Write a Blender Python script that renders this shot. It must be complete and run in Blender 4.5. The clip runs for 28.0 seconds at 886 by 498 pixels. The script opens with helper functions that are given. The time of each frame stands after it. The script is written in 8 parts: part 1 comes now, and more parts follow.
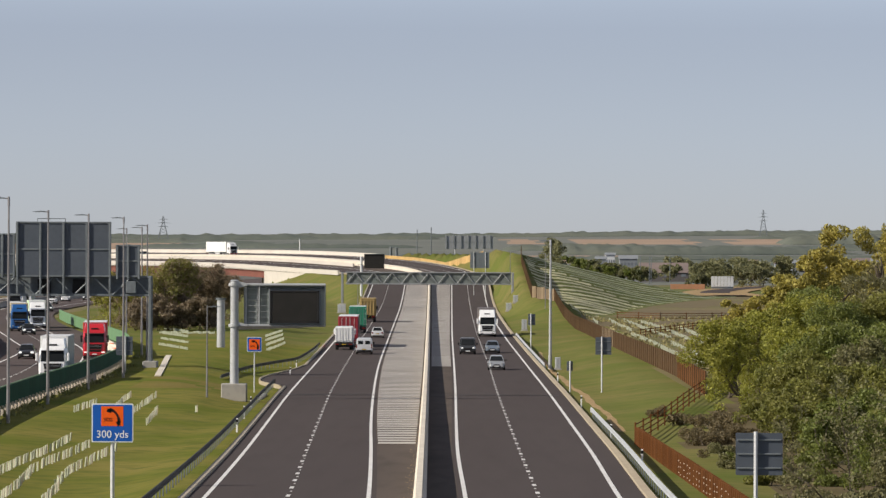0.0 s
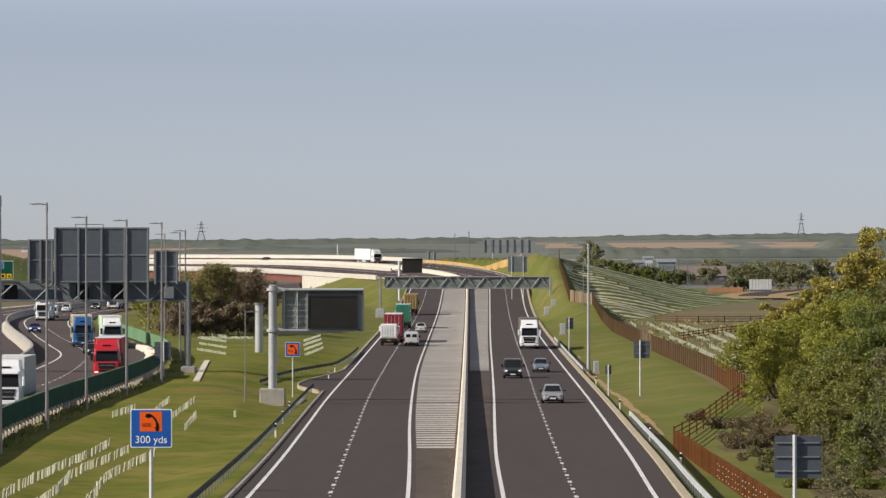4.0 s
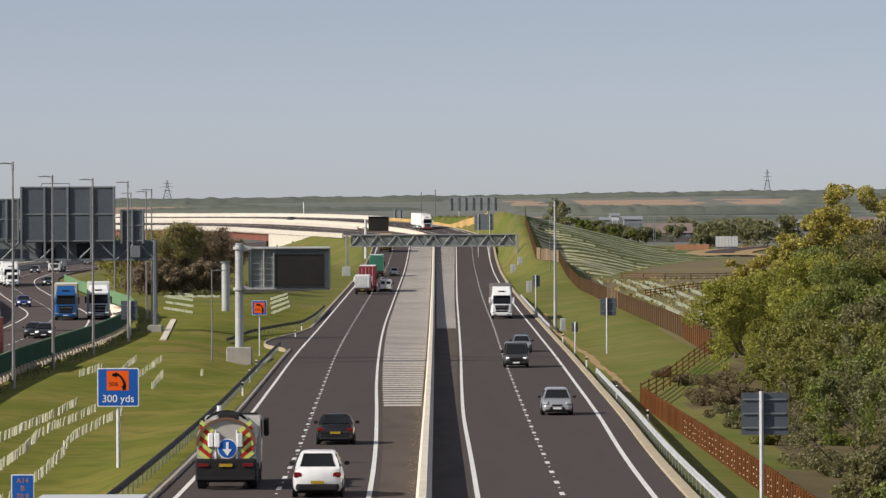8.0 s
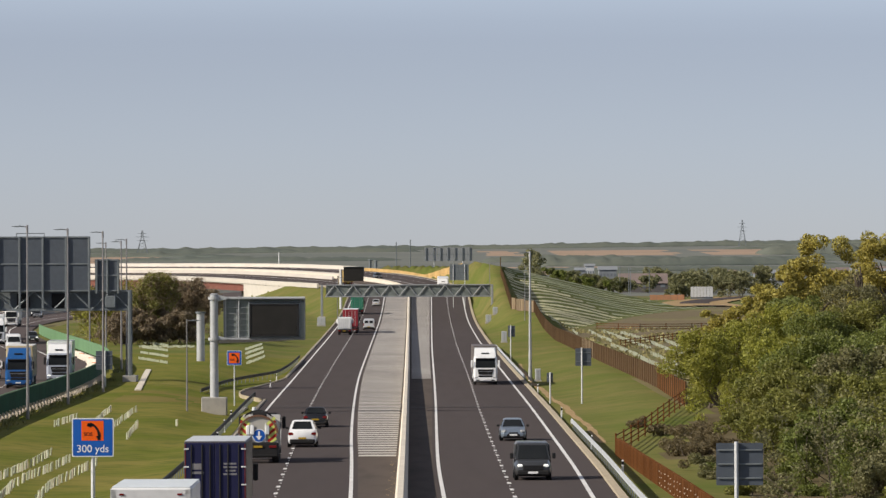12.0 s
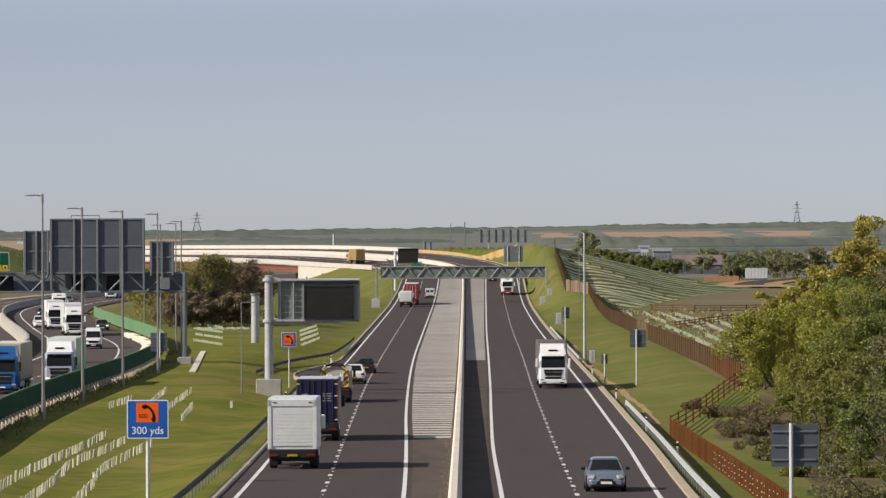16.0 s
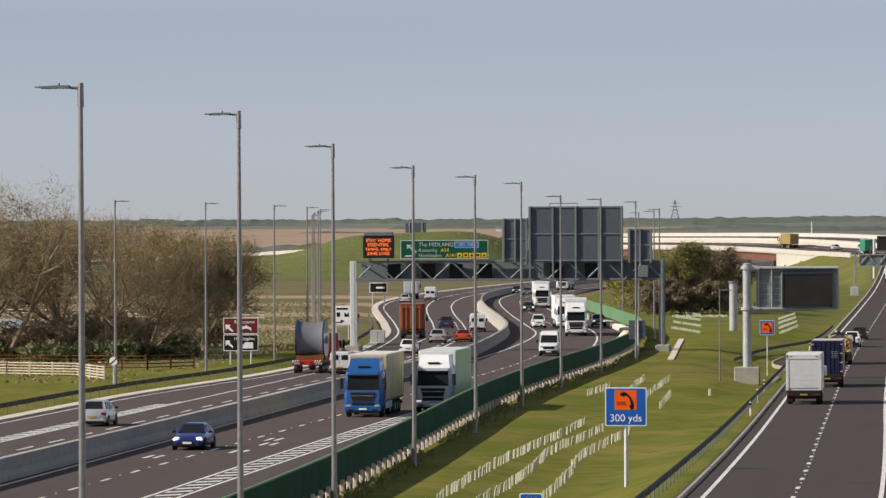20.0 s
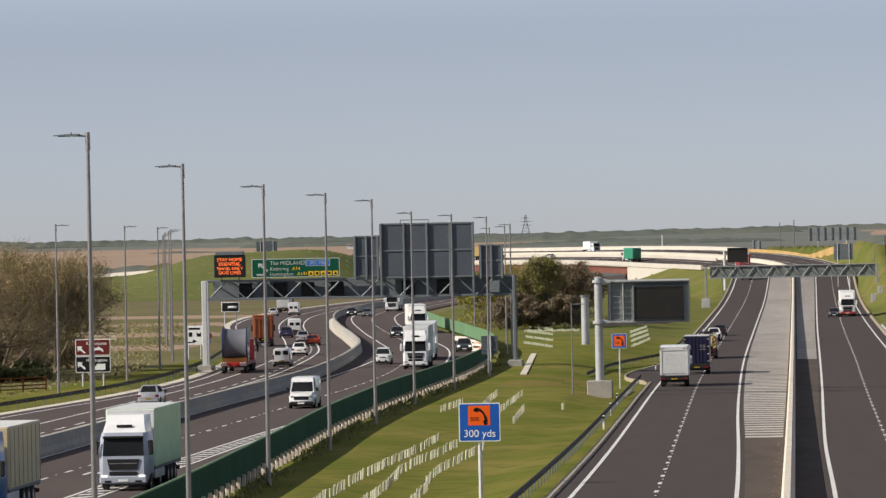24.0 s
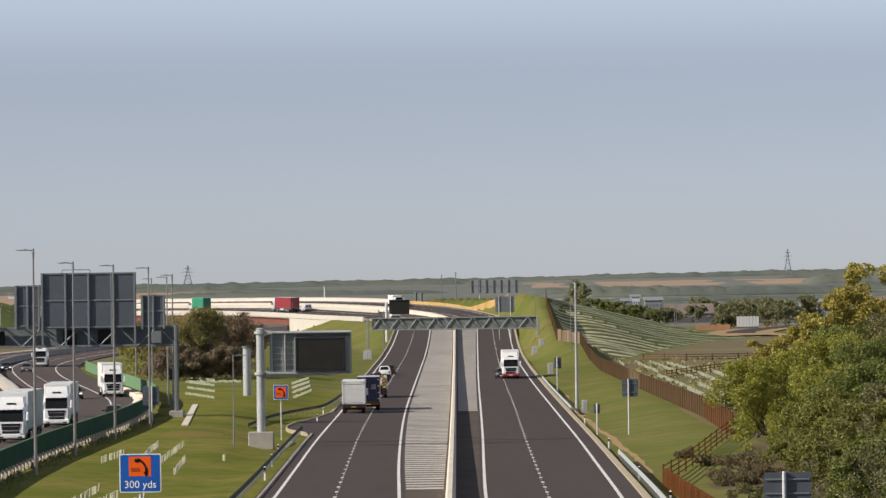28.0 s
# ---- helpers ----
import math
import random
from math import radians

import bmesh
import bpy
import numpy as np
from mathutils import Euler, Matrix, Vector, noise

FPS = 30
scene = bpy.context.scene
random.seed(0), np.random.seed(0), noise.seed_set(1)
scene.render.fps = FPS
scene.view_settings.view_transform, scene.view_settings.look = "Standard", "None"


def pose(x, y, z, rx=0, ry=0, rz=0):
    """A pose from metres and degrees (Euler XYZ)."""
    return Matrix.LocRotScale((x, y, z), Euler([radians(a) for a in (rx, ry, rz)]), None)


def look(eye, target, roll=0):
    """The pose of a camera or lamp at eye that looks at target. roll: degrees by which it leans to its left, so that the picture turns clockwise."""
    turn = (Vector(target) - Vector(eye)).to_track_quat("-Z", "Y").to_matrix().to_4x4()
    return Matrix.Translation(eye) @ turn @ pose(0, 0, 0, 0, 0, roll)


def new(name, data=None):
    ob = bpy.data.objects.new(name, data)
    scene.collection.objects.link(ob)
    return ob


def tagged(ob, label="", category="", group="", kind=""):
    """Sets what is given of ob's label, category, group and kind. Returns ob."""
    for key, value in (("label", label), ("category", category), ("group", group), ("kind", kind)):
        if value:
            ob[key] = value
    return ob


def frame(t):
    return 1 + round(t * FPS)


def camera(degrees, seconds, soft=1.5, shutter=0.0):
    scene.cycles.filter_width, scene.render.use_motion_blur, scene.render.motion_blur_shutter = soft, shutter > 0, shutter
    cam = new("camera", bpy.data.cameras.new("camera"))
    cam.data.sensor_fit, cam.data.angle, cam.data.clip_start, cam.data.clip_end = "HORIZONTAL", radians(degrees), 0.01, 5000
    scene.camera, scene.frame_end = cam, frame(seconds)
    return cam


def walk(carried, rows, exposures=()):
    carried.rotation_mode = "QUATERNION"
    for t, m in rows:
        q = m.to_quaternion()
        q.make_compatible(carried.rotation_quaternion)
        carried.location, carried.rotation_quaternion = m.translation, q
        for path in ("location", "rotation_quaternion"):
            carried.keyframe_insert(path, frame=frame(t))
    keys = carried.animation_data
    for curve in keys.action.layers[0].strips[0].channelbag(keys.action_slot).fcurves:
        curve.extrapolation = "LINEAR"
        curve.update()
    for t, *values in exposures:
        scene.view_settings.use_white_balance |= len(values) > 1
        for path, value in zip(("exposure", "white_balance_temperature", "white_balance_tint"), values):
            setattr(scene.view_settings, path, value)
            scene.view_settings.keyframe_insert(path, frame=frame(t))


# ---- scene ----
EYE = (0.0, 0.0, 12.0)


def aim(pan, tilt, roll):
    """The pose of the held camera: degrees to the left, up, and of lean."""
    turn = Matrix.Rotation(radians(pan), 4, "Z") @ Matrix.Rotation(radians(tilt), 4, "X") @ Matrix.Rotation(radians(roll), 4, "Y")
    return Matrix.Translation(EYE) @ turn @ Matrix.Rotation(radians(90), 4, "X")


cam = camera(10.8, 28.0, soft=1.4)
walk(cam, [
    (0, aim(0.0, -0.007, -0.199)), (0.5, aim(0.463, -0.05, -0.092)), (1, aim(-0.175, -0.323, -0.17)), (1.5, aim(-0.054, 0.127, 0.247)),
    (2, aim(0.451, -0.036, 0.19)), (2.5, aim(0.161, -0.348, -0.056)), (3, aim(0.295, -0.105, -0.129)), (3.5, aim(0.421, 0.042, -0.014)),
    (5.5, aim(0.436, 0.047, 0.171)), (6, aim(0.477, 0.27, 0.348)), (6.5, aim(0.407, 0.134, 0.415)), (7, aim(-0.052, -0.37, 0.111)),
    (7.5, aim(0.028, -0.671, 0.448)), (8, aim(0.053, -0.471, 0.224)), (8.5, aim(0.375, -0.444, 0.263)), (9, aim(0.496, -0.668, 0.242)),
    (9.5, aim(0.524, -0.494, 0.158)), (10, aim(0.676, -0.399, 0.235)), (10.5, aim(1.202, -0.049, 0.491)), (11, aim(1.084, -0.295, -0.059)),
    (11.5, aim(-0.318, 0.21, 0.126)), (13.5, aim(0.255, -0.224, 0.339)), (14, aim(0.322, 0.007, 0.008)), (14.5, aim(0.312, 0.401, 0.021)),
    (15, aim(0.533, -0.006, 0.412)), (15.5, aim(0.49, -0.3, 0.307)), (16, aim(0.412, -0.08, 0.238)), (16.5, aim(0.075, 0.433, 0.59)),
    (17, aim(0.446, -0.029, 0.527)), (17.5, aim(0.796, -0.476, 0.584)), (18, aim(3.495, -0.298, 0.392)), (18.5, aim(4.551, -0.58, 0.569)),
    (19, aim(4.629, -1.003, 0.571)), (19.5, aim(4.944, -0.446, 0.463)), (20, aim(6.253, -0.205, 0.258)), (20.5, aim(7.004, -0.249, 0.479)),
    (21, aim(5.933, -0.077, 0.719)), (21.5, aim(5.87, -0.11, 0.995)), (23.5, aim(4.585, 0.096, 0.747)), (24, aim(4.432, -0.016, 1.109)),
    (24.5, aim(4.796, 0.239, 0.922)), (25, aim(3.86, 0.086, 1.029)), (25.5, aim(3.421, 0.711, 1.407)), (26, aim(3.523, 1.227, 1.117)),
    (26.5, aim(2.05, 0.189, 1.073)), (27, aim(1.485, 1.421, 0.763)), (27.5, aim(0.275, 0.433, 0.162)), (28, aim(0.296, 0.543, 0.765)),
])

# ---- light ----
SUN_UP, SUN_SIDE = 31.0, 249.0                 # degrees above the ground; clockwise from the y axis
world = bpy.data.worlds.new("world")
scene.world = world
world.use_nodes = True
wn, wl = world.node_tree.nodes, world.node_tree.links
sky = wn.new("ShaderNodeTexSky")
sky.sky_type, sky.sun_disc = "NISHITA", False
sky.sun_elevation, sky.sun_rotation = radians(SUN_UP), radians(SUN_SIDE)
sky.altitude, sky.air_density, sky.dust_density, sky.ozone_density = 0, 0.5, 0.3, 1.0
haze = wn.new("ShaderNodeMix")                 # thin high cloud over the whole sky
haze.data_type = "RGBA"
haze.inputs[0].default_value, haze.inputs[7].default_value = 0.36, (5.6, 6.25, 6.7, 1)
wl.new(sky.outputs["Color"], haze.inputs[6])
cool = wn.new("ShaderNodeMix")
cool.data_type, cool.blend_type = "RGBA", "MULTIPLY"
cool.inputs[0].default_value, cool.inputs[7].default_value = 1.0, (1.08, 1.0, 1.045, 1)
wl.new(haze.outputs[2], cool.inputs[6])
where = wn.new("ShaderNodeTexCoord")
split = wn.new("ShaderNodeSeparateXYZ")
wl.new(where.outputs["Generated"], split.inputs[0])
layer = wn.new("ShaderNodeValToRGB")           # grey haze on the horizon under brighter thin cloud
layer.color_ramp.interpolation = "EASE"
stops = layer.color_ramp.elements
stops[0].position, stops[0].color = 0.02, (0.98, 0.97, 0.97, 1)
stops[1].position, stops[1].color = 0.6, (1.0, 1.0, 1.0, 1)
for at, tone in ((0.045, (0.95, 0.93, 0.92, 1)), (0.068, (1.32, 1.30, 1.22, 1)), (0.16, (1.2, 1.2, 1.16, 1))):
    stops.new(at).color = tone
wl.new(split.outputs["Z"], layer.inputs["Fac"])
veil = wn.new("ShaderNodeMix")
veil.data_type, veil.blend_type = "RGBA", "MULTIPLY"
veil.inputs[0].default_value = 1.0
wl.new(cool.outputs[2], veil.inputs[6])
wl.new(layer.outputs["Color"], veil.inputs[7])
wl.new(veil.outputs[2], wn["Background"].inputs["Color"])
wn["Background"].inputs["Strength"].default_value = 0.088

sun = new("sun", bpy.data.lights.new("sun", "SUN"))
sun.data.energy, sun.data.angle, sun.data.color = 5.8, radians(0.53), (1.0, 0.92, 0.80)
a, e = radians(SUN_SIDE), radians(SUN_UP)
sun.matrix_world = look((math.sin(a) * math.cos(e) * 100, math.cos(a) * math.cos(e) * 100, math.sin(e) * 100), (0, 0, 0))
scene.view_settings.exposure = 0.0

# ---- the plan: x to the right, y along the new road, z up ----
def hermite(points):
    """A smooth curve through (u, v) points."""
    u, v = (np.array(c, float) for c in zip(*points))
    m = np.gradient(v, u)

    def at(q):
        if q <= u[0]:
            return float(v[0] + m[0] * (q - u[0]))
        if q >= u[-1]:
            return float(v[-1] + m[-1] * (q - u[-1]))
        i = int(np.searchsorted(u, q) - 1)
        h = u[i + 1] - u[i]
        k = (q - u[i]) / h
        return float((1 + 2 * k) * (1 - k) ** 2 * v[i] + k * (1 - k) ** 2 * h * m[i] + k * k * (3 - 2 * k) * v[i + 1] + k * k * (k - 1) * h * m[i + 1])
    return at


def smooth(a, b, q):
    k = min(1.0, max(0.0, (q - a) / (b - a)))
    return k * k * (3 - 2 * k)


ARC, RAD = 1082.0, 587.0                       # the new road bends left from here
main_z = hermite([(-400, 3.0), (0, 2.2), (150, 1.35), (210, 0.8), (273, 0.14), (327, -0.25), (404, -0.66), (515, -0.95), (651, -0.6), (780, -0.2), (900, 0.5), (990, 1.8),
                  (1081, 4.1), (1160, 6.1), (1240, 7.55), (1320, 8.7), (1400, 8.95), (1480, 8.7), (1560, 6.3), (1660, 3.0), (1780, 1.6), (2100, 1.0)])
# offsets of the painted lines from the middle barrier
off_ll = hermite([(-400, -9.5), (0, -9.5), (210, -9.65), (273, -10.35), (327, -11.0), (404, -11.85), (515, -12.45), (651, -12.65), (900, -12.9), (1100, -12.9), (2100, -12.9)])
off_lm = hermite([(-400, -5.9), (0, -5.9), (210, -5.95), (273, -6.8), (327, -7.45), (404, -8.3), (515, -9.0), (651, -9.2), (900, -9.3), (1100, -9.2), (2100, -9.2)])
off_lr = hermite([(-400, -2.2), (0, -2.2), (210, -2.3), (273, -3.0), (327, -3.7), (404, -4.5), (515, -5.3), (651, -5.5), (900, -5.6), (1100, -5.6), (2100, -5.6)])
off_rl = hermite([(-400, 2.0), (0, 2.0), (210, 2.05), (273, 2.05), (327, 2.25), (404, 2.6), (515, 3.0), (651, 3.4), (900, 4.4), (1100, 5.2), (2100, 5.2)])
off_rm = hermite([(-400, 5.3), (0, 5.3), (210, 5.4), (273, 5.7), (327, 5.95), (404, 6.3), (515, 6.85), (651, 7.1), (900, 8.0), (1100, 8.7), (2100, 8.7)])
off_rr = hermite([(-400, 8.8), (0, 8.8), (210, 9.0), (273, 9.85), (327, 10.3), (404, 10.8), (515, 11.1), (651, 10.95), (900, 11.4), (1100, 12.4), (2100, 12.4)])


def middle(y):
    return -0.5 - 0.0024 * y


def tilt(s):
    """The bend leans inwards: metres of rise for each metre outwards."""
    return 0.105 * smooth(1085, 1260, s) * (1 - smooth(1430, 1560, s))


def main_at(s, d, up=0.0):
    """A place on the new road: s metres along it, d metres right of its middle."""
    if s <= ARC:
        return (middle(s) + d, s, main_z(s) + up)
    a = (s - ARC) / RAD
    return (middle(ARC) - RAD + (RAD + d) * math.cos(a), ARC + (RAD + d) * math.sin(a), main_z(s) + tilt(s) * d + up)


def main_sd(x, y):
    if y <= ARC:
        return y, x - middle(y)
    cx = middle(ARC) - RAD
    return ARC + RAD * math.atan2(y - ARC, x - cx), math.hypot(x - cx, y - ARC) - RAD


old_mid = hermite([(-400, -46.3), (0, -46.3), (222, -46.2), (340, -45.9), (440, -46.3), (497, -49.0), (553, -53.0), (603, -58.6), (680, -68), (760, -77), (840, -84), (920, -87.5),
                   (1010, -88), (1150, -85), (1400, -78), (1800, -60), (2200, -30)])
old_fence = hermite([(-400, 17.6), (0, 17.6), (218, 17.6), (258, 16.3), (305, 14.6), (345, 13.9), (420, 14.0), (477, 15.0), (520, 15.6), (600, 15.4), (900, 14.5), (2200, 14.5)])
old_far = hermite([(-400, -14.6), (0, -14.6), (290, -14.3), (343, -13.9), (390, -11.6), (433, -11.0), (474, -11.4), (554, -13), (666, -14.5), (770, -16), (900, -15), (2200, -13)])


def old_at(s, d, up=0.0):
    """A place on the old road that runs beside the new one."""
    return (old_mid(s) + d, s, up)


def road_at(road, s, d, up=0.0):
    return main_at(s, d, up) if road == "M" else old_at(s, d, up)

# ---- materials ----
def material(name, base, second=None, rough=0.7, metal=0.0, fine=8.0, coarse=0.4, mix=0.5, bump=0.2, spec=0.5, third=None, stretch=(1, 1, 1), per_piece=0.0, glow=0.0, per_island=0.0):
    """Two scales of stain and grain over a base colour, with fine relief."""
    m = bpy.data.materials.new(name)
    m.use_nodes = True
    n, l = m.node_tree.nodes, m.node_tree.links
    b = n["Principled BSDF"]
    b.inputs["Roughness"].default_value, b.inputs["Metallic"].default_value = rough, metal
    b.inputs["Specular IOR Level"].default_value = spec
    second = second or tuple(c * 0.78 for c in base)
    third = third or tuple(c * 0.6 for c in second)
    geo = n.new("ShaderNodeNewGeometry")
    tex = n.new("ShaderNodeTexCoord")
    mp = n.new("ShaderNodeMapping")
    mp.inputs["Scale"].default_value = stretch
    l.new(tex.outputs["Object"], mp.inputs["Vector"])
    n1, n2 = n.new("ShaderNodeTexNoise"), n.new("ShaderNodeTexNoise")
    n1.inputs["Scale"].default_value, n2.inputs["Scale"].default_value = coarse, fine
    n1.inputs["Detail"].default_value, n2.inputs["Detail"].default_value = 5, 3
    l.new(mp.outputs["Vector"], n1.inputs["Vector"])
    l.new(mp.outputs["Vector"], n2.inputs["Vector"])
    r1 = n.new("ShaderNodeMapRange")
    r1.inputs["From Min"].default_value, r1.inputs["From Max"].default_value = 0.35, 0.68
    l.new(n1.outputs["Fac"], r1.inputs["Value"])
    c1 = n.new("ShaderNodeMix")
    c1.data_type = "RGBA"
    c1.inputs[6].default_value, c1.inputs[7].default_value = (*base, 1), (*second, 1)
    l.new(r1.outputs["Result"], c1.inputs[0])
    r2 = n.new("ShaderNodeMapRange")
    r2.inputs["From Min"].default_value, r2.inputs["From Max"].default_value = 0.45, 0.75
    r2.inputs["To Max"].default_value = mix
    l.new(n2.outputs["Fac"], r2.inputs["Value"])
    c2 = n.new("ShaderNodeMix")
    c2.data_type = "RGBA"
    c2.inputs[7].default_value = (*third, 1)
    l.new(r2.outputs["Result"], c2.inputs[0])
    l.new(c1.outputs[2], c2.inputs[6])
    out = c2.outputs[2]
    if per_piece or per_island:
        hsv = n.new("ShaderNodeHueSaturation")
        if per_piece:
            rnd, spread = n.new("ShaderNodeObjectInfo").outputs["Random"], per_piece
        else:
            rnd, spread = geo.outputs["Random Per Island"], per_island
        r3 = n.new("ShaderNodeMapRange")
        r3.inputs["To Min"].default_value, r3.inputs["To Max"].default_value = 1 - spread, 1 + spread
        l.new(rnd, r3.inputs["Value"])
        l.new(r3.outputs["Result"], hsv.inputs["Value"])
        l.new(out, hsv.inputs["Color"])
        out = hsv.outputs["Color"]
    l.new(out, b.inputs["Base Color"])
    if bump:
        bp = n.new("ShaderNodeBump")
        bp.inputs["Strength"].default_value, bp.inputs["Distance"].default_value = bump, 0.05
        l.new(n2.outputs["Fac"], bp.inputs["Height"])
        l.new(bp.outputs["Normal"], b.inputs["Normal"])
    if glow:
        l.new(out, b.inputs["Emission Color"])
        b.inputs["Emission Strength"].default_value = glow
    return m


def leafy(name, base, second, third, spread=0.35):
    """Leaves: colours that vary from leaf to leaf, a little light passing through."""
    m = material(name, base, second, rough=0.6, fine=1.2, coarse=0.25, mix=0.6, bump=0, third=third, per_island=spread)
    n, l = m.node_tree.nodes, m.node_tree.links
    b = n["Principled BSDF"]
    tr = n.new("ShaderNodeBsdfTranslucent")
    mx = n.new("ShaderNodeMixShader")
    mx.inputs[0].default_value = 0.4
    l.new(b.inputs["Base Color"].links[0].from_socket, tr.inputs["Color"])
    l.new(b.outputs[0], mx.inputs[1])
    l.new(tr.outputs[0], mx.inputs[2])
    l.new(mx.outputs[0], n["Material Output"].inputs["Surface"])
    return m


def paint(name, colour, rough=0.3, metal=0.0):
    m = material(name, colour, tuple(c * 0.9 for c in colour), rough=rough, metal=metal, fine=3.0, coarse=0.7, mix=0.25, bump=0.0, third=tuple(c * 0.62 + 0.02 for c in colour))
    m.node_tree.nodes["Principled BSDF"].inputs["Coat Weight"].default_value = 0.4 if rough < 0.44 else 0.0
    if rough >= 0.44:
        m.node_tree.nodes["Principled BSDF"].inputs["Specular IOR Level"].default_value = 0.15
    return m


GRASS = material("grass", (0.118, 0.133, 0.022), (0.195, 0.168, 0.046), rough=0.95, fine=0.55, coarse=0.07, mix=0.75, bump=0.4, spec=0.02, third=(0.072, 0.092, 0.018))
BANK_GRASS = material("bank_grass", (0.110, 0.130, 0.030), (0.172, 0.150, 0.055), rough=0.95, fine=0.5, coarse=0.05, mix=0.6, bump=0.5, spec=0.02, third=(0.078, 0.098, 0.024))
DEAD_SCRUB = material("dead_scrub", (0.105, 0.082, 0.046), (0.14, 0.11, 0.065), rough=0.95, fine=1.2, coarse=0.15, mix=0.6, bump=0.6, spec=0.02, third=(0.075, 0.078, 0.03))
ROUGH_GRASS = material("rough_grass", (0.125, 0.12, 0.046), (0.185, 0.147, 0.078), rough=0.95, fine=0.7, coarse=0.03, mix=0.6, bump=0.6, spec=0.1, third=(0.085, 0.09, 0.035))
STUBBLE = material("stubble_field", (0.35, 0.25, 0.18), (0.29, 0.215, 0.155), rough=0.95, fine=0.08, coarse=0.01, mix=0.4, bump=0.1, spec=0.1)
# grey of distant haze is mixed into this land colour
FAR_GREEN_HAZED = material("far_green_hazed", (0.138, 0.147, 0.130), (0.168, 0.170, 0.148), rough=0.95, fine=0.05, coarse=0.006, mix=0.6, bump=0.1, spec=0.1, third=(0.112, 0.124, 0.114))
EARTH = material("bare_earth", (0.185, 0.145, 0.095), (0.145, 0.125, 0.075), rough=0.95, fine=0.7, coarse=0.05, mix=0.7, bump=0.6, spec=0.02, third=(0.09, 0.088, 0.05))
HILL_GRASS = material("hill_grass", (0.112, 0.128, 0.046), (0.145, 0.148, 0.055), rough=0.95, fine=0.3, coarse=0.03, mix=0.5, bump=0.1, spec=0.02, third=(0.085, 0.102, 0.038))
DIRT = material("dirt", (0.36, 0.25, 0.13), (0.28, 0.2, 0.1), rough=0.95, fine=2.0, coarse=0.3, mix=0.5, bump=0.5, spec=0.1)
ASPHALT = material("asphalt", (0.070, 0.0585, 0.0565), (0.080, 0.0675, 0.065), rough=0.95, fine=0.9, coarse=0.06, mix=0.3, bump=0.15, spec=0.03, third=(0.057, 0.048, 0.0465), stretch=(1, 0.06, 1))
OLD_ASPHALT = material("old_asphalt", (0.103, 0.083, 0.079), (0.088, 0.073, 0.070), rough=0.95, fine=0.9, coarse=0.06, mix=0.35, bump=0.15, spec=0.03, third=(0.07, 0.061, 0.059), stretch=(1, 0.15, 1))
BROWN_ASPHALT = material("worn_asphalt", (0.108, 0.088, 0.076), (0.088, 0.073, 0.064), rough=0.9, fine=0.8, coarse=0.1, mix=0.5, bump=0.2, spec=0.02, third=(0.06, 0.053, 0.047), stretch=(1, 0.15, 1))
ROAD_PAINT = material("road_paint", (0.72, 0.71, 0.68), (0.62, 0.6, 0.57), rough=0.6, fine=3, coarse=0.3, mix=0.35, bump=0.05, third=(0.42, 0.4, 0.38))
CONCRETE = material("concrete", (0.64, 0.58, 0.48), (0.56, 0.5, 0.41), rough=0.85, fine=2.5, coarse=0.25, mix=0.4, bump=0.2, third=(0.36, 0.31, 0.25))
PALE_CONCRETE = material("pale_concrete", (0.54, 0.50, 0.44), (0.48, 0.44, 0.39), rough=0.85, fine=0.6, coarse=0.08, mix=0.35, bump=0.1, third=(0.37, 0.34, 0.30))
DARK_CONCRETE = material("kerb_stone", (0.3, 0.26, 0.2), (0.38, 0.32, 0.24), rough=0.9, fine=2.5, coarse=0.4, mix=0.5, bump=0.3)
OLD_CONCRETE = material("weathered_concrete", (0.30, 0.29, 0.27), (0.36, 0.33, 0.28), rough=0.9, fine=1.5, coarse=0.12, mix=0.5, bump=0.2, third=(0.2, 0.19, 0.18))
HATCH = material("slurry", (0.45, 0.42, 0.385), (0.37, 0.35, 0.325), rough=0.9, fine=2.0, coarse=0.3, mix=0.4, bump=0.1, per_piece=0.1)
GALV = material("galvanised_steel", (0.6, 0.61, 0.61), (0.52, 0.53, 0.53), rough=0.55, metal=0.1, fine=5, coarse=0.8, mix=0.4, bump=0.03)
RAIL = material("rail_steel", (0.44, 0.45, 0.455), (0.36, 0.37, 0.375), rough=0.5, metal=0.2, fine=4, coarse=0.5, mix=0.5, bump=0.03, third=(0.3, 0.3, 0.3))
GANTRY = material("gantry_steel", (0.30, 0.31, 0.315), (0.25, 0.26, 0.265), rough=0.55, metal=0.25, fine=5, coarse=0.6, mix=0.4, bump=0.03)
GALV_DARK = material("dull_steel", (0.17, 0.19, 0.2), (0.14, 0.16, 0.17), rough=0.6, metal=0.3, fine=4, coarse=0.5, mix=0.4, bump=0.03)
POLE = material("pole_steel", (0.30, 0.285, 0.28), (0.24, 0.225, 0.22), rough=0.38, metal=0.5, fine=6, coarse=0.8, mix=0.4, bump=0.02)
RAIL_DARK = material("dull_rail", (0.105, 0.10, 0.09), (0.08, 0.076, 0.07), rough=0.75, metal=0.0, fine=4, coarse=0.5, mix=0.5, bump=0.03, spec=0.05)
MESH_GREY = material("mesh_infill", (0.20, 0.225, 0.21), (0.16, 0.18, 0.17), rough=0.7, metal=0.1, fine=9, coarse=0.6, mix=0.5, bump=0.1)
SIGN_BACK = material("sign_back", (0.068, 0.081, 0.100), (0.082, 0.095, 0.114), rough=0.55, metal=0.1, fine=2, coarse=0.3, mix=0.4, bump=0.02)
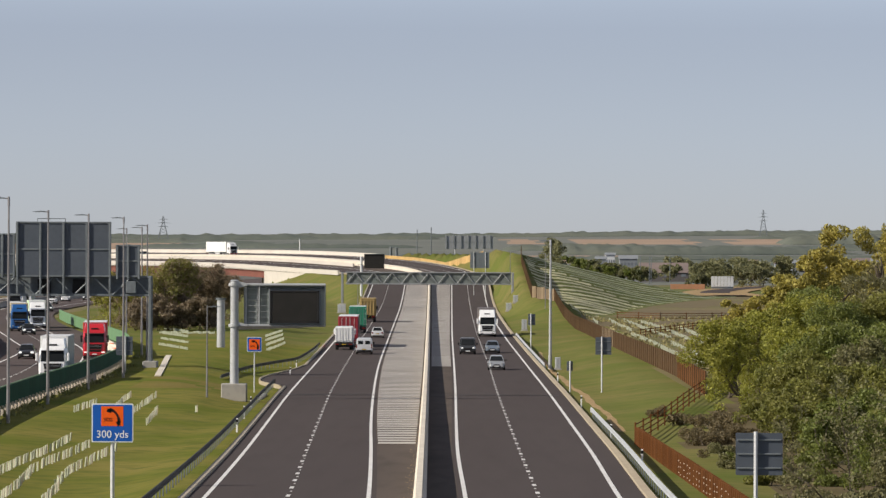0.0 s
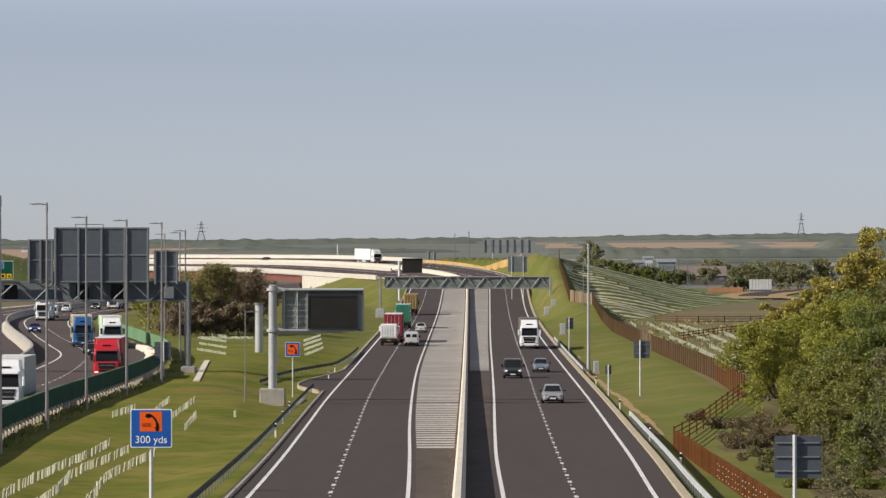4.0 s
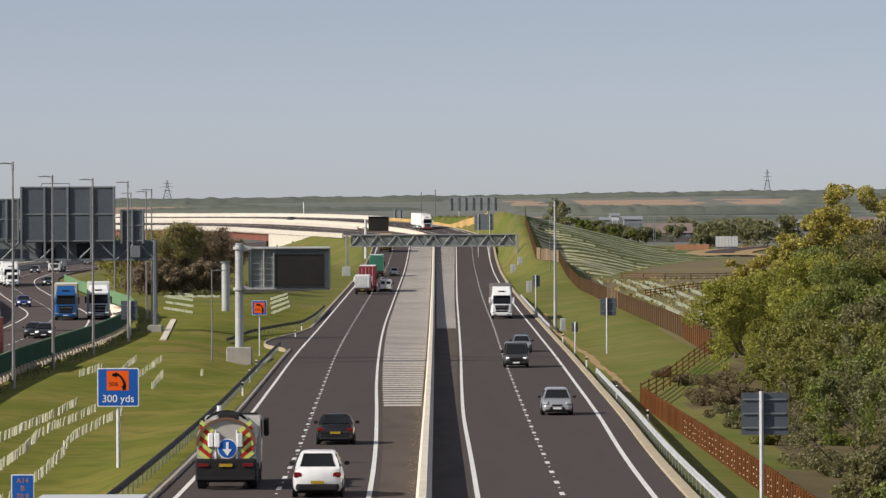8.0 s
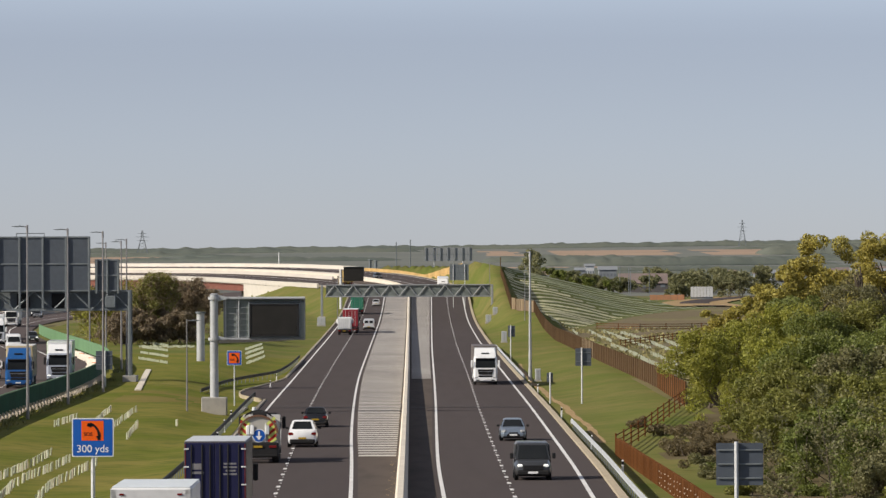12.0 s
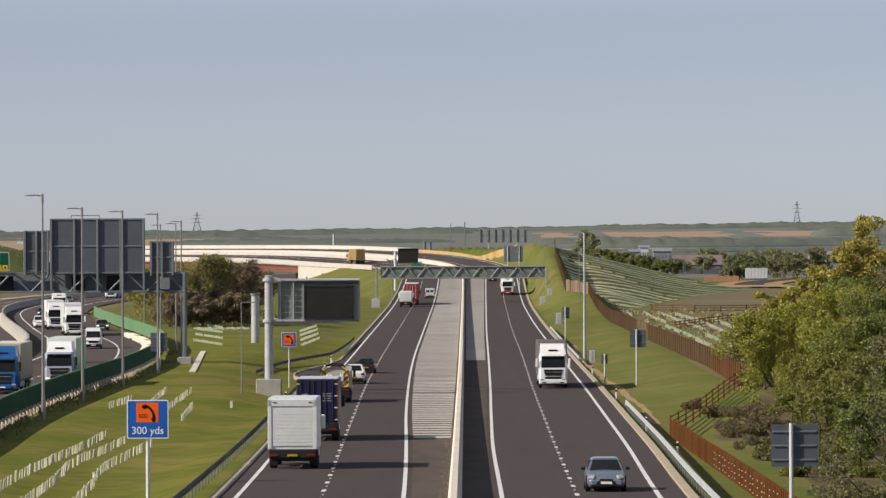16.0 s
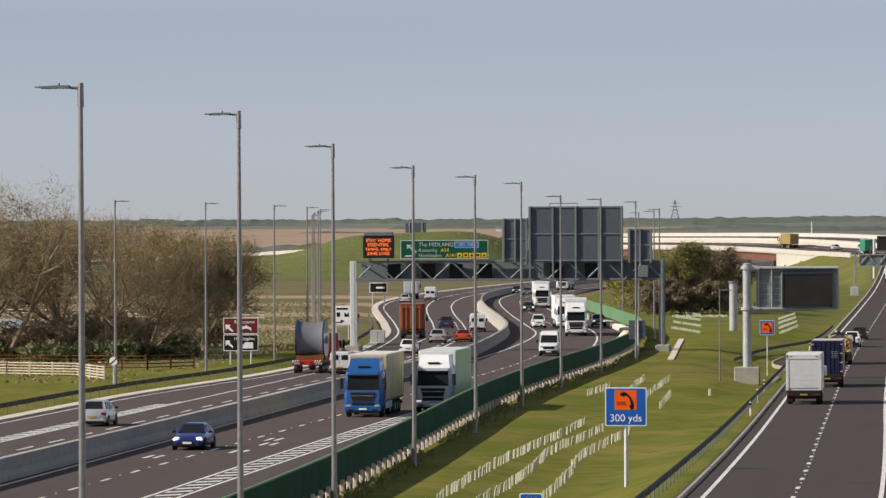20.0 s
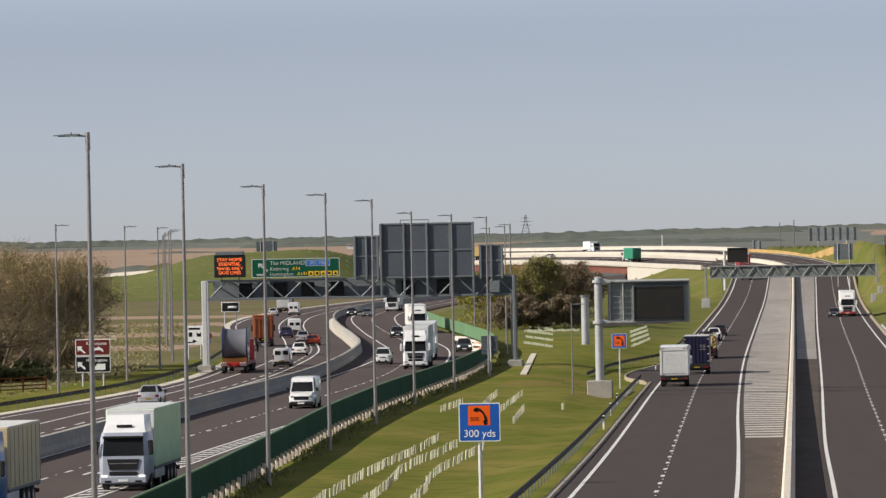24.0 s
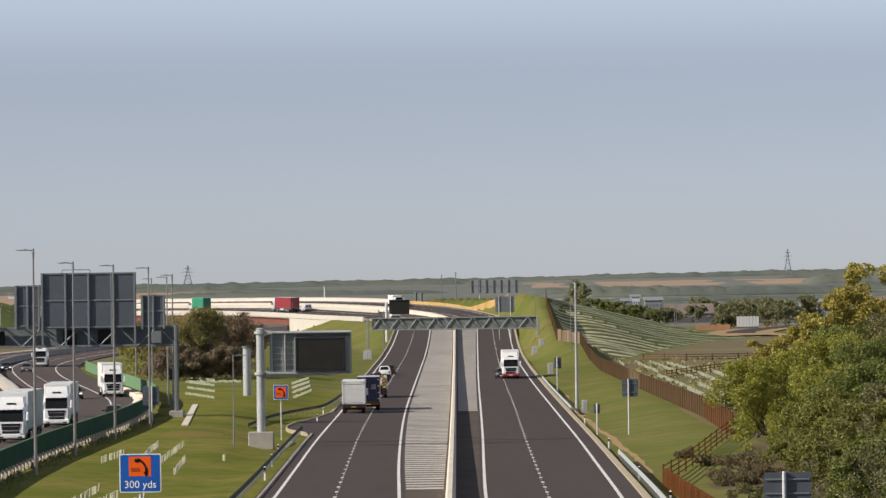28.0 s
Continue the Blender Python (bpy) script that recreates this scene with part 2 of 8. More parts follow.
SCREEN = material("matrix_screen", (0.018, 0.017, 0.015), (0.024, 0.022, 0.02), rough=0.6, fine=14, coarse=1, mix=0.4, bump=0.05, spec=0.2)
BLACK = material("black_plastic", (0.014, 0.014, 0.015), (0.02, 0.019, 0.019), rough=0.6, fine=6, coarse=1, mix=0.3, bump=0.02, spec=0.2)
RUBBER = material("tyre_rubber", (0.015, 0.015, 0.015), (0.03, 0.028, 0.026), rough=0.85, fine=10, coarse=2, mix=0.5, bump=0.1)
ALLOY = material("alloy", (0.45, 0.45, 0.46), (0.3, 0.3, 0.31), rough=0.35, metal=0.8, fine=6, coarse=1.5, mix=0.4, bump=0)
GLASS = material("dark_glass", (0.012, 0.014, 0.016), (0.02, 0.022, 0.024), rough=0.08, fine=2, coarse=0.5, mix=0.2, bump=0, spec=0.06)
SIGN_BLUE = paint("sign_blue", (0.015, 0.10, 0.42), 0.45)
SIGN_ORANGE = paint("sign_orange", (0.82, 0.115, 0.01), 0.5)
SIGN_TAN = paint("sign_faded_orange", (0.42, 0.215, 0.12), 0.5)
SIGN_WHITE = paint("sign_white", (0.8, 0.8, 0.8), 0.5)
SIGN_GREEN = paint("sign_green", (0.004, 0.075, 0.042), 0.45)
SIGN_CREAM = paint("sign_letters", (0.46, 0.48, 0.46), 0.5)
SIGN_BROWN = paint("sign_brown", (0.13, 0.022, 0.02), 0.5)
SIGN_RED = paint("hazard_red", (0.38, 0.03, 0.02), 0.5)
SIGN_BLACK = paint("sign_black", (0.012, 0.012, 0.013), 0.5)
SIGN_YELLOW = paint("sign_yellow", (0.8, 0.5, 0.02), 0.5)
SIGN_LIME = paint("sign_lime", (0.55, 0.6, 0.16), 0.5)
SIGN_PALE_BLUE = paint("sign_motorway_blue", (0.03, 0.16, 0.5), 0.5)
# one green fence in two colours: dark for its shaded face, pale for its sunlit one
FENCE_SHADED = material("shaded_green_fence", (0.008, 0.055, 0.03), (0.012, 0.066, 0.035), spec=0.08, rough=0.75, fine=3, coarse=0.3, mix=0.4, bump=0.05, per_piece=0.12)
FENCE_PALE_SUNLIT = material("pale_sunlit_fence", (0.13, 0.25, 0.11), (0.105, 0.21, 0.095), rough=0.6, fine=3, coarse=0.3, mix=0.4, bump=0.05, per_piece=0.1)
TIMBER = material("timber", (0.15, 0.06, 0.021), (0.10, 0.043, 0.018), spec=0.03, rough=0.85, fine=7, coarse=0.6, mix=0.5, bump=0.2, stretch=(1, 1, 0.15), per_piece=0.18)
TIMBER_OLD = material("weathered_boards", (0.105, 0.066, 0.036), (0.080, 0.052, 0.030), rough=0.9, fine=7, coarse=0.6, mix=0.5, bump=0.2, stretch=(1, 1, 0.15), per_piece=0.13, spec=0.05)
TIMBER_TAN = material("tan_boards", (0.20, 0.145, 0.085), (0.16, 0.115, 0.07), rough=0.9, fine=7, coarse=0.6, mix=0.5, bump=0.2, stretch=(1, 1, 0.15), per_piece=0.2)
TIMBER_PALE = material("new_timber", (0.52, 0.34, 0.13), (0.46, 0.29, 0.11), rough=0.85, fine=6, coarse=0.5, mix=0.4, bump=0.2, stretch=(1, 1, 0.15), per_piece=0.15)
TIMBER_WHITE = material("weathered_rail", (0.62, 0.53, 0.42), (0.5, 0.42, 0.33), rough=0.85, fine=6, coarse=0.7, mix=0.5, bump=0.2, per_piece=0.12)
RUST = material("weathering_steel", (0.19, 0.065, 0.045), (0.15, 0.05, 0.035), rough=0.8, fine=3, coarse=0.2, mix=0.4, bump=0.1)
GUARD = material("tree_guard_plastic", (0.6, 0.62, 0.46), (0.52, 0.55, 0.4), rough=0.5, fine=6, coarse=1, mix=0.3, bump=0, per_piece=0.12)
BARK = material("bark", (0.12, 0.095, 0.07), (0.09, 0.07, 0.05), rough=0.95, fine=4, coarse=0.5, mix=0.6, bump=0.5, stretch=(1, 1, 0.3))
BARK_PALE = material("pale_bark", (0.27, 0.21, 0.14), (0.2, 0.155, 0.11), rough=0.95, fine=4, coarse=0.5, mix=0.5, bump=0.4, stretch=(1, 1, 0.3))
DRY_GRASS = material("dry_grass", (0.19, 0.15, 0.05), (0.15, 0.135, 0.035), rough=0.95, fine=1.2, coarse=0.15, mix=0.5, bump=0.3, spec=0.02, third=(0.12, 0.115, 0.03))
TWIG = material("twigs", (0.315, 0.22, 0.125), (0.255, 0.182, 0.108), rough=0.95, fine=2, coarse=0.2, mix=0.5, bump=0, per_island=0.35)
LEAF_BROWN = leafy("brown_thicket", (0.150, 0.118, 0.056), (0.185, 0.140, 0.062), (0.095, 0.075, 0.042))
UNDERWOOD = leafy("brown_underwood", (0.20, 0.152, 0.092), (0.24, 0.185, 0.115), (0.15, 0.12, 0.075))
TWIG_DARK = material("dark_twigs", (0.26, 0.185, 0.115), (0.205, 0.15, 0.095), rough=0.95, fine=2, coarse=0.2, mix=0.5, bump=0, per_island=0.3)
LEAF = leafy("spring_leaves", (0.18, 0.185, 0.034), (0.215, 0.20, 0.044), (0.10, 0.115, 0.026))
LEAF_FRESH = leafy("fresh_green_leaves", (0.145, 0.175, 0.032), (0.18, 0.195, 0.04), (0.08, 0.105, 0.024))
LEAF_GREY = leafy("grey_green_leaves", (0.165, 0.16, 0.062), (0.20, 0.18, 0.078), (0.10, 0.105, 0.045))
LEAF_DARK = leafy("dark_leaves", (0.085, 0.098, 0.03), (0.11, 0.11, 0.035), (0.055, 0.065, 0.022))
LEAF_YELLOW = leafy("yellow_blossom_leaves", (0.40, 0.33, 0.07), (0.34, 0.30, 0.065), (0.21, 0.20, 0.045))
LEAF_OLIVE = leafy("olive_buds", (0.265, 0.25, 0.08), (0.29, 0.24, 0.095), (0.18, 0.165, 0.06))
# leaves made paler and evener, with haze put into their colour
LEAF_MID_HAZED = leafy("hazed_field_trees", (0.19, 0.192, 0.088), (0.225, 0.212, 0.095), (0.15, 0.16, 0.08), 0.15)
LEAF_LIME = leafy("lime_leaves", (0.265, 0.27, 0.036), (0.30, 0.28, 0.045), (0.16, 0.175, 0.027))
# woods greyed in their base colour to look hazy from afar
FAR_WOOD_HAZED = material("far_woods", (0.105, 0.120, 0.104), (0.132, 0.140, 0.112), rough=0.95, fine=0.25, coarse=0.012, mix=0.6, bump=0.0, spec=0.02, third=(0.088, 0.104, 0.100))
WATER = material("water", (0.10, 0.13, 0.15), (0.08, 0.11, 0.13), rough=0.12, fine=1, coarse=0.2, mix=0.2, bump=0.05)
HEADLIGHT = material("headlamp", (0.9, 0.9, 0.85), rough=0.15, fine=3, coarse=1, mix=0.1, bump=0, glow=0.6)
LAMP_GLASS = material("lamp_glass", (0.32, 0.33, 0.33), rough=0.15, fine=3, coarse=1, mix=0.1, bump=0)
TAIL = material("tail_lamp", (0.16, 0.008, 0.008), rough=0.2, fine=3, coarse=1, mix=0.1, bump=0)
PLATE_Y = paint("yellow_plate", (0.40, 0.26, 0.025), 0.5)
LED = material("led_amber", (1.0, 0.16, 0.03), (1.0, 0.2, 0.04), rough=0.5, fine=10, coarse=1, mix=0.1, bump=0, glow=1.1)
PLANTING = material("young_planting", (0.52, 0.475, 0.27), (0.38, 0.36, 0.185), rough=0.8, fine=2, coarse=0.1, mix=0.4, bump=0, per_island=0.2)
PLANTING_DIM = material("dim_planting", (0.36, 0.36, 0.20), (0.27, 0.285, 0.14), rough=0.8, fine=2, coarse=0.1, mix=0.4, bump=0, per_island=0.2)
KERB_BEIGE = material("beige_kerb", (0.38, 0.32, 0.22), (0.33, 0.27, 0.19), rough=0.9, fine=2.5, coarse=0.4, mix=0.4, bump=0.2)
PAINTS = {}


def coat(colour, rough=0.3, metal=0.0):
    key = (colour, rough, metal)
    if key not in PAINTS:
        PAINTS[key] = paint("vehicle_paint", colour, rough, metal)
    return PAINTS[key]

# ---- building blocks ----
class Geo:
    """Vertices and faces of one mesh."""

    def __init__(self):
        self.v, self.f, self.k = [], [], []

    def add(self, verts, faces, slot=0):
        n = len(self.v)
        self.v += [tuple(p) for p in verts]
        self.f += [tuple(n + i for i in face) for face in faces]
        self.k += [slot] * len(faces)
        return self

    def box(self, c, s, ch=0.0):
        """A box round c with its edges chamfered by ch."""
        x, y, z = (q / 2 for q in s)
        if not ch:
            p = [(c[0] + i * x, c[1] + j * y, c[2] + k * z) for i in (-1, 1) for j in (-1, 1) for k in (-1, 1)]
            return self.add(p, [(0, 1, 3, 2), (4, 6, 7, 5), (0, 4, 5, 1), (2, 3, 7, 6), (0, 2, 6, 4), (1, 5, 7, 3)])
        ch = min(ch, x * 0.9, y * 0.9, z * 0.9)
        p, ix = [], {}
        for i in (-1, 1):
            for j in (-1, 1):
                for k in (-1, 1):
                    for a in range(3):
                        q = [i * x, j * y, k * z]
                        for b in range(3):
                            if b != a:
                                q[b] -= (i, j, k)[b] * ch
                        ix[i, j, k, a] = len(p)
                        p.append((c[0] + q[0], c[1] + q[1], c[2] + q[2]))
        f = []
        for a in range(3):
            b, d = [q for q in range(3) if q != a]
            for sg in (-1, 1):
                ring = []
                for u, w in ((-1, -1), (1, -1), (1, 1), (-1, 1)):
                    key = [0, 0, 0]
                    key[a], key[b], key[d] = sg, u, w
                    ring.append(ix[(*key, a)])
                f.append(ring)
        for a in range(3):
            b, d = [q for q in range(3) if q != a]
            for u in (-1, 1):
                for w in (-1, 1):
                    lo, hi = [0, 0, 0], [0, 0, 0]
                    lo[a], hi[a] = -1, 1
                    lo[b] = hi[b] = u
                    lo[d] = hi[d] = w
                    f.append([ix[(*lo, b)], ix[(*hi, b)], ix[(*hi, d)], ix[(*lo, d)]])
        for i in (-1, 1):
            for j in (-1, 1):
                for k in (-1, 1):
                    f.append([ix[i, j, k, a] for a in range(3)])
        return self.add(p, f)

    def tube(self, p0, p1, r0, r1=None, n=8, caps=True):
        r1 = r0 if r1 is None else r1
        p0, p1 = Vector(p0), Vector(p1)
        d = (p1 - p0).normalized()
        u = d.orthogonal().normalized()
        w = d.cross(u)
        ring = [(math.cos(2 * math.pi * i / n), math.sin(2 * math.pi * i / n)) for i in range(n)]
        vs = [p0 + (u * c + w * s) * r0 for c, s in ring] + [p1 + (u * c + w * s) * r1 for c, s in ring]
        fs = [(i, (i + 1) % n, n + (i + 1) % n, n + i) for i in range(n)]
        if caps:
            fs += [tuple(range(n - 1, -1, -1)), tuple(range(n, 2 * n))]
        return self.add(vs, fs)

    def prism(self, poly, axis, a, b):
        """A flat outline (pairs) pushed along an axis from a to b."""
        n = len(poly)
        put = {"x": lambda q, e: (e, q[0], q[1]), "y": lambda q, e: (q[0], e, q[1]), "z": lambda q, e: (q[0], q[1], e)}[axis]
        vs = [put(q, a) for q in poly] + [put(q, b) for q in poly]
        return self.add(vs, [(i, (i + 1) % n, n + (i + 1) % n, n + i) for i in range(n)] + [tuple(range(n - 1, -1, -1)), tuple(range(n, 2 * n))])

    def loft(self, rings, closed=True, caps=True):
        n = len(rings[0])
        vs = [p for r in rings for p in r]
        fs = []
        for i in range(len(rings) - 1):
            for j in range(n if closed else n - 1):
                k = (j + 1) % n
                fs.append((i * n + j, i * n + k, (i + 1) * n + k, (i + 1) * n + j))
        if caps and closed:
            fs += [tuple(range(n - 1, -1, -1)), tuple(range((len(rings) - 1) * n, len(rings) * n))]
        return self.add(vs, fs)

    def quads(self, pts):
        """Many loose quads: an array of n x 4 x 3."""
        n, base = len(pts), len(self.v)
        self.v += [tuple(p) for p in np.asarray(pts, float).reshape(-1, 3).tolist()]
        self.f += [(base + 4 * i, base + 4 * i + 1, base + 4 * i + 2, base + 4 * i + 3) for i in range(n)]
        self.k += [0] * n
        return self


def mesh_of(name, geo, mats, soft=False):
    me = bpy.data.meshes.new(name)
    me.from_pydata(geo.v, [], geo.f)
    for m in mats if isinstance(mats, (list, tuple)) else [mats]:
        me.materials.append(m)
    if len(me.materials) > 1:
        me.polygons.foreach_set("material_index", geo.k)
    bm = bmesh.new()
    bm.from_mesh(me)
    if len(bm.faces) < 4000:
        bmesh.ops.recalc_face_normals(bm, faces=bm.faces)
    bm.to_mesh(me)
    bm.free()
    if soft:
        me.polygons.foreach_set("use_smooth", [True] * len(me.polygons))
        if len(me.polygons) < 4000:
            me.set_sharp_from_angle(angle=radians(42))
    return me


def thing(name, label, category, group="", kind="", m=None):
    ob = new(name)
    ob.empty_display_size = 0.2
    if m is not None:
        ob.matrix_basis = m
    return tagged(ob, label, category, group, kind)


def part(name, geo, mat, parent=None, label="", soft=False):
    ob = new(name, geo if isinstance(geo, bpy.types.Mesh) else mesh_of(name, geo, mat, soft))
    ob.parent = parent
    return tagged(ob, label)


def piece(me, name, parent, m=None):
    """A repeat of a mesh that is already there."""
    ob = new(name, me)
    ob.parent = parent
    if m is not None:
        ob.matrix_basis = m
    return ob


def solo(name, geo, mat, label, category, group="", kind="", soft=False):
    """A thing that is one mesh."""
    return tagged(new(name, mesh_of(name, geo, mat, soft)), label, category, group, kind)


def lettering(name, text, size, mat, parent, m, align="LEFT", label="", depth=0.006):
    cu = bpy.data.curves.new(name, "FONT")
    cu.body, cu.size, cu.align_x, cu.extrude = text, size, align, depth
    tmp = bpy.data.objects.new(name, cu)
    scene.collection.objects.link(tmp)
    me = bpy.data.meshes.new_from_object(tmp.evaluated_get(bpy.context.evaluated_depsgraph_get()))
    bpy.data.objects.remove(tmp)
    me.materials.clear()
    me.materials.append(mat)
    ob = new(name, me)
    ob.parent, ob.matrix_basis = parent, m
    return tagged(ob, label)


FACE = pose(0, 0, 0, 90)                       # stands lettering upright, facing the camera


def strip(road, s0, s1, d0, d1, up, step, geo=None, z_extra=0.0):
    """A ribbon of road between two offsets (numbers or curves)."""
    g = geo or Geo()
    n = max(1, int(math.ceil((s1 - s0) / step)))
    vs = []
    for i in range(n + 1):
        s = s0 + (s1 - s0) * i / n
        for d in (d0, d1):
            vs.append(road_at(road, s, d(s) if callable(d) else d, up))
    return g.add(vs, [(2 * i, 2 * i + 1, 2 * i + 3, 2 * i + 2) for i in range(n)])


def sweep(road, s0, s1, section, step, d=0.0):
    """A section of (offset, height) pairs drawn along a road."""
    g = Geo()
    n = max(1, int(math.ceil((s1 - s0) / step)))
    rings = []
    for i in range(n + 1):
        s = s0 + (s1 - s0) * i / n
        o = d(s) if callable(d) else d
        rings.append([road_at(road, s, o + a, b) for a, b in section])
    return g.loft(rings)

# ---- ground ----
BRIDGE0, BRIDGE1 = 1270.0, 1440.0


hill_foot = hermite([(16, 700), (20, 770), (25, 806), (43, 980), (61, 1110), (75, 1190), (120, 1400)])


def hill(x, y, s, d):
    """The bank under the boarded fence, and behind it the long planted face that falls away from the bend."""
    if d <= 12 or s < 640 or s > 2000:
        return -9.0
    top = 11.1 * smooth(660, 1110, s) * (1 - smooth(1500, 1950, s))
    edge = 23 - 4.6 * smooth(815, 840, s) * (1 - smooth(1060, 1150, s))        # the bank ends at the fence, which steps in higher up
    bank = top * smooth(12.5, edge, d) * (1 - smooth(edge + 0.3, edge + 6, d))
    face = -9.0
    if x > 12:
        face = min(0.034 * (y - hill_foot(x)), 11.2 - 0.23 * (x - 17)) * (1 - smooth(1190, 1520, y)) * smooth(18.4, 20.5, d)
    return max(bank, face) - 0.3


def ground(x, y):
    wave = noise.noise((x * 0.03, y * 0.02, 0.0))
    far = smooth(1500, 4300, y)
    z = 0.07 * wave + far * (22 + 6 * noise.noise((x * 0.0012 + 3, y * 0.0007, 2.0)) + 0.004 * max(-300, min(500, x)))
    z += 0.03 * noise.noise((x * 0.1, y * 0.06, 5.0)) * (1 - smooth(200, 900, y))
    if y < 1900:
        s, d = main_sd(x, y)
        if -320 < s < 1900:
            left, right = off_ll(s) - (2.8 if s < 1205 else 0.3), off_rr(s) + 2.2
            o = max(left - d, d - right)
            road = main_z(s) + tilt(s) * max(left, min(right, d)) - 0.24
            on_bridge = BRIDGE0 < s < BRIDGE1
            if not on_bridge:
                if o <= 0:
                    z = road
                elif s > 820:
                    z = max(z, min(road, 6.5 - 0.082 * (s - 1212)) - (o - (0 if s < 1205 or d > 0 else 2.5)) * 0.45) if d < 0 and s > 1170 else max(z, road - o * 0.45)
                else:
                    k = smooth(0, 9 if y > 400 or d > 0 else 4.5, o)
                    z = road * (1 - k) + z * k
                if o > 0 or s > 1000:
                    h = hill(x, y, s, d)
                    z = max(z, h) if o > 0 else z
        q = x - old_mid(y)
        if old_far(y) - 3.5 < q < old_fence(y) + 0.6 and (y < 1235 or on_old(y)):
            z = min(z, -0.2)
        elif old_fence(y) < q < old_fence(y) + 6 or old_far(y) - 9 < q < old_far(y) - 3:
            z = min(z, 0.05) if y < 1200 else z
        if -300 < y < 420 and q > old_fence(y) and d < left:          # the shallow dip between the two roads
            z -= smooth(2.6, 9.0, q - old_fence(y)) * smooth(0, 3, o) * (1 - smooth(300, 420, y)) * (0.42 + 0.7 * (1 - smooth(175, 228, y)))
    if 1150 < y < 1360 and -215 < x < -100:         # the grassed mound beside the old road
        z = max(z, mound(x) * smooth(1160, 1238, y) * (1 - smooth(1268, 1345, y)))
    return z


mound = hermite([(-215, 3.5), (-190, 5.6), (-175, 6.9), (-162, 10.7), (-145, 11.8), (-127, 11.4), (-117, 7.6), (-104, 0.0)])


def on_old(y):
    return y < 1900


def build_ground():
    ys = list(range(-340, 160, 20)) + list(np.arange(160, 700, 4.0)) + list(np.arange(700, 1720, 8.0)) + list(np.arange(1720, 2600, 40.0)) + list(np.arange(2600, 4960, 80.0))
    xs = list(range(-2600, -700, 100)) + list(range(-700, -260, 22)) + list(np.arange(-260, -110, 5.0)) + list(np.arange(-110, 84, 1.6)) + list(range(84, 240, 8)) + list(range(240, 700, 23)) + list(range(700, 2600, 100))
    g = Geo()
    vs = [(x, y, ground(float(x), float(y))) for y in ys for x in xs]
    n = len(xs)
    fs, slots = [], []
    for j in range(len(ys) - 1):
        for i in range(n - 1):
            fs.append((j * n + i, j * n + i + 1, (j + 1) * n + i + 1, (j + 1) * n + i))
            x, y = (xs[i] + xs[i + 1]) / 2, (ys[j] + ys[j + 1]) / 2
            wob = 12 * noise.noise((x * 0.02, y * 0.01, 1))
            slot = 0
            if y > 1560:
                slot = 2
                if (2350 < y < 2700 and 40 < x < 330 and (x + wob * 3) % 160 < 100) or (1700 < y < 3300 and x < -190 - wob * 3) or (3180 < y < 3480 and (44 < x + wob < 66 or 90 < x + wob < 172 or 194 < x + wob * 3 < 420)):
                    slot = 3
            elif 640 < y < 1500 and 22 < x < 110 and y > hill_foot(x) - 6 + wob:
                slot = 8
            elif y < 384 and x > 12.6 + max(0, y - 294) * 0.1045:
                slot = 5 if x < 15.5 + max(0, y - 294) * 0.1045 + wob * 0.15 else 6
            elif x > 23 + wob * 0.3 or x < -67.5 + wob * 0.15:
                slot = 1
            if x < -78 and 560 < y < 900 and (y + wob) % 95 < 34:
                slot = 3
            if slot == 1 and x > 22 and 384 < y < 1500 and noise.noise((x * 0.09, y * 0.012, 7)) > -0.12:
                slot = 7
            if x < -92 and 1020 < y + wob * 2 < 1150:
                slot = 7 if y > 1085 else 1
            if -84 < x < -67 and y < 425 + wob * 2:
                slot = 0
            if -27 < x < -19.6 and 398 < y < 436 and noise.noise((x * 0.2, y * 0.1, 3)) > -0.25:
                slot = 4
            if slot == 0 and (y > 600 + wob * 4 or x > 8):
                slot = 5
            if -215 < x < -100 and 1158 < y < 1340:
                slot = 8
            slots.append(slot)
    g.v, g.f, g.k = vs, fs, slots
    ob = tagged(new("ground", mesh_of("ground", g, [GRASS, ROUGH_GRASS, FAR_GREEN_HAZED, STUBBLE, DRY_GRASS, BANK_GRASS, DEAD_SCRUB, EARTH, HILL_GRASS], soft=True)), "mown green grass verges with rough fields beyond, rising to low hills", "ground", kind="structure")
    return ob


build_ground()


# ---- roads and their paint ----
def structure(name, geo, mat, label, category):
    return solo(name, geo, mat, label, category, kind="structure")


def plus(f, a):
    return lambda s: f(s) + a


S0, S1 = -320.0, 1880.0
structure("road_new_away", strip("M", S0, S1, plus(off_ll, -0.75), plus(off_lr, 0.35), 0.0, 8), ASPHALT, "smooth dark grey new asphalt carriageway with two lanes", "road")
structure("road_new_towards", strip("M", S0, S1, plus(off_rl, -0.3), plus(off_rr, 1.2), 0.0, 8), ASPHALT, "smooth dark grey new asphalt carriageway leading towards the camera", "road")
structure("median_away", strip("M", S0, S1, plus(off_lr, 0.35), -0.25, 0.004, 8), BROWN_ASPHALT, "brownish worn asphalt strip beside the concrete barrier", "road")
structure("median_towards", strip("M", S0, S1, 0.25, plus(off_rl, -0.3), 0.004, 8), BROWN_ASPHALT, "brownish asphalt strip in the shade of the barrier", "road")
structure("road_old", strip("L", S0, 1880, plus(old_far, -0.9), plus(old_fence, -0.35), 0.0, 8), OLD_ASPHALT, "brownish grey asphalt dual carriageway curving away", "road")


def line(name, road, s0, s1, d, w, label="white painted edge line"):
    structure(name, strip(road, s0, s1, plus(d, -w / 2) if callable(d) else d - w / 2, plus(d, w / 2) if callable(d) else d + w / 2, 0.012, 5), ROAD_PAINT, label, "road marking")


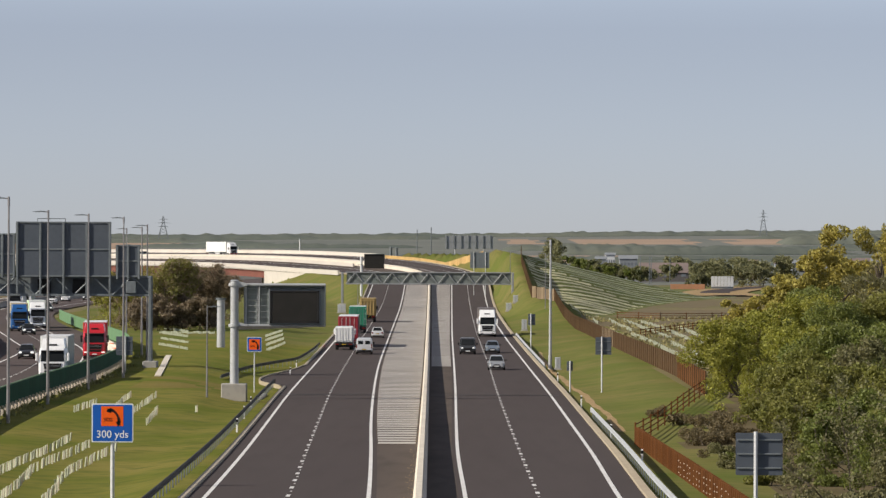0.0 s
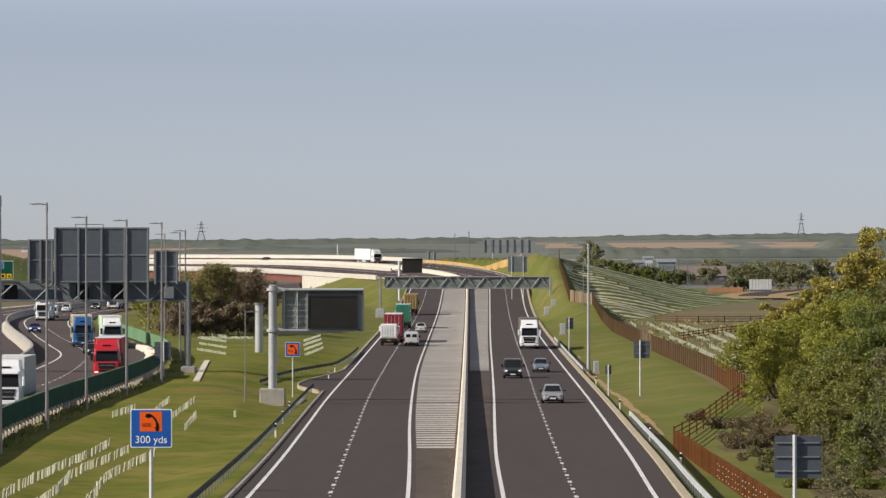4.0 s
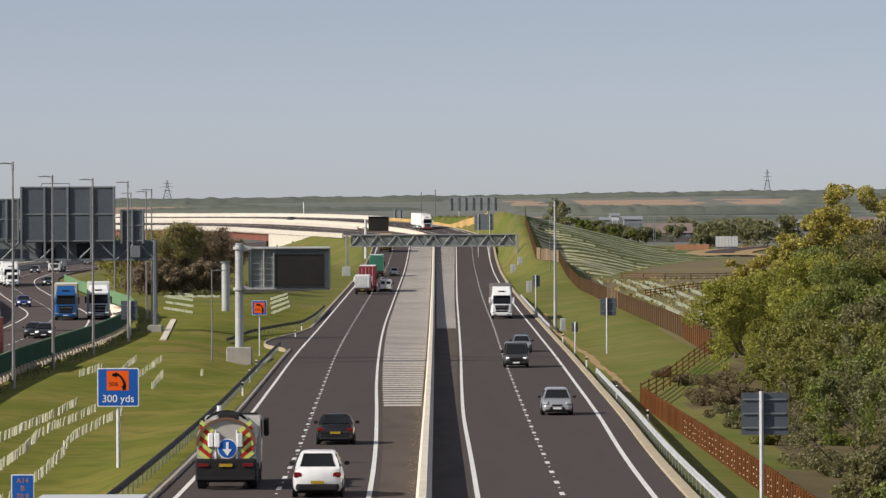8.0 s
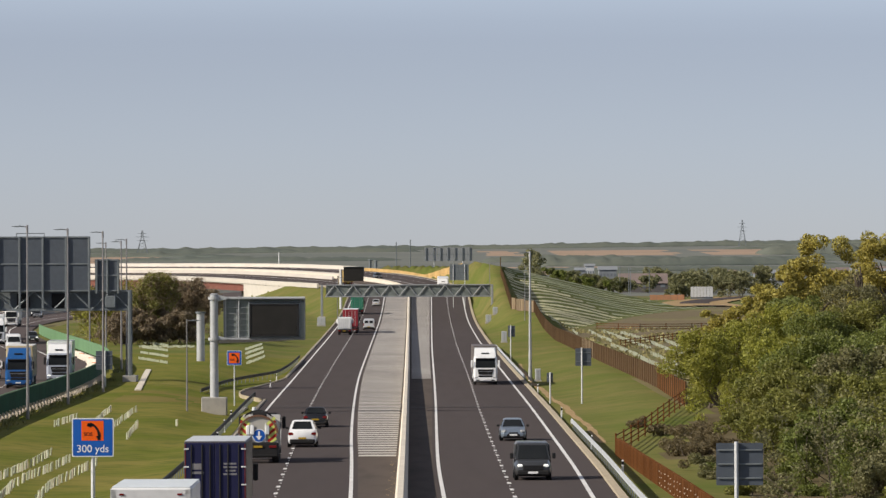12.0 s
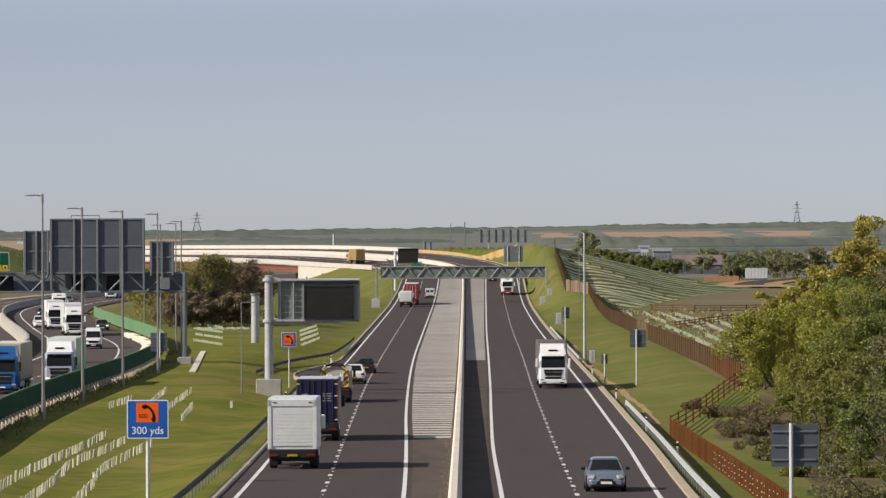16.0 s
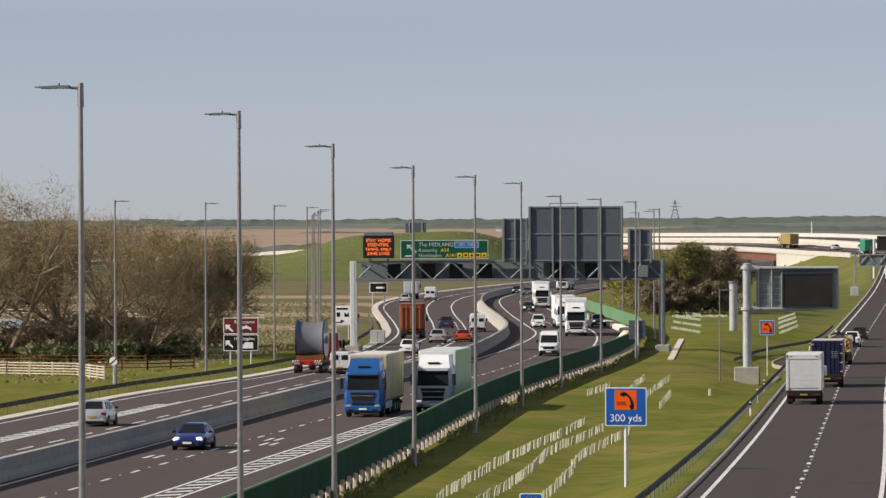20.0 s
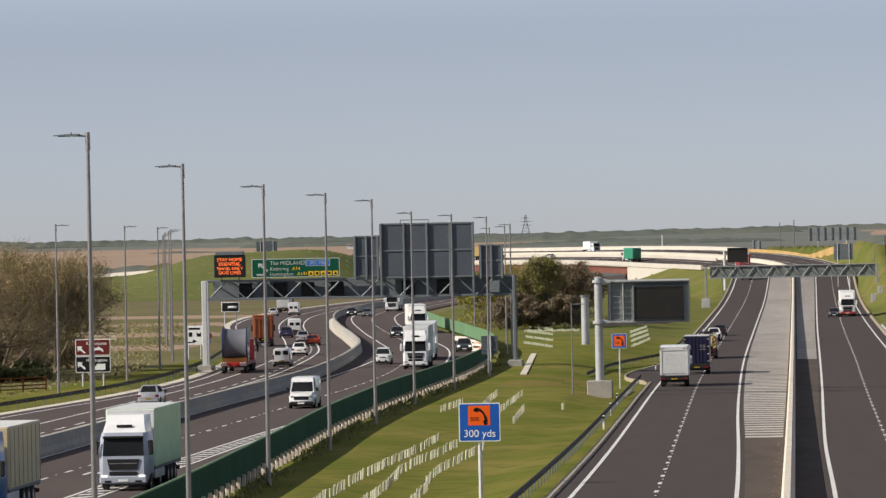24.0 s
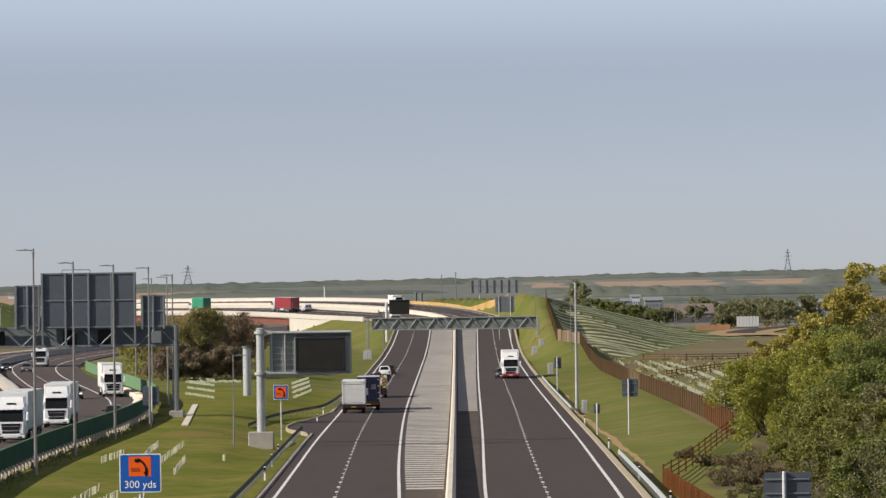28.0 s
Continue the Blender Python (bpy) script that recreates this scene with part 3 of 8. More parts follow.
def dashes(name, road, s0, s1, d, w, mark, module, label="broken white lane line", studs=False):
    g = Geo()
    s = s0
    while s < s1:
        o = d(s) if callable(d) else d
        p = [road_at(road, s + a, o + b, 0.012) for a, b in ((0, -w / 2), (0, w / 2), (mark, w / 2), (mark, -w / 2))]
        g.add(p, [(0, 1, 2, 3)])
        if studs:
            x, y, z = road_at(road, s + (mark + module) / 2, o, 0.02)
            g.box((x, y, z), (0.1, 0.16, 0.03), 0.01)
        s += module
    structure(name, g, ROAD_PAINT, label, "road marking")


line("edge_line", "M", S0, S1, off_ll, 0.2)
line("edge_line", "M", S0, S1, off_lr, 0.2)
line("edge_line", "M", S0, S1, off_rl, 0.2)
line("edge_line", "M", S0, S1, off_rr, 0.22)
dashes("lane_line", "M", S0, S1, off_lm, 0.2, 2.3, 9.0, studs=True)
dashes("lane_line", "M", S0 + 4, S1, off_rm, 0.2, 2.3, 9.0, studs=True)
old_in = hermite([(-320, 0.9), (200, 0.9), (430, 1.0), (497, 2.6), (546, 3.4), (603, 3.2), (740, 3.3), (830, 2.6), (1000, 1.4), (1900, 1.2)])
old_out = hermite([(-320, 9.5), (210, 9.5), (272, 9.5), (303, 9.8), (343, 10.6), (417, 10.6), (504, 10.7), (560, 10.4), (900, 10.4), (1900, 10.4)])
old_edge = hermite([(-320, 11.1), (210, 11.05), (255, 11.0), (303, 10.9), (341, 10.65)])
old_lane = hermite([(-320, 5.0), (250, 5.1), (300, 5.5), (500, 6.4), (900, 6.3), (1900, 6.2)])
line("edge_line", "L", S0, 1500, old_in, 0.2)
line("edge_line", "L", S0, 1500, old_out, 0.2)
line("edge_line", "L", S0, 341, old_edge, 0.2)
line("edge_line", "L", S0, 1500, -4.9, 0.2)
line("edge_line", "L", S0, 1500, old_far, 0.2)
line("edge_line", "L", S0, 330, -9.1, 0.18)
line("edge_line", "L", S0, 1500, -10.0 + 1.2, 0.2)
dashes("lane_line", "L", S0, 1500, old_lane, 0.2, 2.4, 8.0, studs=True)
dashes("lane_line", "L", S0, 620, -5.8, 0.2, 4.5, 9.0)
ladder = Geo()
for i in range(84):
    s = 95 + i * 2.9
    a, b = old_out(s) + 0.25, old_edge(s) - 0.25
    if b - a > 0.25:
        ladder.add([old_at(s + p, q, 0.012) for p, q in ((0, a), (1.1, b), (2.3, b), (1.2, a))], [(0, 1, 2, 3)])
structure("chevron_marking", ladder, ROAD_PAINT, "white slanting hatch bars between two edge lines", "road marking")
ladder = Geo()
for i in range(80):
    s = 150 + i * 2.2
    ladder.add([old_at(s + p, q, 0.012) for p, q in ((0, -10.1), (0, -9.25), (1.2, -9.25), (1.2, -10.1))], [(0, 1, 2, 3)])
structure("ladder_marking", ladder, ROAD_PAINT, "white ladder marking between two lanes", "road marking")
arrows = Geo()
for s, d in ((262, 7.2), (268, 6.6), (253, 6.9), (247, 3.2)):
    for k in (-0.28, 0.28):
        arrows.add([old_at(s + p, d + k + q, 0.013) for p, q in ((0, -0.12), (0, 0.12), (3.2, 0.12), (3.2, -0.12))], [(0, 1, 2, 3)])
structure("road_lettering", arrows, ROAD_PAINT, "worn white lettering bars painted on the asphalt", "road marking")

# ---- kerbs, channels and the middle barriers ----
KERB_SECTION = [(-0.16, -0.3), (-0.16, 0.12), (0.10, 0.12), (0.16, 0.06), (0.16, -0.3)]
refuge_edge = hermite([(430, -13.0), (437, -14.2), (446, -15.6), (456, -16.2), (468, -16.1), (480, -15.4), (492, -14.6), (504, -13.9), (516, -13.45)])
for s0, s1, d, step in ((S0, 430, plus(off_ll, -0.92), 6), (430, 516, refuge_edge, 2.5), (516, 1230, plus(off_ll, -0.92), 6)):
    structure("kerb_away", sweep("M", s0, s1, [(u * (0.6 if d is refuge_edge else 1), v) for u, v in KERB_SECTION], step, d), KERB_BEIGE if d is refuge_edge else DARK_CONCRETE, "beige kerb curving round the refuge area" if d is refuge_edge else "grey concrete kerb along the new road", "kerb")
structure("refuge_area", strip("M", 430, 516, plus(refuge_edge, 0.1), plus(off_ll, -0.7), 0.006, 2.5), ASPHALT, "asphalt emergency refuge beside the carriageway", "refuge area")
structure("kerb_towards", sweep("M", S0, 1230, [(-0.22, -0.3), (-0.22, 0.05), (-0.18, 0.09), (0.2, 0.12), (0.2, -0.3)], 6, plus(off_rr, 1.4)), KERB_BEIGE, "beige concrete drainage kerb along the new road", "kerb")
structure("kerb_old", sweep("L", S0, 1200, [(-0.5, -0.3), (-0.5, 0.1), (0.5, 0.08), (0.5, -0.3)], 6, plus(old_far, -1.4)), CONCRETE, "pale concrete channel beside the old road", "kerb")
structure("barrier_new", sweep("M", S0, S1, [(-0.31, -0.1), (-0.29, 0.28), (-0.17, 0.48), (-0.13, 1.0), (0.13, 1.0), (0.17, 0.48), (0.29, 0.28), (0.31, -0.1)], 6, 0.0), CONCRETE, "pale stepped concrete barrier between the carriageways", "barrier")
structure("barrier_old", sweep("L", S0, 1300, [(-0.33, -0.1), (-0.3, 0.2), (-0.17, 0.5), (-0.14, 1.12), (0.14, 1.12), (0.17, 0.5), (0.3, 0.2), (0.33, -0.1)], 5, 0.0), OLD_CONCRETE, "weathered grey concrete barrier curving with the old road", "barrier")
isle = hermite([(440, -0.4), (520, -0.7), (600, -1.1), (700, -1.1), (800, -0.8), (880, -0.4)])
structure("barrier_apron", strip("L", 440, 880, isle, -0.3, 0.05, 6), CONCRETE, "pale concrete apron beside the curving barrier", "barrier")

# ---- transverse bars across the paved strips by the middle barrier ----
def bars(name, s0, s1, a, b, label):
    top = thing(name, label, "road marking", kind="structure")
    s, i = s0, 0
    while s < s1:
        p, q = a(s) + 0.42, b(s)
        lo, hi = (p, q) if p < q else (q, p)
        w = 2.35
        x0, y0, z0 = main_at(s, lo, 0)
        x1, y1, z1 = main_at(s, hi, 0)
        x2, y2, z2 = main_at(s + w, hi, 0)
        x3, y3, z3 = main_at(s + w, lo, 0)
        g = Geo().add([(x0, y0, z0), (x1, y1, z1), (x2, y2, z2), (x3, y3, z3), (x0, y0, z0 + 0.03), (x1, y1, z1 + 0.03), (x2, y2, z2 + 0.03), (x3, y3, z3 + 0.03)],
                      [(4, 5, 6, 7), (0, 1, 5, 4), (1, 2, 6, 5), (2, 3, 7, 6), (3, 0, 4, 7)])
        part("bar", g, HATCH, top)
        s += 4.75
    return top


bars("paved_bars", 287, 1110, off_lr, lambda s: -0.45, "pale grey transverse bars across the paved strip")
bars("paved_bars", 515, 1110, lambda s: 0.1, lambda s: off_rl(s) - 0.35, "pale grey transverse bars beside the barrier")


def grit():
    """Loose stones swept up along the foot of the middle barrier."""
    r, g = random.Random(31), Geo()
    for _ in range(260):
        s = 150 + 330 * r.random() ** 1.3
        q = r.uniform(0.02, 0.055)
        x, y, z = main_at(s, -0.36 - 0.4 * r.random() ** 2, 0)
        g.box((x, y, z + q * 0.3), (q, q * 2.2, q * 0.7), q * 0.2)
    solo("loose_grit", g, DIRT, "pale loose grit along the foot of the concrete barrier", "grit", kind="stuff")


grit()


# ---- flyover ----
def flyover():
    top = thing("flyover", "white concrete flyover on brown steel girders curving over the old road", "bridge", kind="structure")
    s0, s1 = BRIDGE0, BRIDGE1
    part("approach_slab", sweep("M", 1198, s0 - 2, [(-16.0, -0.05), (-16.0, -0.4), (-12.6, -0.4), (-12.6, -0.05)], 6), BROWN_ASPHALT, top, "paved verge behind the parapet")
    part("deck", sweep("M", s0 - 2, s1 + 2, [(-16.0, -0.05), (-16.0, -0.55), (15.4, -0.55), (15.4, -0.05)], 6), PALE_CONCRETE, top)
    for d in (-15.3, -9.0, -1.8, 4.5, 9.5, 14.6):
        part("girder", sweep("M", s0 - 1, s1 + 1, [(d - 0.3, -0.55), (d - 0.3, -0.95), (d - 0.06, -1.0), (d - 0.06, -2.4), (d - 0.3, -2.5), (d + 0.3, -2.5), (d + 0.06, -2.4), (d + 0.06, -1.0), (d + 0.3, -0.95), (d + 0.3, -0.55)], 8), RUST, top, "brown weathering steel girder")
    for s in (1318, 1392):
        for d in (-12, 0.0, 12):
            x, y, z = main_at(s, d, -2.5)
            part("pier", Geo().tube((x, y, -0.4), (x, y, z), 0.75, 0.75, 14), PALE_CONCRETE, top)
        a, b = main_at(s, -15.5, -2.9), main_at(s, 15.0, -2.9)
        g = Geo()
        ring = lambda p: [(p[0], p[1] - 0.8, p[2]), (p[0], p[1] + 0.8, p[2]), (p[0], p[1] + 0.8, p[2] + 0.7), (p[0], p[1] - 0.8, p[2] + 0.7)]
        part("crosshead", g.loft([ring(a), ring(b)]), PALE_CONCRETE, top)
    for s, e in ((s0, s0 - 62), (s1, s1 + 30)):
        n = 8
        g = Geo()
        rings = []
        for i in range(n + 1):
            q = s + (e - s) * i / n
            lo = -9.5 + 8.0 * (i / n)
            rings.append([main_at(q, -16.0, lo), main_at(q, -15.2, lo), main_at(q, -15.2, -0.04), main_at(q, -16.0, -0.04)])
        part("wing_wall", g.loft(rings), PALE_CONCRETE, top, "pale concrete abutment wing wall")
        a, b = main_at(s, -15.6, -9.5), main_at(s, 15.2, -9.5)
        h = 9.0
        sg = 1 if e > s else -1
        g = Geo().loft([[(p[0], p[1], p[2]), (p[0], p[1] + sg * 1.2, p[2]), (p[0], p[1] + sg * 1.2, p[2] + h), (p[0], p[1], p[2] + h)] for p in (a, b)])
        part("abutment", g, OLD_CONCRETE, top)
    for d, a, b in ((-16.0, 1174, 1640), (15.6, 1268, 1640)):
        part("parapet", sweep("M", a, b, [(d - 0.22, -0.3), (d - 0.22, 0.85), (d + 0.22, 0.85), (d + 0.22, -0.3)], 6), PALE_CONCRETE, top, "white concrete parapet")
    for d in (-2.3, 3.2):
        part("inner_parapet", sweep("M", 1228, 1640, [(d - 0.2, -0.1), (d - 0.2, 0.8), (d + 0.2, 0.8), (d + 0.2, -0.1)], 6), PALE_CONCRETE, top, "white concrete inner parapet")


flyover()



def worn_track():
    """A trodden earth strip along the right verge, laid just over the grass."""
    g, rings = Geo(), []
    for i in range(60):
        y = 318 + i * 4.6
        x = 12.15 + 0.35 * math.sin(y * 0.021) + 0.12 * math.sin(y * 0.11)
        w = 0.2 + 0.12 * abs(math.sin(y * 0.043)) + 0.07 * math.sin(y * 0.37)
        rings.append([(x - w, y, ground(x - w, y) + 0.035), (x + w, y, ground(x + w, y) + 0.035)])
    v = [p for r in rings for p in r]
    g.add(v, [(2 * i, 2 * i + 1, 2 * i + 3, 2 * i + 2) for i in range(59)])
    structure("worn_track", g, DIRT, "trodden reddish earth strip in the grass verge", "track")


worn_track()

# ---- guard rails ----
POST_ME = mesh_of("post", Geo().box((0, 0, 0.28), (0.06, 0.11, 0.72), 0.01), GALV_DARK)


def guard_rail(road, s0, s1, d, label, mat=GALV, side=1, up=0.0):
    top = thing("guard_rail", label, "guard rail", group="roadside guard rails")
    prof = [(0.0, 0.40), (0.06, 0.46), (0.0, 0.53), (0.0, 0.58), (0.06, 0.65), (0.0, 0.72), (-0.03, 0.72), (0.03, 0.65), (-0.03, 0.58), (-0.03, 0.53), (0.03, 0.46), (-0.03, 0.40)]
    part("rail", sweep(road, s0, s1, [(a * side, b + up) for a, b in prof], 6, d), mat, top)
    s = s0 + 0.4
    while s < s1:
        x, y, z = road_at(road, s, (d(s) if callable(d) else d) - 0.08 * side, up)
        piece(POST_ME, "post", top, pose(x, y, z))
        s += 3.2
    o = d(s0) if callable(d) else d
    x, y, z = road_at(road, s1, (d(s1) if callable(d) else d), up)
    part("end_terminal", Geo().box((x, y + 0.2, z + 0.52), (0.16, 0.6, 0.42), 0.05), mat, top)
    return top


guard_rail("M", 110, 432, plus(off_ll, -1.9), "dull grey steel guard rail on the grass verge", RAIL_DARK)
guard_rail("M", 446, 600, hermite([(446, -19.5), (490, -18.1), (508, -16.4), (521, -14.9), (545, -14.2), (573, -13.9), (640, -14.0)]), "dull grey steel guard rail by the refuge area", RAIL_DARK)
guard_rail("M", 110, 344, plus(off_rr, 1.85), "bright galvanised guard rail beside the pale kerb", RAIL, -1)
guard_rail("M", 500, 660, plus(off_rr, 1.5), "galvanised guard rail further along the verge", RAIL, -1)
guard_rail("L", 200, 640, plus(old_far, -3.2), "grey steel guard rail along the old road", RAIL_DARK, -1)

# ---- lamp columns ----
def lamp_column(x, y, h, arm, label, z0=None, POLE=POLE):
    """A tapered column with a flat lantern on an arm (metres along x)."""
    z0 = ground(x, y) - 0.05 if z0 is None else z0
    top = thing("street_lamp", label, "street lamp", group="street lamps", m=pose(x, y, z0))
    r = 0.18 if POLE is RAIL else 0.115 if h > 10 else 0.07
    part("base_compartment", Geo().tube((0, 0, 0), (0, 0, 1.6), r * 1.15, r * 1.1, 10, False), POLE, top, soft=True)
    part("column", Geo().tube((0, 0, 1.6), (0, 0, h), r, r * 0.5, 10, False), POLE, top, soft=True)
    sg = 1 if arm > 0 else -1
    part("bracket_arm", Geo().tube((0, 0, h - 0.02), (arm * 0.75, 0, h + 0.01), 0.045, 0.035, 6), POLE, top)
    part("column_cap", Geo().tube((0, 0, h - 0.5), (0, 0, h + 0.12), r * 0.78, r * 0.66, 8), POLE, top)
    lan = part("lantern", Geo().prism([(arm * 0.6, h - 0.03), (arm * 0.75 + sg * 0.82, h), (arm * 0.75 + sg * 0.8, h + 0.03), (arm * 0.75 + sg * 0.25, h + 0.06), (arm * 0.6, h + 0.06)], "y", -0.15, 0.15), GALV_DARK, top)
    part("lens", Geo().box((arm * 0.75 + sg * 0.45, 0, h - 0.02), (0.4, 0.22, 0.02), 0.006), LAMP_GLASS, lan)
    part("sensor_cap", Geo().tube((arm * 0.75 + sg * 0.2, 0, h + 0.05), (arm * 0.75 + sg * 0.2, 0, h + 0.12), 0.04, 0.03, 6), GALV_DARK, lan)
    return top


for x, y, z in ((-22.6, 120, 15.85), (-24.6, 160, 16.15), (-26.6, 199.5, 15.75), (-27.6, 238, 15.35), (-28.7, 279.6, 15.35), (-29.5, 318.3, 15.35), (-30.2, 358.5, 14.75), (-29.8, 394, 14.75), (-29.4, 431.5, 14.75), (-29.9, 474, 14.25), (-33.4, 520, 14.25), (-37.8, 560, 14.25), (-42.8, 603, 14.25)):
    lamp_column(x, y, z - ground(x, y), -0.5, "tall grey steel lamp column with one flat lantern")
for x, y in ((-65.5, 362), (-64.2, 398.5), (-63.9, 437.2), (-66.3, 477), (-70.4, 517), (-76.5, 560), (-83, 604), (-89.5, 650), (-96, 696)):
    lamp_column(x, y, 14.6, 0.5, "tall grey steel lamp column behind the old road's guard rail")
lamp_column(11.75, 511.8, 14.1, -0.5, "tall pale steel column on the grass verge", POLE=RAIL)
lamp_column(17.5, 800, 9.5, -0.8, "slim steel column on the planted bank")
lamp_column(-19.25, 382.9, 7.4, 0.45, "slim steel camera column on the grass")
lamp_column(-16.4, 905, 8.5, 0.3, "slim white column beside the gantry")
lamp_column(13.5, 940, 6.4, 0.3, "slim column by the equipment cabinets")


# ---- sign boards ----
def post(x, y, z0, z1, r=0.06, mat=GALV, parent=None, name="post"):
    return part(name, Geo().tube((x, y, z0), (x, y, z1), r, r, 8), mat, parent)


def panel(name, x0, x1, z0, z1, y, mat, parent, t=0.05, label="", ch=0.012):
    return part(name, Geo().box(((x0 + x1) / 2, y, (z0 + z1) / 2), (x1 - x0, t, z1 - z0), ch), mat, parent, label)


def rounded(x0, x1, z0, z1, y0, y1, r):
    g = Geo()
    pts = []
    for cx, cz, a in ((x1 - r, z1 - r, 0), (x0 + r, z1 - r, 90), (x0 + r, z0 + r, 180), (x1 - r, z0 + r, 270)):
        for k in range(5):
            q = radians(a + k * 22.5)
            pts.append((cx + r * math.cos(q), cz + r * math.sin(q)))
    return g.prism(pts, "y", y0, y1)


def text_at(name, text, size, mat, parent, x, y, z, align="CENTER"):
    return lettering(name, text, size, mat, parent, Matrix.Translation((x, y, z)) @ FACE, align)


def handset(parent, x, y, z, s):
    """The telephone receiver sign: a bowed grip slanting down to the right, with a cup at each end."""
    at = lambda k: ((1 - k) ** 2 * -0.15 + 2 * k * (1 - k) * 0.30 + k * k * 0.36, (1 - k) ** 2 * 0.38 + 2 * k * (1 - k) * 0.30 + k * k * -0.30)
    g, rings = Geo(), []
    for i in range(11):
        k = i / 10
        u, v = at(k)
        (u0, v0), (u1, v1) = at(max(0, k - 0.05)), at(min(1, k + 0.05))
        q = math.hypot(u1 - u0, v1 - v0)
        nx, nz = -(v1 - v0) / q, (u1 - u0) / q
        w = 0.055 if 2 < i < 8 else 0.075
        rings.append([(x + (u - nx * w) * s, y, z + (v - nz * w) * s), (x + (u + nx * w) * s, y, z + (v + nz * w) * s), (x + (u + nx * w) * s, y + 0.01, z + (v + nz * w) * s), (x + (u - nx * w) * s, y + 0.01, z + (v - nz * w) * s)])
    g.loft(rings)
    for u, v, a in ((-0.15, 0.32, -20), (0.31, -0.32, -65)):
        c, q = math.cos(radians(a)) * s, math.sin(radians(a)) * s
        g.add([(x + u * s + i * c - j * q, y + e, z + v * s + i * q + j * c) for e in (0, 0.01) for i, j in ((-0.12, -0.09), (0.12, -0.09), (0.12, 0.08), (-0.12, 0.08))], [(0, 1, 2, 3), (4, 5, 6, 7), (0, 1, 5, 4), (1, 2, 6, 5), (2, 3, 7, 6), (3, 0, 4, 7)])
    part("receiver_symbol", g, SIGN_BLACK, parent)


def sos_sign(x, y, z0, z1, w, words, label):
    top = thing("emergency_phone_sign", label, "road sign", m=pose(x, y, ground(x, y) - 0.05))
    h = z1 - z0
    base = ground(x, y) - 0.05
    z0, z1 = z0 - base, z1 - base
    post(0, 0.12, 0, z1 - 0.1, 0.1 if words else 0.06, GALV, top)
    plate = part("plate", rounded(-w / 2, w / 2, z0, z1, -0.03, 0.03, 0.07), SIGN_WHITE, top, "white-edged plate")
    e = 0.05 * w / 2
    part("face", rounded(-w / 2 + e, w / 2 - e, z0 + e, z1 - e, -0.038, -0.03, 0.06), SIGN_BLUE, plate, "blue face")
    if words:
        a, b = -0.27 * w, 0.26 * w
        o0, o1 = z0 + 0.42 * h, z0 + 0.93 * h
    else:
        a, b, o0, o1 = -0.36 * w, 0.36 * w, z0 + 0.14 * h, z0 + 0.86 * h
    part("orange_square", Geo().box(((a + b) / 2, -0.042, (o0 + o1) / 2), (b - a, 0.008, o1 - o0)), SIGN_ORANGE, plate, "orange square")
    handset(plate, (a + b) / 2 + 0.0 * w, -0.054, (o0 + o1) / 2 - 0.02 * h, (o1 - o0) * 1.0)
    text_at("sos_letters", "SOS", (o1 - o0) * 0.26, SIGN_BLACK, plate, a + (b - a) * 0.30, -0.052, o0 + (o1 - o0) * 0.24)
    if words:
        text_at("distance_letters", words, h * 0.27, SIGN_WHITE, plate, 0, -0.044, z0 + 0.12 * h)
    part("rail", Geo().box((0, 0.05, z0 + 0.25 * h), (w * 0.9, 0.04, 0.06), 0.01), GALV, top)
    part("rail", Geo().box((0, 0.05, z0 + 0.75 * h), (w * 0.9, 0.04, 0.06), 0.01), GALV, top)


sos_sign(-15.6, 221.6, 2.78, 4.61, 1.97, "300 yds", "blue emergency telephone distance sign on a thick grey post")
sos_sign(-16.85, 419.5, 2.7, 4.0, 1.32, "", "small blue and orange emergency telephone sign on one post")

lift = 0.59 - ground(-16.31, 179.5)
marker = thing("location_marker_sign", "small blue location marker sign with orange characters", "road sign", m=pose(-16.31, 179.5, ground(-16.31, 179.5)))
post(0, 0.08, -0.1, 1.3 + lift, 0.05, GALV, marker)
mp = part("plate", rounded(-0.44, 0.44, 0.23 + lift, 1.36 + lift, -0.02, 0.02, 0.05), SIGN_WHITE, marker)
part("face", rounded(-0.4, 0.4, 0.27 + lift, 1.32 + lift, -0.03, -0.02, 0.04), SIGN_BLUE, mp)
for txt, zz in (("A14", 1.03), ("B", 0.73), ("70.8", 0.42)):
    text_at("characters", txt, 0.29, SIGN_TAN, mp, 0, -0.034, zz + lift)


def back_sign(x, y, z0, z1, x0, x1, label, ribs=2, posts=1, mat=SIGN_BACK):
    """A sign seen from behind: dark sheet, rails, post."""
    top = thing("road_sign_back", label, "road sign", m=pose(x, y, 0))
    g = ground(x, y) - 0.1
    sheet = part("sheet", rounded(x0 - x, x1 - x, z0, z1, 0.0, 0.04, 0.05), mat, top)
    for i in range(ribs):
        zz = z0 + (i + 0.5) * (z1 - z0) / ribs
        part("rail", Geo().box(((x0 + x1) / 2 - x, -0.03, zz), (x1 - x0 - 0.1, 0.05, 0.07), 0.012), GALV_DARK, sheet)
    for i in range(posts):
        px = 0.0 if posts == 1 else (x0 - x) + (x1 - x0) * (0.2 + 0.6 * i / (posts - 1))
        post(px, -0.11, g, z1 + 0.05, 0.075, GALV, top)
    return top


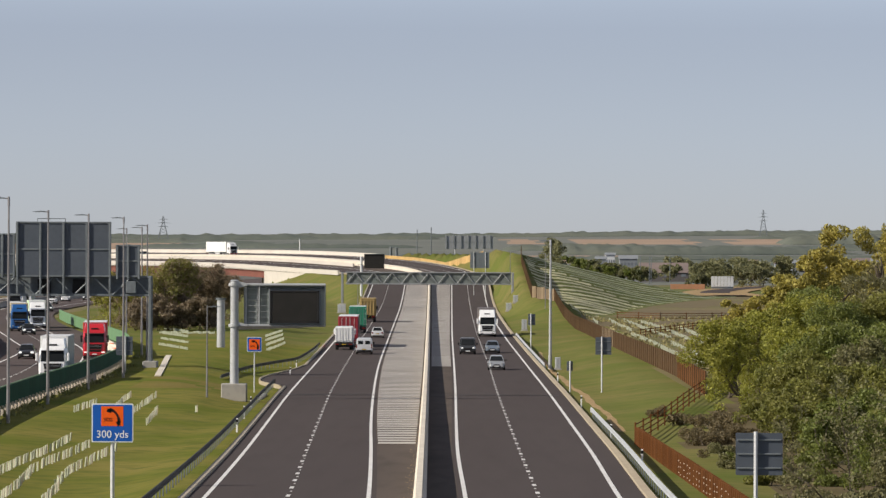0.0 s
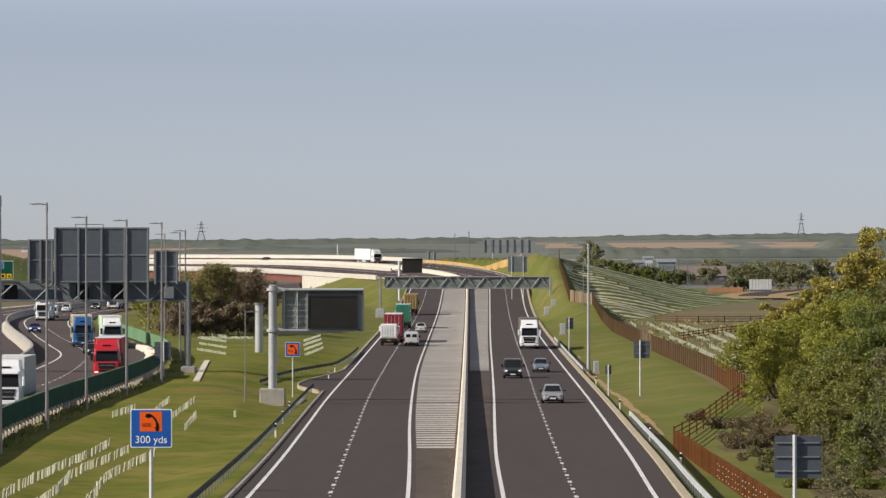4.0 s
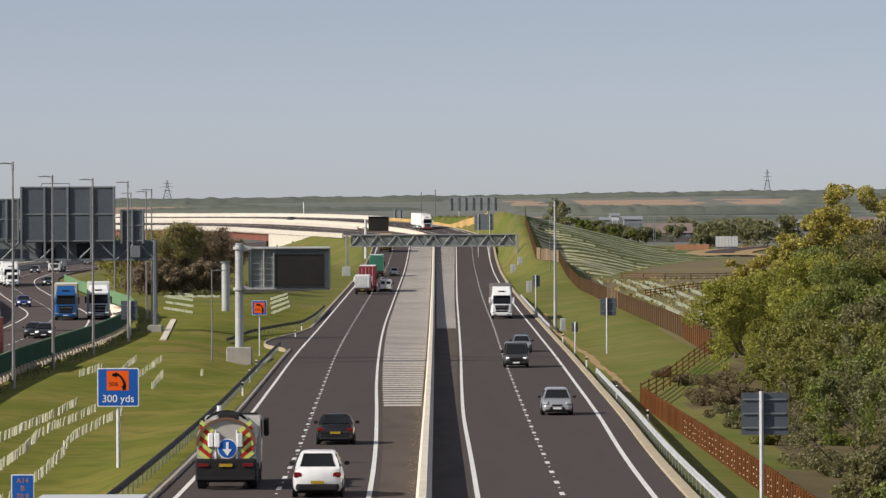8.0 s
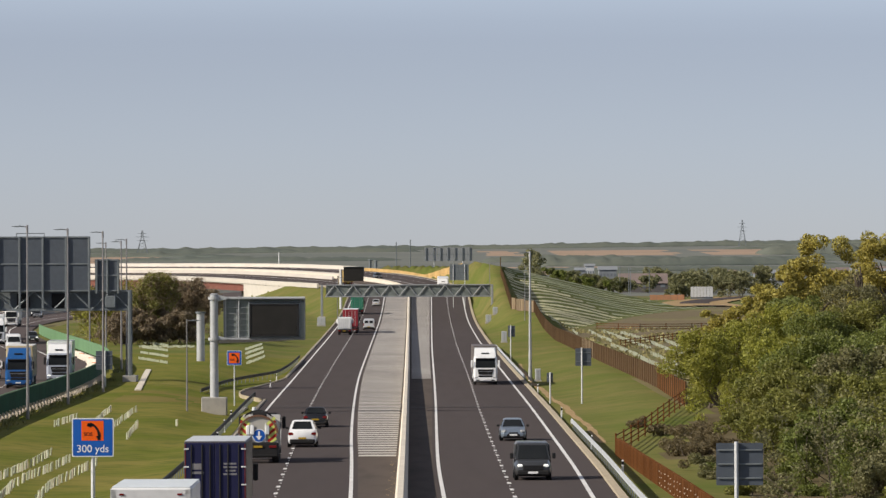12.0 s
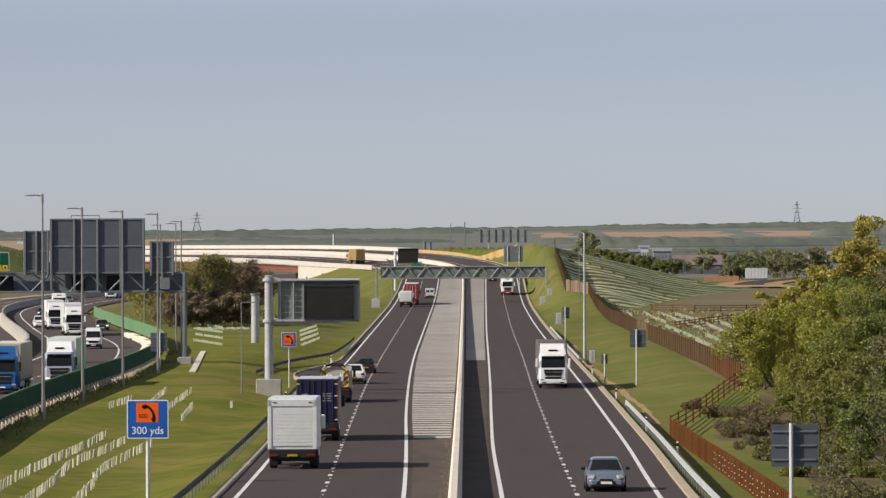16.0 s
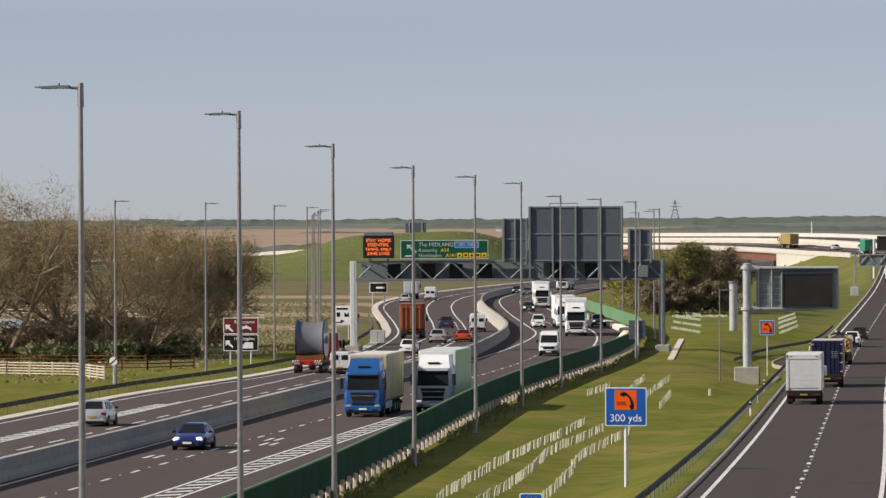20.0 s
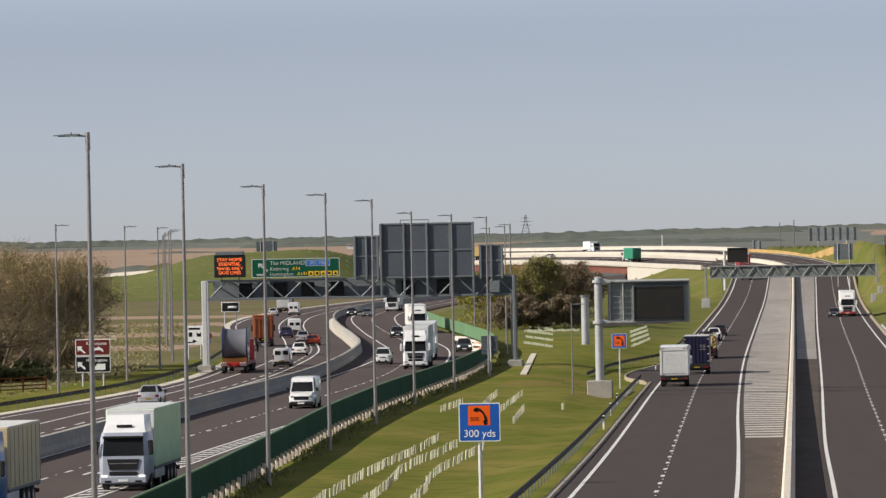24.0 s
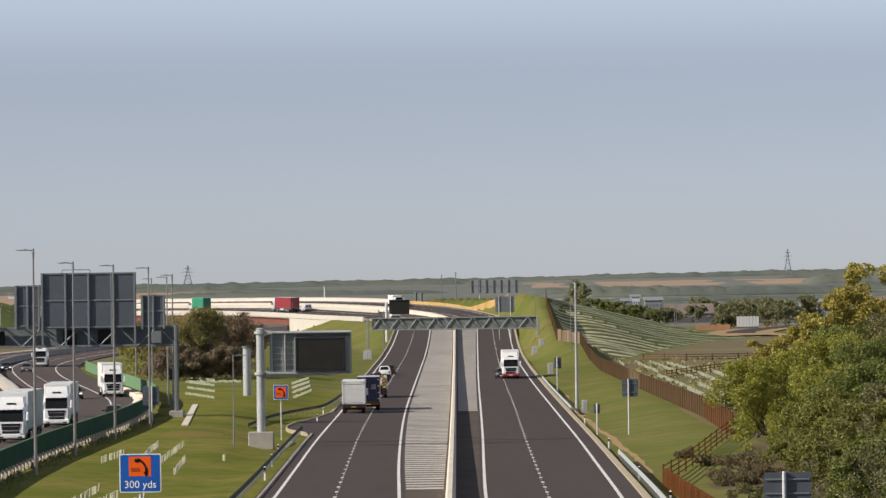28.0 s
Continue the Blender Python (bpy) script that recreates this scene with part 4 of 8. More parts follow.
back_sign(11.62, 173.8, 3.63, 5.2, 10.88, 12.62, "large dark-backed road sign on a thick white post by the verge", 3)
back_sign(14.15, 416.4, 2.61, 4.17, 13.58, 14.99, "dark-backed road sign on a white post in the grass")
back_sign(11.56, 424.7, 0.95, 1.8, 11.25, 11.81, "small dark-backed marker sign low in the grass", 1)
back_sign(11.2, 595, 2.3, 3.72, 10.85, 11.75, "dark-backed sign on a slim post beside the verge")
back_sign(-30.6, 452, 1.6, 3.4, -31.5, -29.9, "dark-backed sign by the green fence", 2)
back_sign(13.9, 158, 0.8, 1.95, 13.3, 14.6, "low dark-backed sign at the fence", 1)
back_sign(7.85, 1000, 7.8, 11.2, 5.8, 9.9, "grey-backed direction sign beside the new road", 3, 2, GALV_DARK)
back_sign(-144.9, 1255, 11.9, 14.6, -147.7, -142.0, "dark-backed sign standing on the grassed mound", 2, 2)
far_board = back_sign(7.0, 1250, 11.9, 15.5, 0.6, 13.3, "very wide grey-backed direction sign on the hilltop", 1, 2, GANTRY)
for i in range(7):
    part("mullion", Geo().box((-6.0 + i * 1.95, -0.12, 13.7), (0.28, 0.16, 3.6), 0.03), GALV_DARK, far_board)


# ---- message sign on its mast ----
def message_mast():
    x, y = -17.3, 389.2
    g = ground(x, y)
    top = thing("message_sign", "blank dark matrix message sign on a thick grey steel mast", "message sign", m=pose(x, y, 0))
    part("plinth", Geo().box((0, 0, g + 0.65), (2.1, 1.7, 1.5), 0.06), OLD_CONCRETE, top, "stained concrete plinth")
    part("mast", Geo().tube((0, 0, g + 1.3), (0, 0, 9.25), 0.36, 0.33, 16), RAIL, top, soft=True)
    for z in (5.55, 8.95):
        part("collar", Geo().tube((0, 0, z - 0.12), (0, 0, z + 0.12), 0.5, 0.5, 16), RAIL, top)
        part("arm", Geo().box((3.9, 0.05, z), (7.3, 0.24, 0.2), 0.03), RAIL, top)
        part("bracket", Geo().prism([(0.3, z - 0.28), (1.1, z - 0.08), (1.1, z + 0.08), (0.3, z + 0.28)], "y", -0.2, 0.2), RAIL, top)
    part("mast_cap", Geo().tube((0, 0, 9.25), (0, 0, 9.34), 0.38, 0.2, 16), RAIL, top)
    part("backing", Geo().box((5.0, 0.32, 7.1), (4.2, 0.1, 2.9), 0.02), SIGN_BACK, top)
    for x1 in (0.95, 2.05, 7.5):
        part("upright", Geo().box((x1, 0.12, 7.2), (0.1, 0.14, 3.3), 0.02), RAIL, top)
    for i in range(26):                             # the see-through grating round the case
        if i in (0, 4, 8, 24):
            part("grating_bar", Geo().box((0.82 + i * 0.265, 0.2, 7.2), (0.1, 0.05, 3.3), 0.01), GANTRY, top)
    for i in range(7):
        part("rung", Geo().box((4.2, 0.14, 5.75 + i * 0.48), (6.7, 0.05, 0.035), 0.008), GANTRY, top)
    part("mesh_panel", Geo().box((4.2, 0.29, 7.2), (6.75, 0.02, 3.3), 0.005), MESH_GREY, top, "grey mesh infill behind the frame")
    case = part("case", Geo().box((5.0, -0.05, 7.1), (4.3, 0.5, 2.95), 0.05), GALV_DARK, top, "grey sign case")
    part("display", Geo().box((5.0, -0.32, 7.1), (3.75, 0.06, 2.4), 0.02), SCREEN, case, "blank black display")
    for s in (-1, 1):
        part("bezel", Geo().box((5.0 + s * 1.97, -0.33, 7.1), (0.16, 0.1, 2.7), 0.02), BLACK, case)
        part("bezel", Geo().box((5.0, -0.33, 7.1 + s * 1.28), (4.1, 0.1, 0.15), 0.02), BLACK, case)
    part("hood", Geo().box((5.0, -0.2, 8.92), (5.2, 0.8, 0.08), 0.02), RAIL, case)
    part("catwalk", Geo().prism([(0.4, 5.5), (7.5, 5.5), (5.2, 5.36), (0.4, 5.2)], "y", -0.5, 0.3), RAIL_DARK, top)
    part("side_infill", Geo().box((7.3, -0.02, 7.1), (0.42, 0.4, 3.0), 0.03), MESH_GREY, case)


message_mast()
mast = thing("steel_mast", "thick bare grey steel mast with a flange", "mast", m=pose(-26.7, 564, 0))
part("column", Geo().tube((0, 0, -0.6), (0, 0, 5.8), 0.5, 0.47, 16), RAIL, mast, soft=True)
part("flange", Geo().tube((0, 0, 5.75), (0, 0, 5.95), 0.62, 0.62, 16), GALV_DARK, mast)


# ---- gantries ----
def truss(top, x0, x1, y, z0, z1, depth, bays, mat):
    for zz in (z0, z1):
        for yy in (y - depth / 2, y + depth / 2):
            part("chord", Geo().box(((x0 + x1) / 2, yy, zz), (x1 - x0, 0.22, 0.22), 0.03), mat, top)
    w = (x1 - x0) / bays
    for i in range(bays):
        a, b = x0 + i * w, x0 + (i + 1) * w
        for yy in (y - depth / 2, y + depth / 2):
            up = i % 2 == 0
            part("diagonal", Geo().tube((a, yy, z0 if up else z1), (b, yy, z1 if up else z0), 0.09, 0.09, 6), mat, top)
    for i in range(bays + 1):
        part("brace", Geo().box((x0 + i * w, y, z1), (0.12, depth, 0.12), 0.02), mat, top)


def board_back(top, x0, x1, z0, z1, y, cols, rows, foot):
    sheet = panel("board", x0, x1, z0, z1, y, SIGN_BACK, top, 0.08, "dark back of a large direction sign")
    for i in range(cols + 1):
        xx = x0 + 0.12 + (x1 - x0 - 0.24) * i / cols
        part("stiffener", Geo().box((xx, y - 0.16, (foot + z1) / 2), (0.2, 0.24, z1 - foot), 0.03), GALV_DARK, sheet)
    for i in range(rows + 1):
        zz = z0 + 0.1 + (z1 - z0 - 0.2) * i / rows
        part("rail", Geo().box(((x0 + x1) / 2, y - 0.08, zz), (x1 - x0 - 0.1, 0.1, 0.16), 0.02), GALV_DARK, sheet)
    part("edge_trim", Geo().box((x0 - 0.02, y, (z0 + z1) / 2), (0.06, 0.12, z1 - z0), 0.015), GALV_DARK, sheet)


def old_gantry():
    y = 470.0
    top = thing("sign_gantry", "dark steel truss gantry carrying direction signs over the old road", "gantry", m=pose(0, 0, 0))
    truss(top, -60.2, -29.2, y, 7.2, 9.05, 1.6, 16, GALV_DARK)
    for x in (-60.6, -29.3):
        for yy in (y - 0.8, y + 0.8):
            part("leg", Geo().box((x, yy, 4.4), (0.5 if x < -40 else 0.3, 0.4, 9.4), 0.05), GALV if x < -40 else GALV_DARK, top)
        part("footing", Geo().box((x, y, 0.2), (1.4, 3.2, 0.8), 0.05), OLD_CONCRETE, top)
    part("walkway", Geo().box((-44.7, y + 0.2, 7.12), (30.5, 1.3, 0.06), 0.01), BLACK, top)
    part("mesh_backing", Geo().box((-44.7, y + 0.72, 8.1), (30.4, 0.05, 1.8), 0.01), GALV_DARK, top)
    board_back(top, -42.7, -33.2, 9.0, 14.55, y - 1.0, 4, 2, 7.3)
    board_back(top, -45.35, -42.8, 9.2, 13.35, y - 0.9, 2, 2, 8.9)
    board_back(top, -32.7, -30.3, 9.0, 12.25, y - 0.9, 2, 2, 8.8)
    part("handrail", Geo().tube((-40.6, y - 0.9, 14.85), (-37.8, y - 0.9, 14.85), 0.04, 0.04, 6), GALV_DARK, top)
    for x in (-40.6, -37.8):
        part("handrail_post", Geo().tube((x, y - 0.9, 14.4), (x, y - 0.9, 14.85), 0.04, 0.04, 6), GALV_DARK, top)
    for x in (-56.5, -53.0, -50.2, -47.2, -40.0, -36.5):
        part("signal_box", Geo().box((x, y + 0.2, 8.1), (1.3, 0.5, 1.4), 0.05), BLACK, top)
    part("equipment_box", Geo().box((-31.2, y - 1.0, 8.0), (1.0, 0.5, 1.2), 0.04), GALV_DARK, top)
    # the direction sign that faces the camera
    gs = part("direction_sign", rounded(-55.7, -46.8, 9.32, 11.22, y - 1.15, y - 1.05, 0.12), SIGN_CREAM, top, "green direction sign with white border and lettering")
    part("face", rounded(-55.62, -46.88, 9.40, 11.14, y - 1.16, y - 1.15, 0.1), SIGN_GREEN, gs)
    yy = y - 1.172
    text_at("place_letters", "The MIDLANDS", 0.56, SIGN_CREAM, gs, -53.85, yy, 10.58, "LEFT")
    text_at("place_letters", "Kettering", 0.5, SIGN_CREAM, gs, -53.85, yy, 10.03, "LEFT")
    text_at("place_letters", "Huntingdon", 0.5, SIGN_CREAM, gs, -53.85, yy, 9.5, "LEFT")
    text_at("route_letters", "A14", 0.5, SIGN_YELLOW, gs, -51.6, yy, 10.03, "LEFT")
    text_at("route_letters", "A141", 0.5, SIGN_YELLOW, gs, -51.1, yy, 9.5, "LEFT")
    mw = part("motorway_patch", rounded(-50.2, -47.75, 10.42, 11.04, yy - 0.006, yy + 0.004, 0.05), SIGN_CREAM, gs)
    part("motorway_face", rounded(-50.14, -47.81, 10.47, 10.99, yy - 0.014, yy - 0.006, 0.05), SIGN_PALE_BLUE, mw)
    text_at("route_letters", "(M1, M6)", 0.46, SIGN_CREAM, mw, -48.97, yy - 0.024, 10.58)
    for i in range(5):
        sq = part("symbol_patch", Geo().box((-49.7 + i * 0.62, yy, 9.68), (0.5, 0.012, 0.46)), SIGN_YELLOW, gs)
        part("symbol", Geo().box((-49.7 + i * 0.62, yy - 0.012, 9.68), (0.26, 0.012, 0.24)) if i % 2 else Geo().prism([(-49.95 + i * 0.62 + 0.08, 9.55), (-49.45 + i * 0.62 - 0.08, 9.55), (-49.7 + i * 0.62, 9.84)], "y", yy - 0.018, yy - 0.006), SIGN_BLACK, sq)
    arrow = Geo().prism([(-54.15, 9.9), (-54.0, 10.05), (-54.7, 10.6), (-54.45, 10.72), (-55.05, 10.78), (-55.0, 10.28), (-54.85, 10.5)], "y", yy - 0.008, yy + 0.004)
    part("arrow", arrow, SIGN_CREAM, gs)
    part("text_bar", Geo().box((-54.8, yy, 9.62), (0.8, 0.01, 0.16)), SIGN_CREAM, gs)
    # the lit message sign
    ms = part("message_panel", Geo().box((-57.9, y - 1.1, 10.55), (3.15, 0.5, 2.25), 0.05), BLACK, top, "black panel with lit amber words")
    for i, t in enumerate(("STAY HOME", "ESSENTIAL", "TRAVEL ONLY", "SAVE LIVES")):
        text_at("lit_letters", t, 0.47 if i != 2 else 0.41, LED, ms, -57.9, y - 1.37, 11.05 - i * 0.44)
    part("hood", Geo().box((-57.9, y - 1.1, 11.85), (2.9, 0.7, 0.4), 0.05), GALV_DARK, ms)
    for x in (-58.8, -57.0, -54.0, -48.5):
        part("hanger", Geo().box((x, y - 0.85, 9.3), (0.12, 0.2, 1.2), 0.02), GALV_DARK, top)


old_gantry()


def new_gantry():
    y = 900.0
    top = thing("sign_gantry", "bare galvanised truss gantry spanning both new carriageways", "gantry")
    truss(top, -18.6, 13.2, y, 5.15, 7.35, 1.4, 18, GANTRY)
    part("mesh_backing", Geo().box((-2.7, y + 0.9, 6.25), (31.6, 0.05, 2.1), 0.01), MESH_GREY, top)
    for x in (-19.3, 13.4):
        for yy in (y - 0.7, y + 0.7):
            part("leg", Geo().box((x, yy, 3.4), (0.42, 0.4, 8.0), 0.04), GANTRY, top)
        part("footing", Geo().box((x, y, main_z(900) + 0.2), (1.3, 2.4, 1.3), 0.05), OLD_CONCRETE, top)
    part("hook", Geo().tube((-4.6, y - 0.7, 7.3), (-3.6, y - 0.7, 6.3), 0.16, 0.1, 6), GANTRY, top)


new_gantry()

fv = thing("message_sign", "distant blank message sign on a slim mast beside the gantry", "message sign")
part("mast", Geo().tube((-17.4, 1000, 1.0), (-17.4, 1000, 10.2), 0.3, 0.28, 10), GALV, fv)
part("case", Geo().box((-14.65, 999.8, 9.2), (4.3, 0.5, 3.0), 0.06), SCREEN, fv)
part("hood", Geo().box((-14.65, 999.7, 10.75), (4.5, 0.8, 0.1), 0.02), GALV_DARK, fv)
part("arm", Geo().box((-15.5, 1000.2, 8.2), (4.2, 0.2, 0.2), 0.03), GALV, fv)

for x, y, w, h in ((-18.6, 862, 1.5, 1.4), (11.9, 845, 1.0, 1.3), (13.2, 850, 0.9, 1.2), (12.5, 508, 0.6, 1.2), (-62.5, 505, 1.6, 1.4), (-68.5, 590, 2.2, 1.8), (12.2, 700, 0.8, 1.5)):
    z = ground(x, y)
    cab = thing("equipment_cabinet", "pale grey roadside equipment cabinet on a concrete base", "cabinet", group="roadside cabinets", m=pose(x, y, z))
    part("base", Geo().box((0, 0, 0.05), (w + 0.2, 0.9, 0.3), 0.03), OLD_CONCRETE, cab)
    body = part("body", Geo().box((0, 0, 0.2 + h / 2), (w, 0.7, h), 0.04), RAIL, cab)
    part("door_seam", Geo().box((0, -0.355, 0.2 + h / 2), (0.03, 0.02, h * 0.85)), GALV_DARK, body)


# ---- signs by the old road ----
def brown_sign():
    x, y = -64.85, 422.3
    top = thing("tourist_sign", "brown and black direction sign on two posts behind the guard rail", "road sign", m=pose(x, y, 0))
    for px in (-0.95, 0.95):
        post(px, 0.1, -0.2, 4.2, 0.08, GALV, top)
    up = part("upper_plate", rounded(-1.58, 1.62, 2.82, 4.3, -0.03, 0.03, 0.1), SIGN_WHITE, top)
    part("face", rounded(-1.52, 1.56, 2.88, 4.24, -0.04, -0.03, 0.08), SIGN_BROWN, up)
    lo = part("lower_plate", rounded(-1.58, 1.62, 1.28, 2.76, -0.03, 0.03, 0.1), SIGN_WHITE, top)
    part("face", rounded(-1.52, 1.56, 1.34, 2.70, -0.04, -0.03, 0.08), SIGN_BLACK, lo)
    text_at("place_letters", "Racecourse", 0.4, SIGN_WHITE, up, 0.35, -0.052, 3.78)
    text_at("place_letters", "Huntingdon", 0.4, SIGN_WHITE, lo, 0.35, -0.052, 2.26)
    for par, z in ((up, 3.3), (lo, 1.85)):
        g = Geo().prism([(-0.75, z - 0.3), (-0.65, z - 0.2), (-1.05, z + 0.2), (-0.9, z + 0.35), (-1.4, z + 0.38), (-1.36, z - 0.12), (-1.2, z + 0.04)], "y", -0.055, -0.04)
        part("arrow", g, SIGN_WHITE, par)
    part("horse_symbol", Geo().prism([(0.1, 3.15), (0.3, 3.3), (0.7, 3.3), (1.0, 3.1), (0.95, 3.4), (0.7, 3.5), (0.5, 3.65), (0.4, 3.5), (0.1, 3.5), (0.2, 3.38)], "y", -0.055, -0.04), SIGN_WHITE, up)
    part("lorry_symbol", Geo().prism([(0.2, 1.5), (1.15, 1.5), (1.15, 2.05), (0.35, 2.05), (0.35, 1.9), (0.2, 1.85)], "y", -0.055, -0.04), SIGN_WHITE, lo)


brown_sign()
sv = thing("services_sign", "white road sign with dark symbols on one post", "road sign", m=pose(-69.0, 525, 0))
for px in (-0.7, 0.7):
    post(px, 0.08, -0.2, 3.6, 0.07, GALV, sv)
pl = part("plate", rounded(-1.15, 1.05, 1.6, 3.75, -0.03, 0.03, 0.08), SIGN_WHITE, sv)
part("text_bar", Geo().box((0.0, -0.04, 3.4), (1.3, 0.01, 0.22)), SIGN_BLACK, pl)
part("symbol", Geo().box((-0.45, -0.04, 2.75), (0.4, 0.01, 0.5), 0.003), SIGN_BLACK, pl)
part("symbol", Geo().prism([(0.25, 2.5), (0.75, 2.5), (0.75, 3.0), (0.5, 2.8), (0.25, 3.0)], "y", -0.046, -0.036), SIGN_BLACK, pl)
part("arrow", Geo().prism([(-0.9, 1.9), (-0.2, 1.95), (-0.2, 2.2), (0.3, 2.0), (-0.2, 1.75), (-0.2, 1.82), (-0.9, 1.78)], "y", -0.046, -0.036), SIGN_BLACK, pl)
ns = thing("speed_limit_sign", "round white sign with a black diagonal on a slim post", "road sign", m=pose(-65.4, 360.5, 0))
post(0, 0.06, -0.2, 2.4, 0.05, GALV, ns)
disc = part("disc", Geo().tube((0, 0, 2.05), (0, -0.03, 2.05), 0.32, 0.32, 20), SIGN_WHITE, ns)
part("diagonal_bar", Geo().prism([(-0.26, 1.87), (-0.2, 1.81), (0.26, 2.23), (0.2, 2.29)], "y", -0.045, -0.032), SIGN_BLACK, disc)
bs = thing("blue_round_sign", "small blue and red round signs on one post", "road sign", m=pose(-67.3, 523, 0))
post(0, 0.06, -0.2, 2.9, 0.05, GALV, bs)
part("disc", Geo().tube((0, 0, 2.0), (0, -0.03, 2.0), 0.4, 0.4, 18), SIGN_BLUE, bs)
part("disc", Geo().tube((0.2, 0, 2.6), (0.2, -0.03, 2.6), 0.36, 0.36, 18), SIGN_BROWN, bs)
sl = thing("lane_sign", "small white-edged black sign beyond the gantry", "road sign", m=pose(-86.5, 700, 0))
for px in (-0.9, 0.9):
    post(px, 0.06, -0.2, 4.4, 0.07, GALV, sl)
pl = part("plate", Geo().box((0, 0, 3.7), (2.7, 0.05, 1.5), 0.02), SIGN_WHITE, sl)
part("face", Geo().box((0, -0.03, 3.7), (2.5, 0.02, 1.3)), SIGN_BLACK, pl)
part("text_bar", Geo().box((0.3, -0.045, 3.7), (1.3, 0.01, 0.3)), SIGN_WHITE, pl)


# ---- noise fence along the old road ----
def noise_fence():
    top = thing("noise_fence", "green panel fence on pale posts along old road, shaded by colour", "fence")
    s = 60.0
    while s < 760:
        w = 3.0
        a, b = old_at(s, old_fence(s)), old_at(s + w, old_fence(s + w))
        ang = math.degrees(math.atan2(b[0] - a[0], b[1] - a[1]))
        length = math.hypot(b[0] - a[0], b[1] - a[1])
        # beyond here the sunlit face shows, so the panels take the paler colour
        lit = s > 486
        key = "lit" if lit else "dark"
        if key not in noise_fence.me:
            noise_fence.me[key] = (mesh_of("fence_panel", Geo().box((0, 1.5, 1.12), (0.1, 3.0, 1.5), 0.02), FENCE_PALE_SUNLIT if lit else FENCE_SHADED),
                                   mesh_of("top_rail", Geo().box((0, 1.5, 1.9), (0.13, 3.02, 0.08), 0.015), FENCE_PALE_SUNLIT))
        z = -0.05
        m = pose(a[0], a[1], z, 0, 0, -ang)
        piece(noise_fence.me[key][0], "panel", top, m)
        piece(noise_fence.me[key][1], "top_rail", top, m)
        if s < 490:
            q = old_at(s, old_fence(s) + 0.02)
            piece(noise_fence.post, "post", top, pose(q[0], q[1], z))
        s += w


noise_fence.me = {}
# pale colour stands in for sunlight along the shaded foot of the fence
noise_fence.post = mesh_of("post", Geo().box((0.1, 0, 0.2), (0.2, 0.3, 0.74), 0.03), TIMBER_WHITE)
noise_fence()


# ---- timber fences ----
BOARD = mesh_of("board", Geo().box((0, 0.17, 0.62), (0.09, 0.34, 1.24), 0.012), TIMBER)
BOARD_RED = mesh_of("board", Geo().box((0, 0.5, 1.0), (0.05, 0.97, 2.1), 0.012), TIMBER)
BOARD_TALL = mesh_of("board", Geo().box((0, 0.5, 1.0), (0.05, 0.97, 2.1), 0.012), TIMBER_OLD)
BOARD_TAN = mesh_of("board", Geo().box((0, 0.5, 1.0), (0.05, 0.97, 2.1), 0.012), TIMBER_TAN)
BOARD_PALE = mesh_of("board", Geo().box((0, 0.95, 0.95), (0.06, 1.8, 1.95), 0.012), TIMBER_PALE)
FENCE_POST = mesh_of("post", Geo().box((-0.06, 0, 1.02), (0.12, 0.14, 2.2), 0.015), TIMBER_OLD)
# added pale block that imitates a fleck of light on the slatted fence
LIGHT_FLECK = mesh_of("rail_end", Geo().box((-0.045, 0, 0), (0.05, 0.1, 0.06), 0.01), TIMBER_WHITE)


def board_fence(points, me, step, label, sink=0.1, bay=0):
    """Boards side by side; bay: that many boards step together between posts."""
    top = thing("timber_fence", label, "fence", group="timber fences")
    for (x0, y0), (x1, y1) in zip(points, points[1:]):
        n = int(math.hypot(x1 - x0, y1 - y0) / step)
        ang = math.degrees(math.atan2(x1 - x0, y1 - y0))
        z = 0.0
        for i in range(n):
            x, y = x0 + (x1 - x0) * i / n, y0 + (y1 - y0) * i / n
            if not bay or i % bay == 0:
                z = ground(x, y) - sink
                if bay:
                    piece(FENCE_POST, "post", top, pose(x, y, z, 0, 0, -ang))
            piece(me, "board", top, pose(x + (0.13 if me is BOARD and i % 2 else 0), y, z, 0, 0, -ang))
    if me is BOARD:                             # pale blocks stand in for light between the slats of the open lower stretch
        for i in range(44):
            y = 128 + i * 2.7 + 0.5 * math.sin(i * 2.3)
            x = float(np.interp(y, [120, 189, 293], [12.9, 12.6, 12.1]))
            for q in (0.3, 0.62, 0.94):
                piece(LIGHT_FLECK, "rail_end", top, pose(x, y, ground(x, y) - sink + q + 0.04 * math.sin(i * 1.7 + q * 9)))
    return top


board_fence([(12.9, 120), (12.6, 189), (12.1, 293)], BOARD, 0.62, "low reddish-brown slatted timber fence on the verge")
board_fence([(21.6, 384), (22.1, 440)], BOARD_RED, 1.0, "reddish-brown boarded timber fence at the field edge", bay=4)
board_fence([(22.1, 440), (22.0, 463), (20.9, 572)], BOARD_TALL, 1.0, "dark brown boarded noise fence along the bank", bay=4)
board_fence([(20.9, 572), (20.6, 604)], BOARD_TAN, 1.0, "paler tan boards let into the noise fence", bay=4)
board_fence([(20.6, 604), (20.2, 665), (19.6, 760), (19.7, 826)], BOARD_TALL, 1.0, "dark brown boarded noise fence further up the bank", bay=4)
board_fence([(19.7, 826), (15.9, 836)], BOARD_TAN, 1.0, "tan boarded return of the noise fence", bay=4)
board_fence([(15.9, 836), (16.3, 920), (16.8, 1000), (18.2, 1090)], BOARD_TALL, 1.0, "dark boarded fence up to the crest of the bank", bay=4)
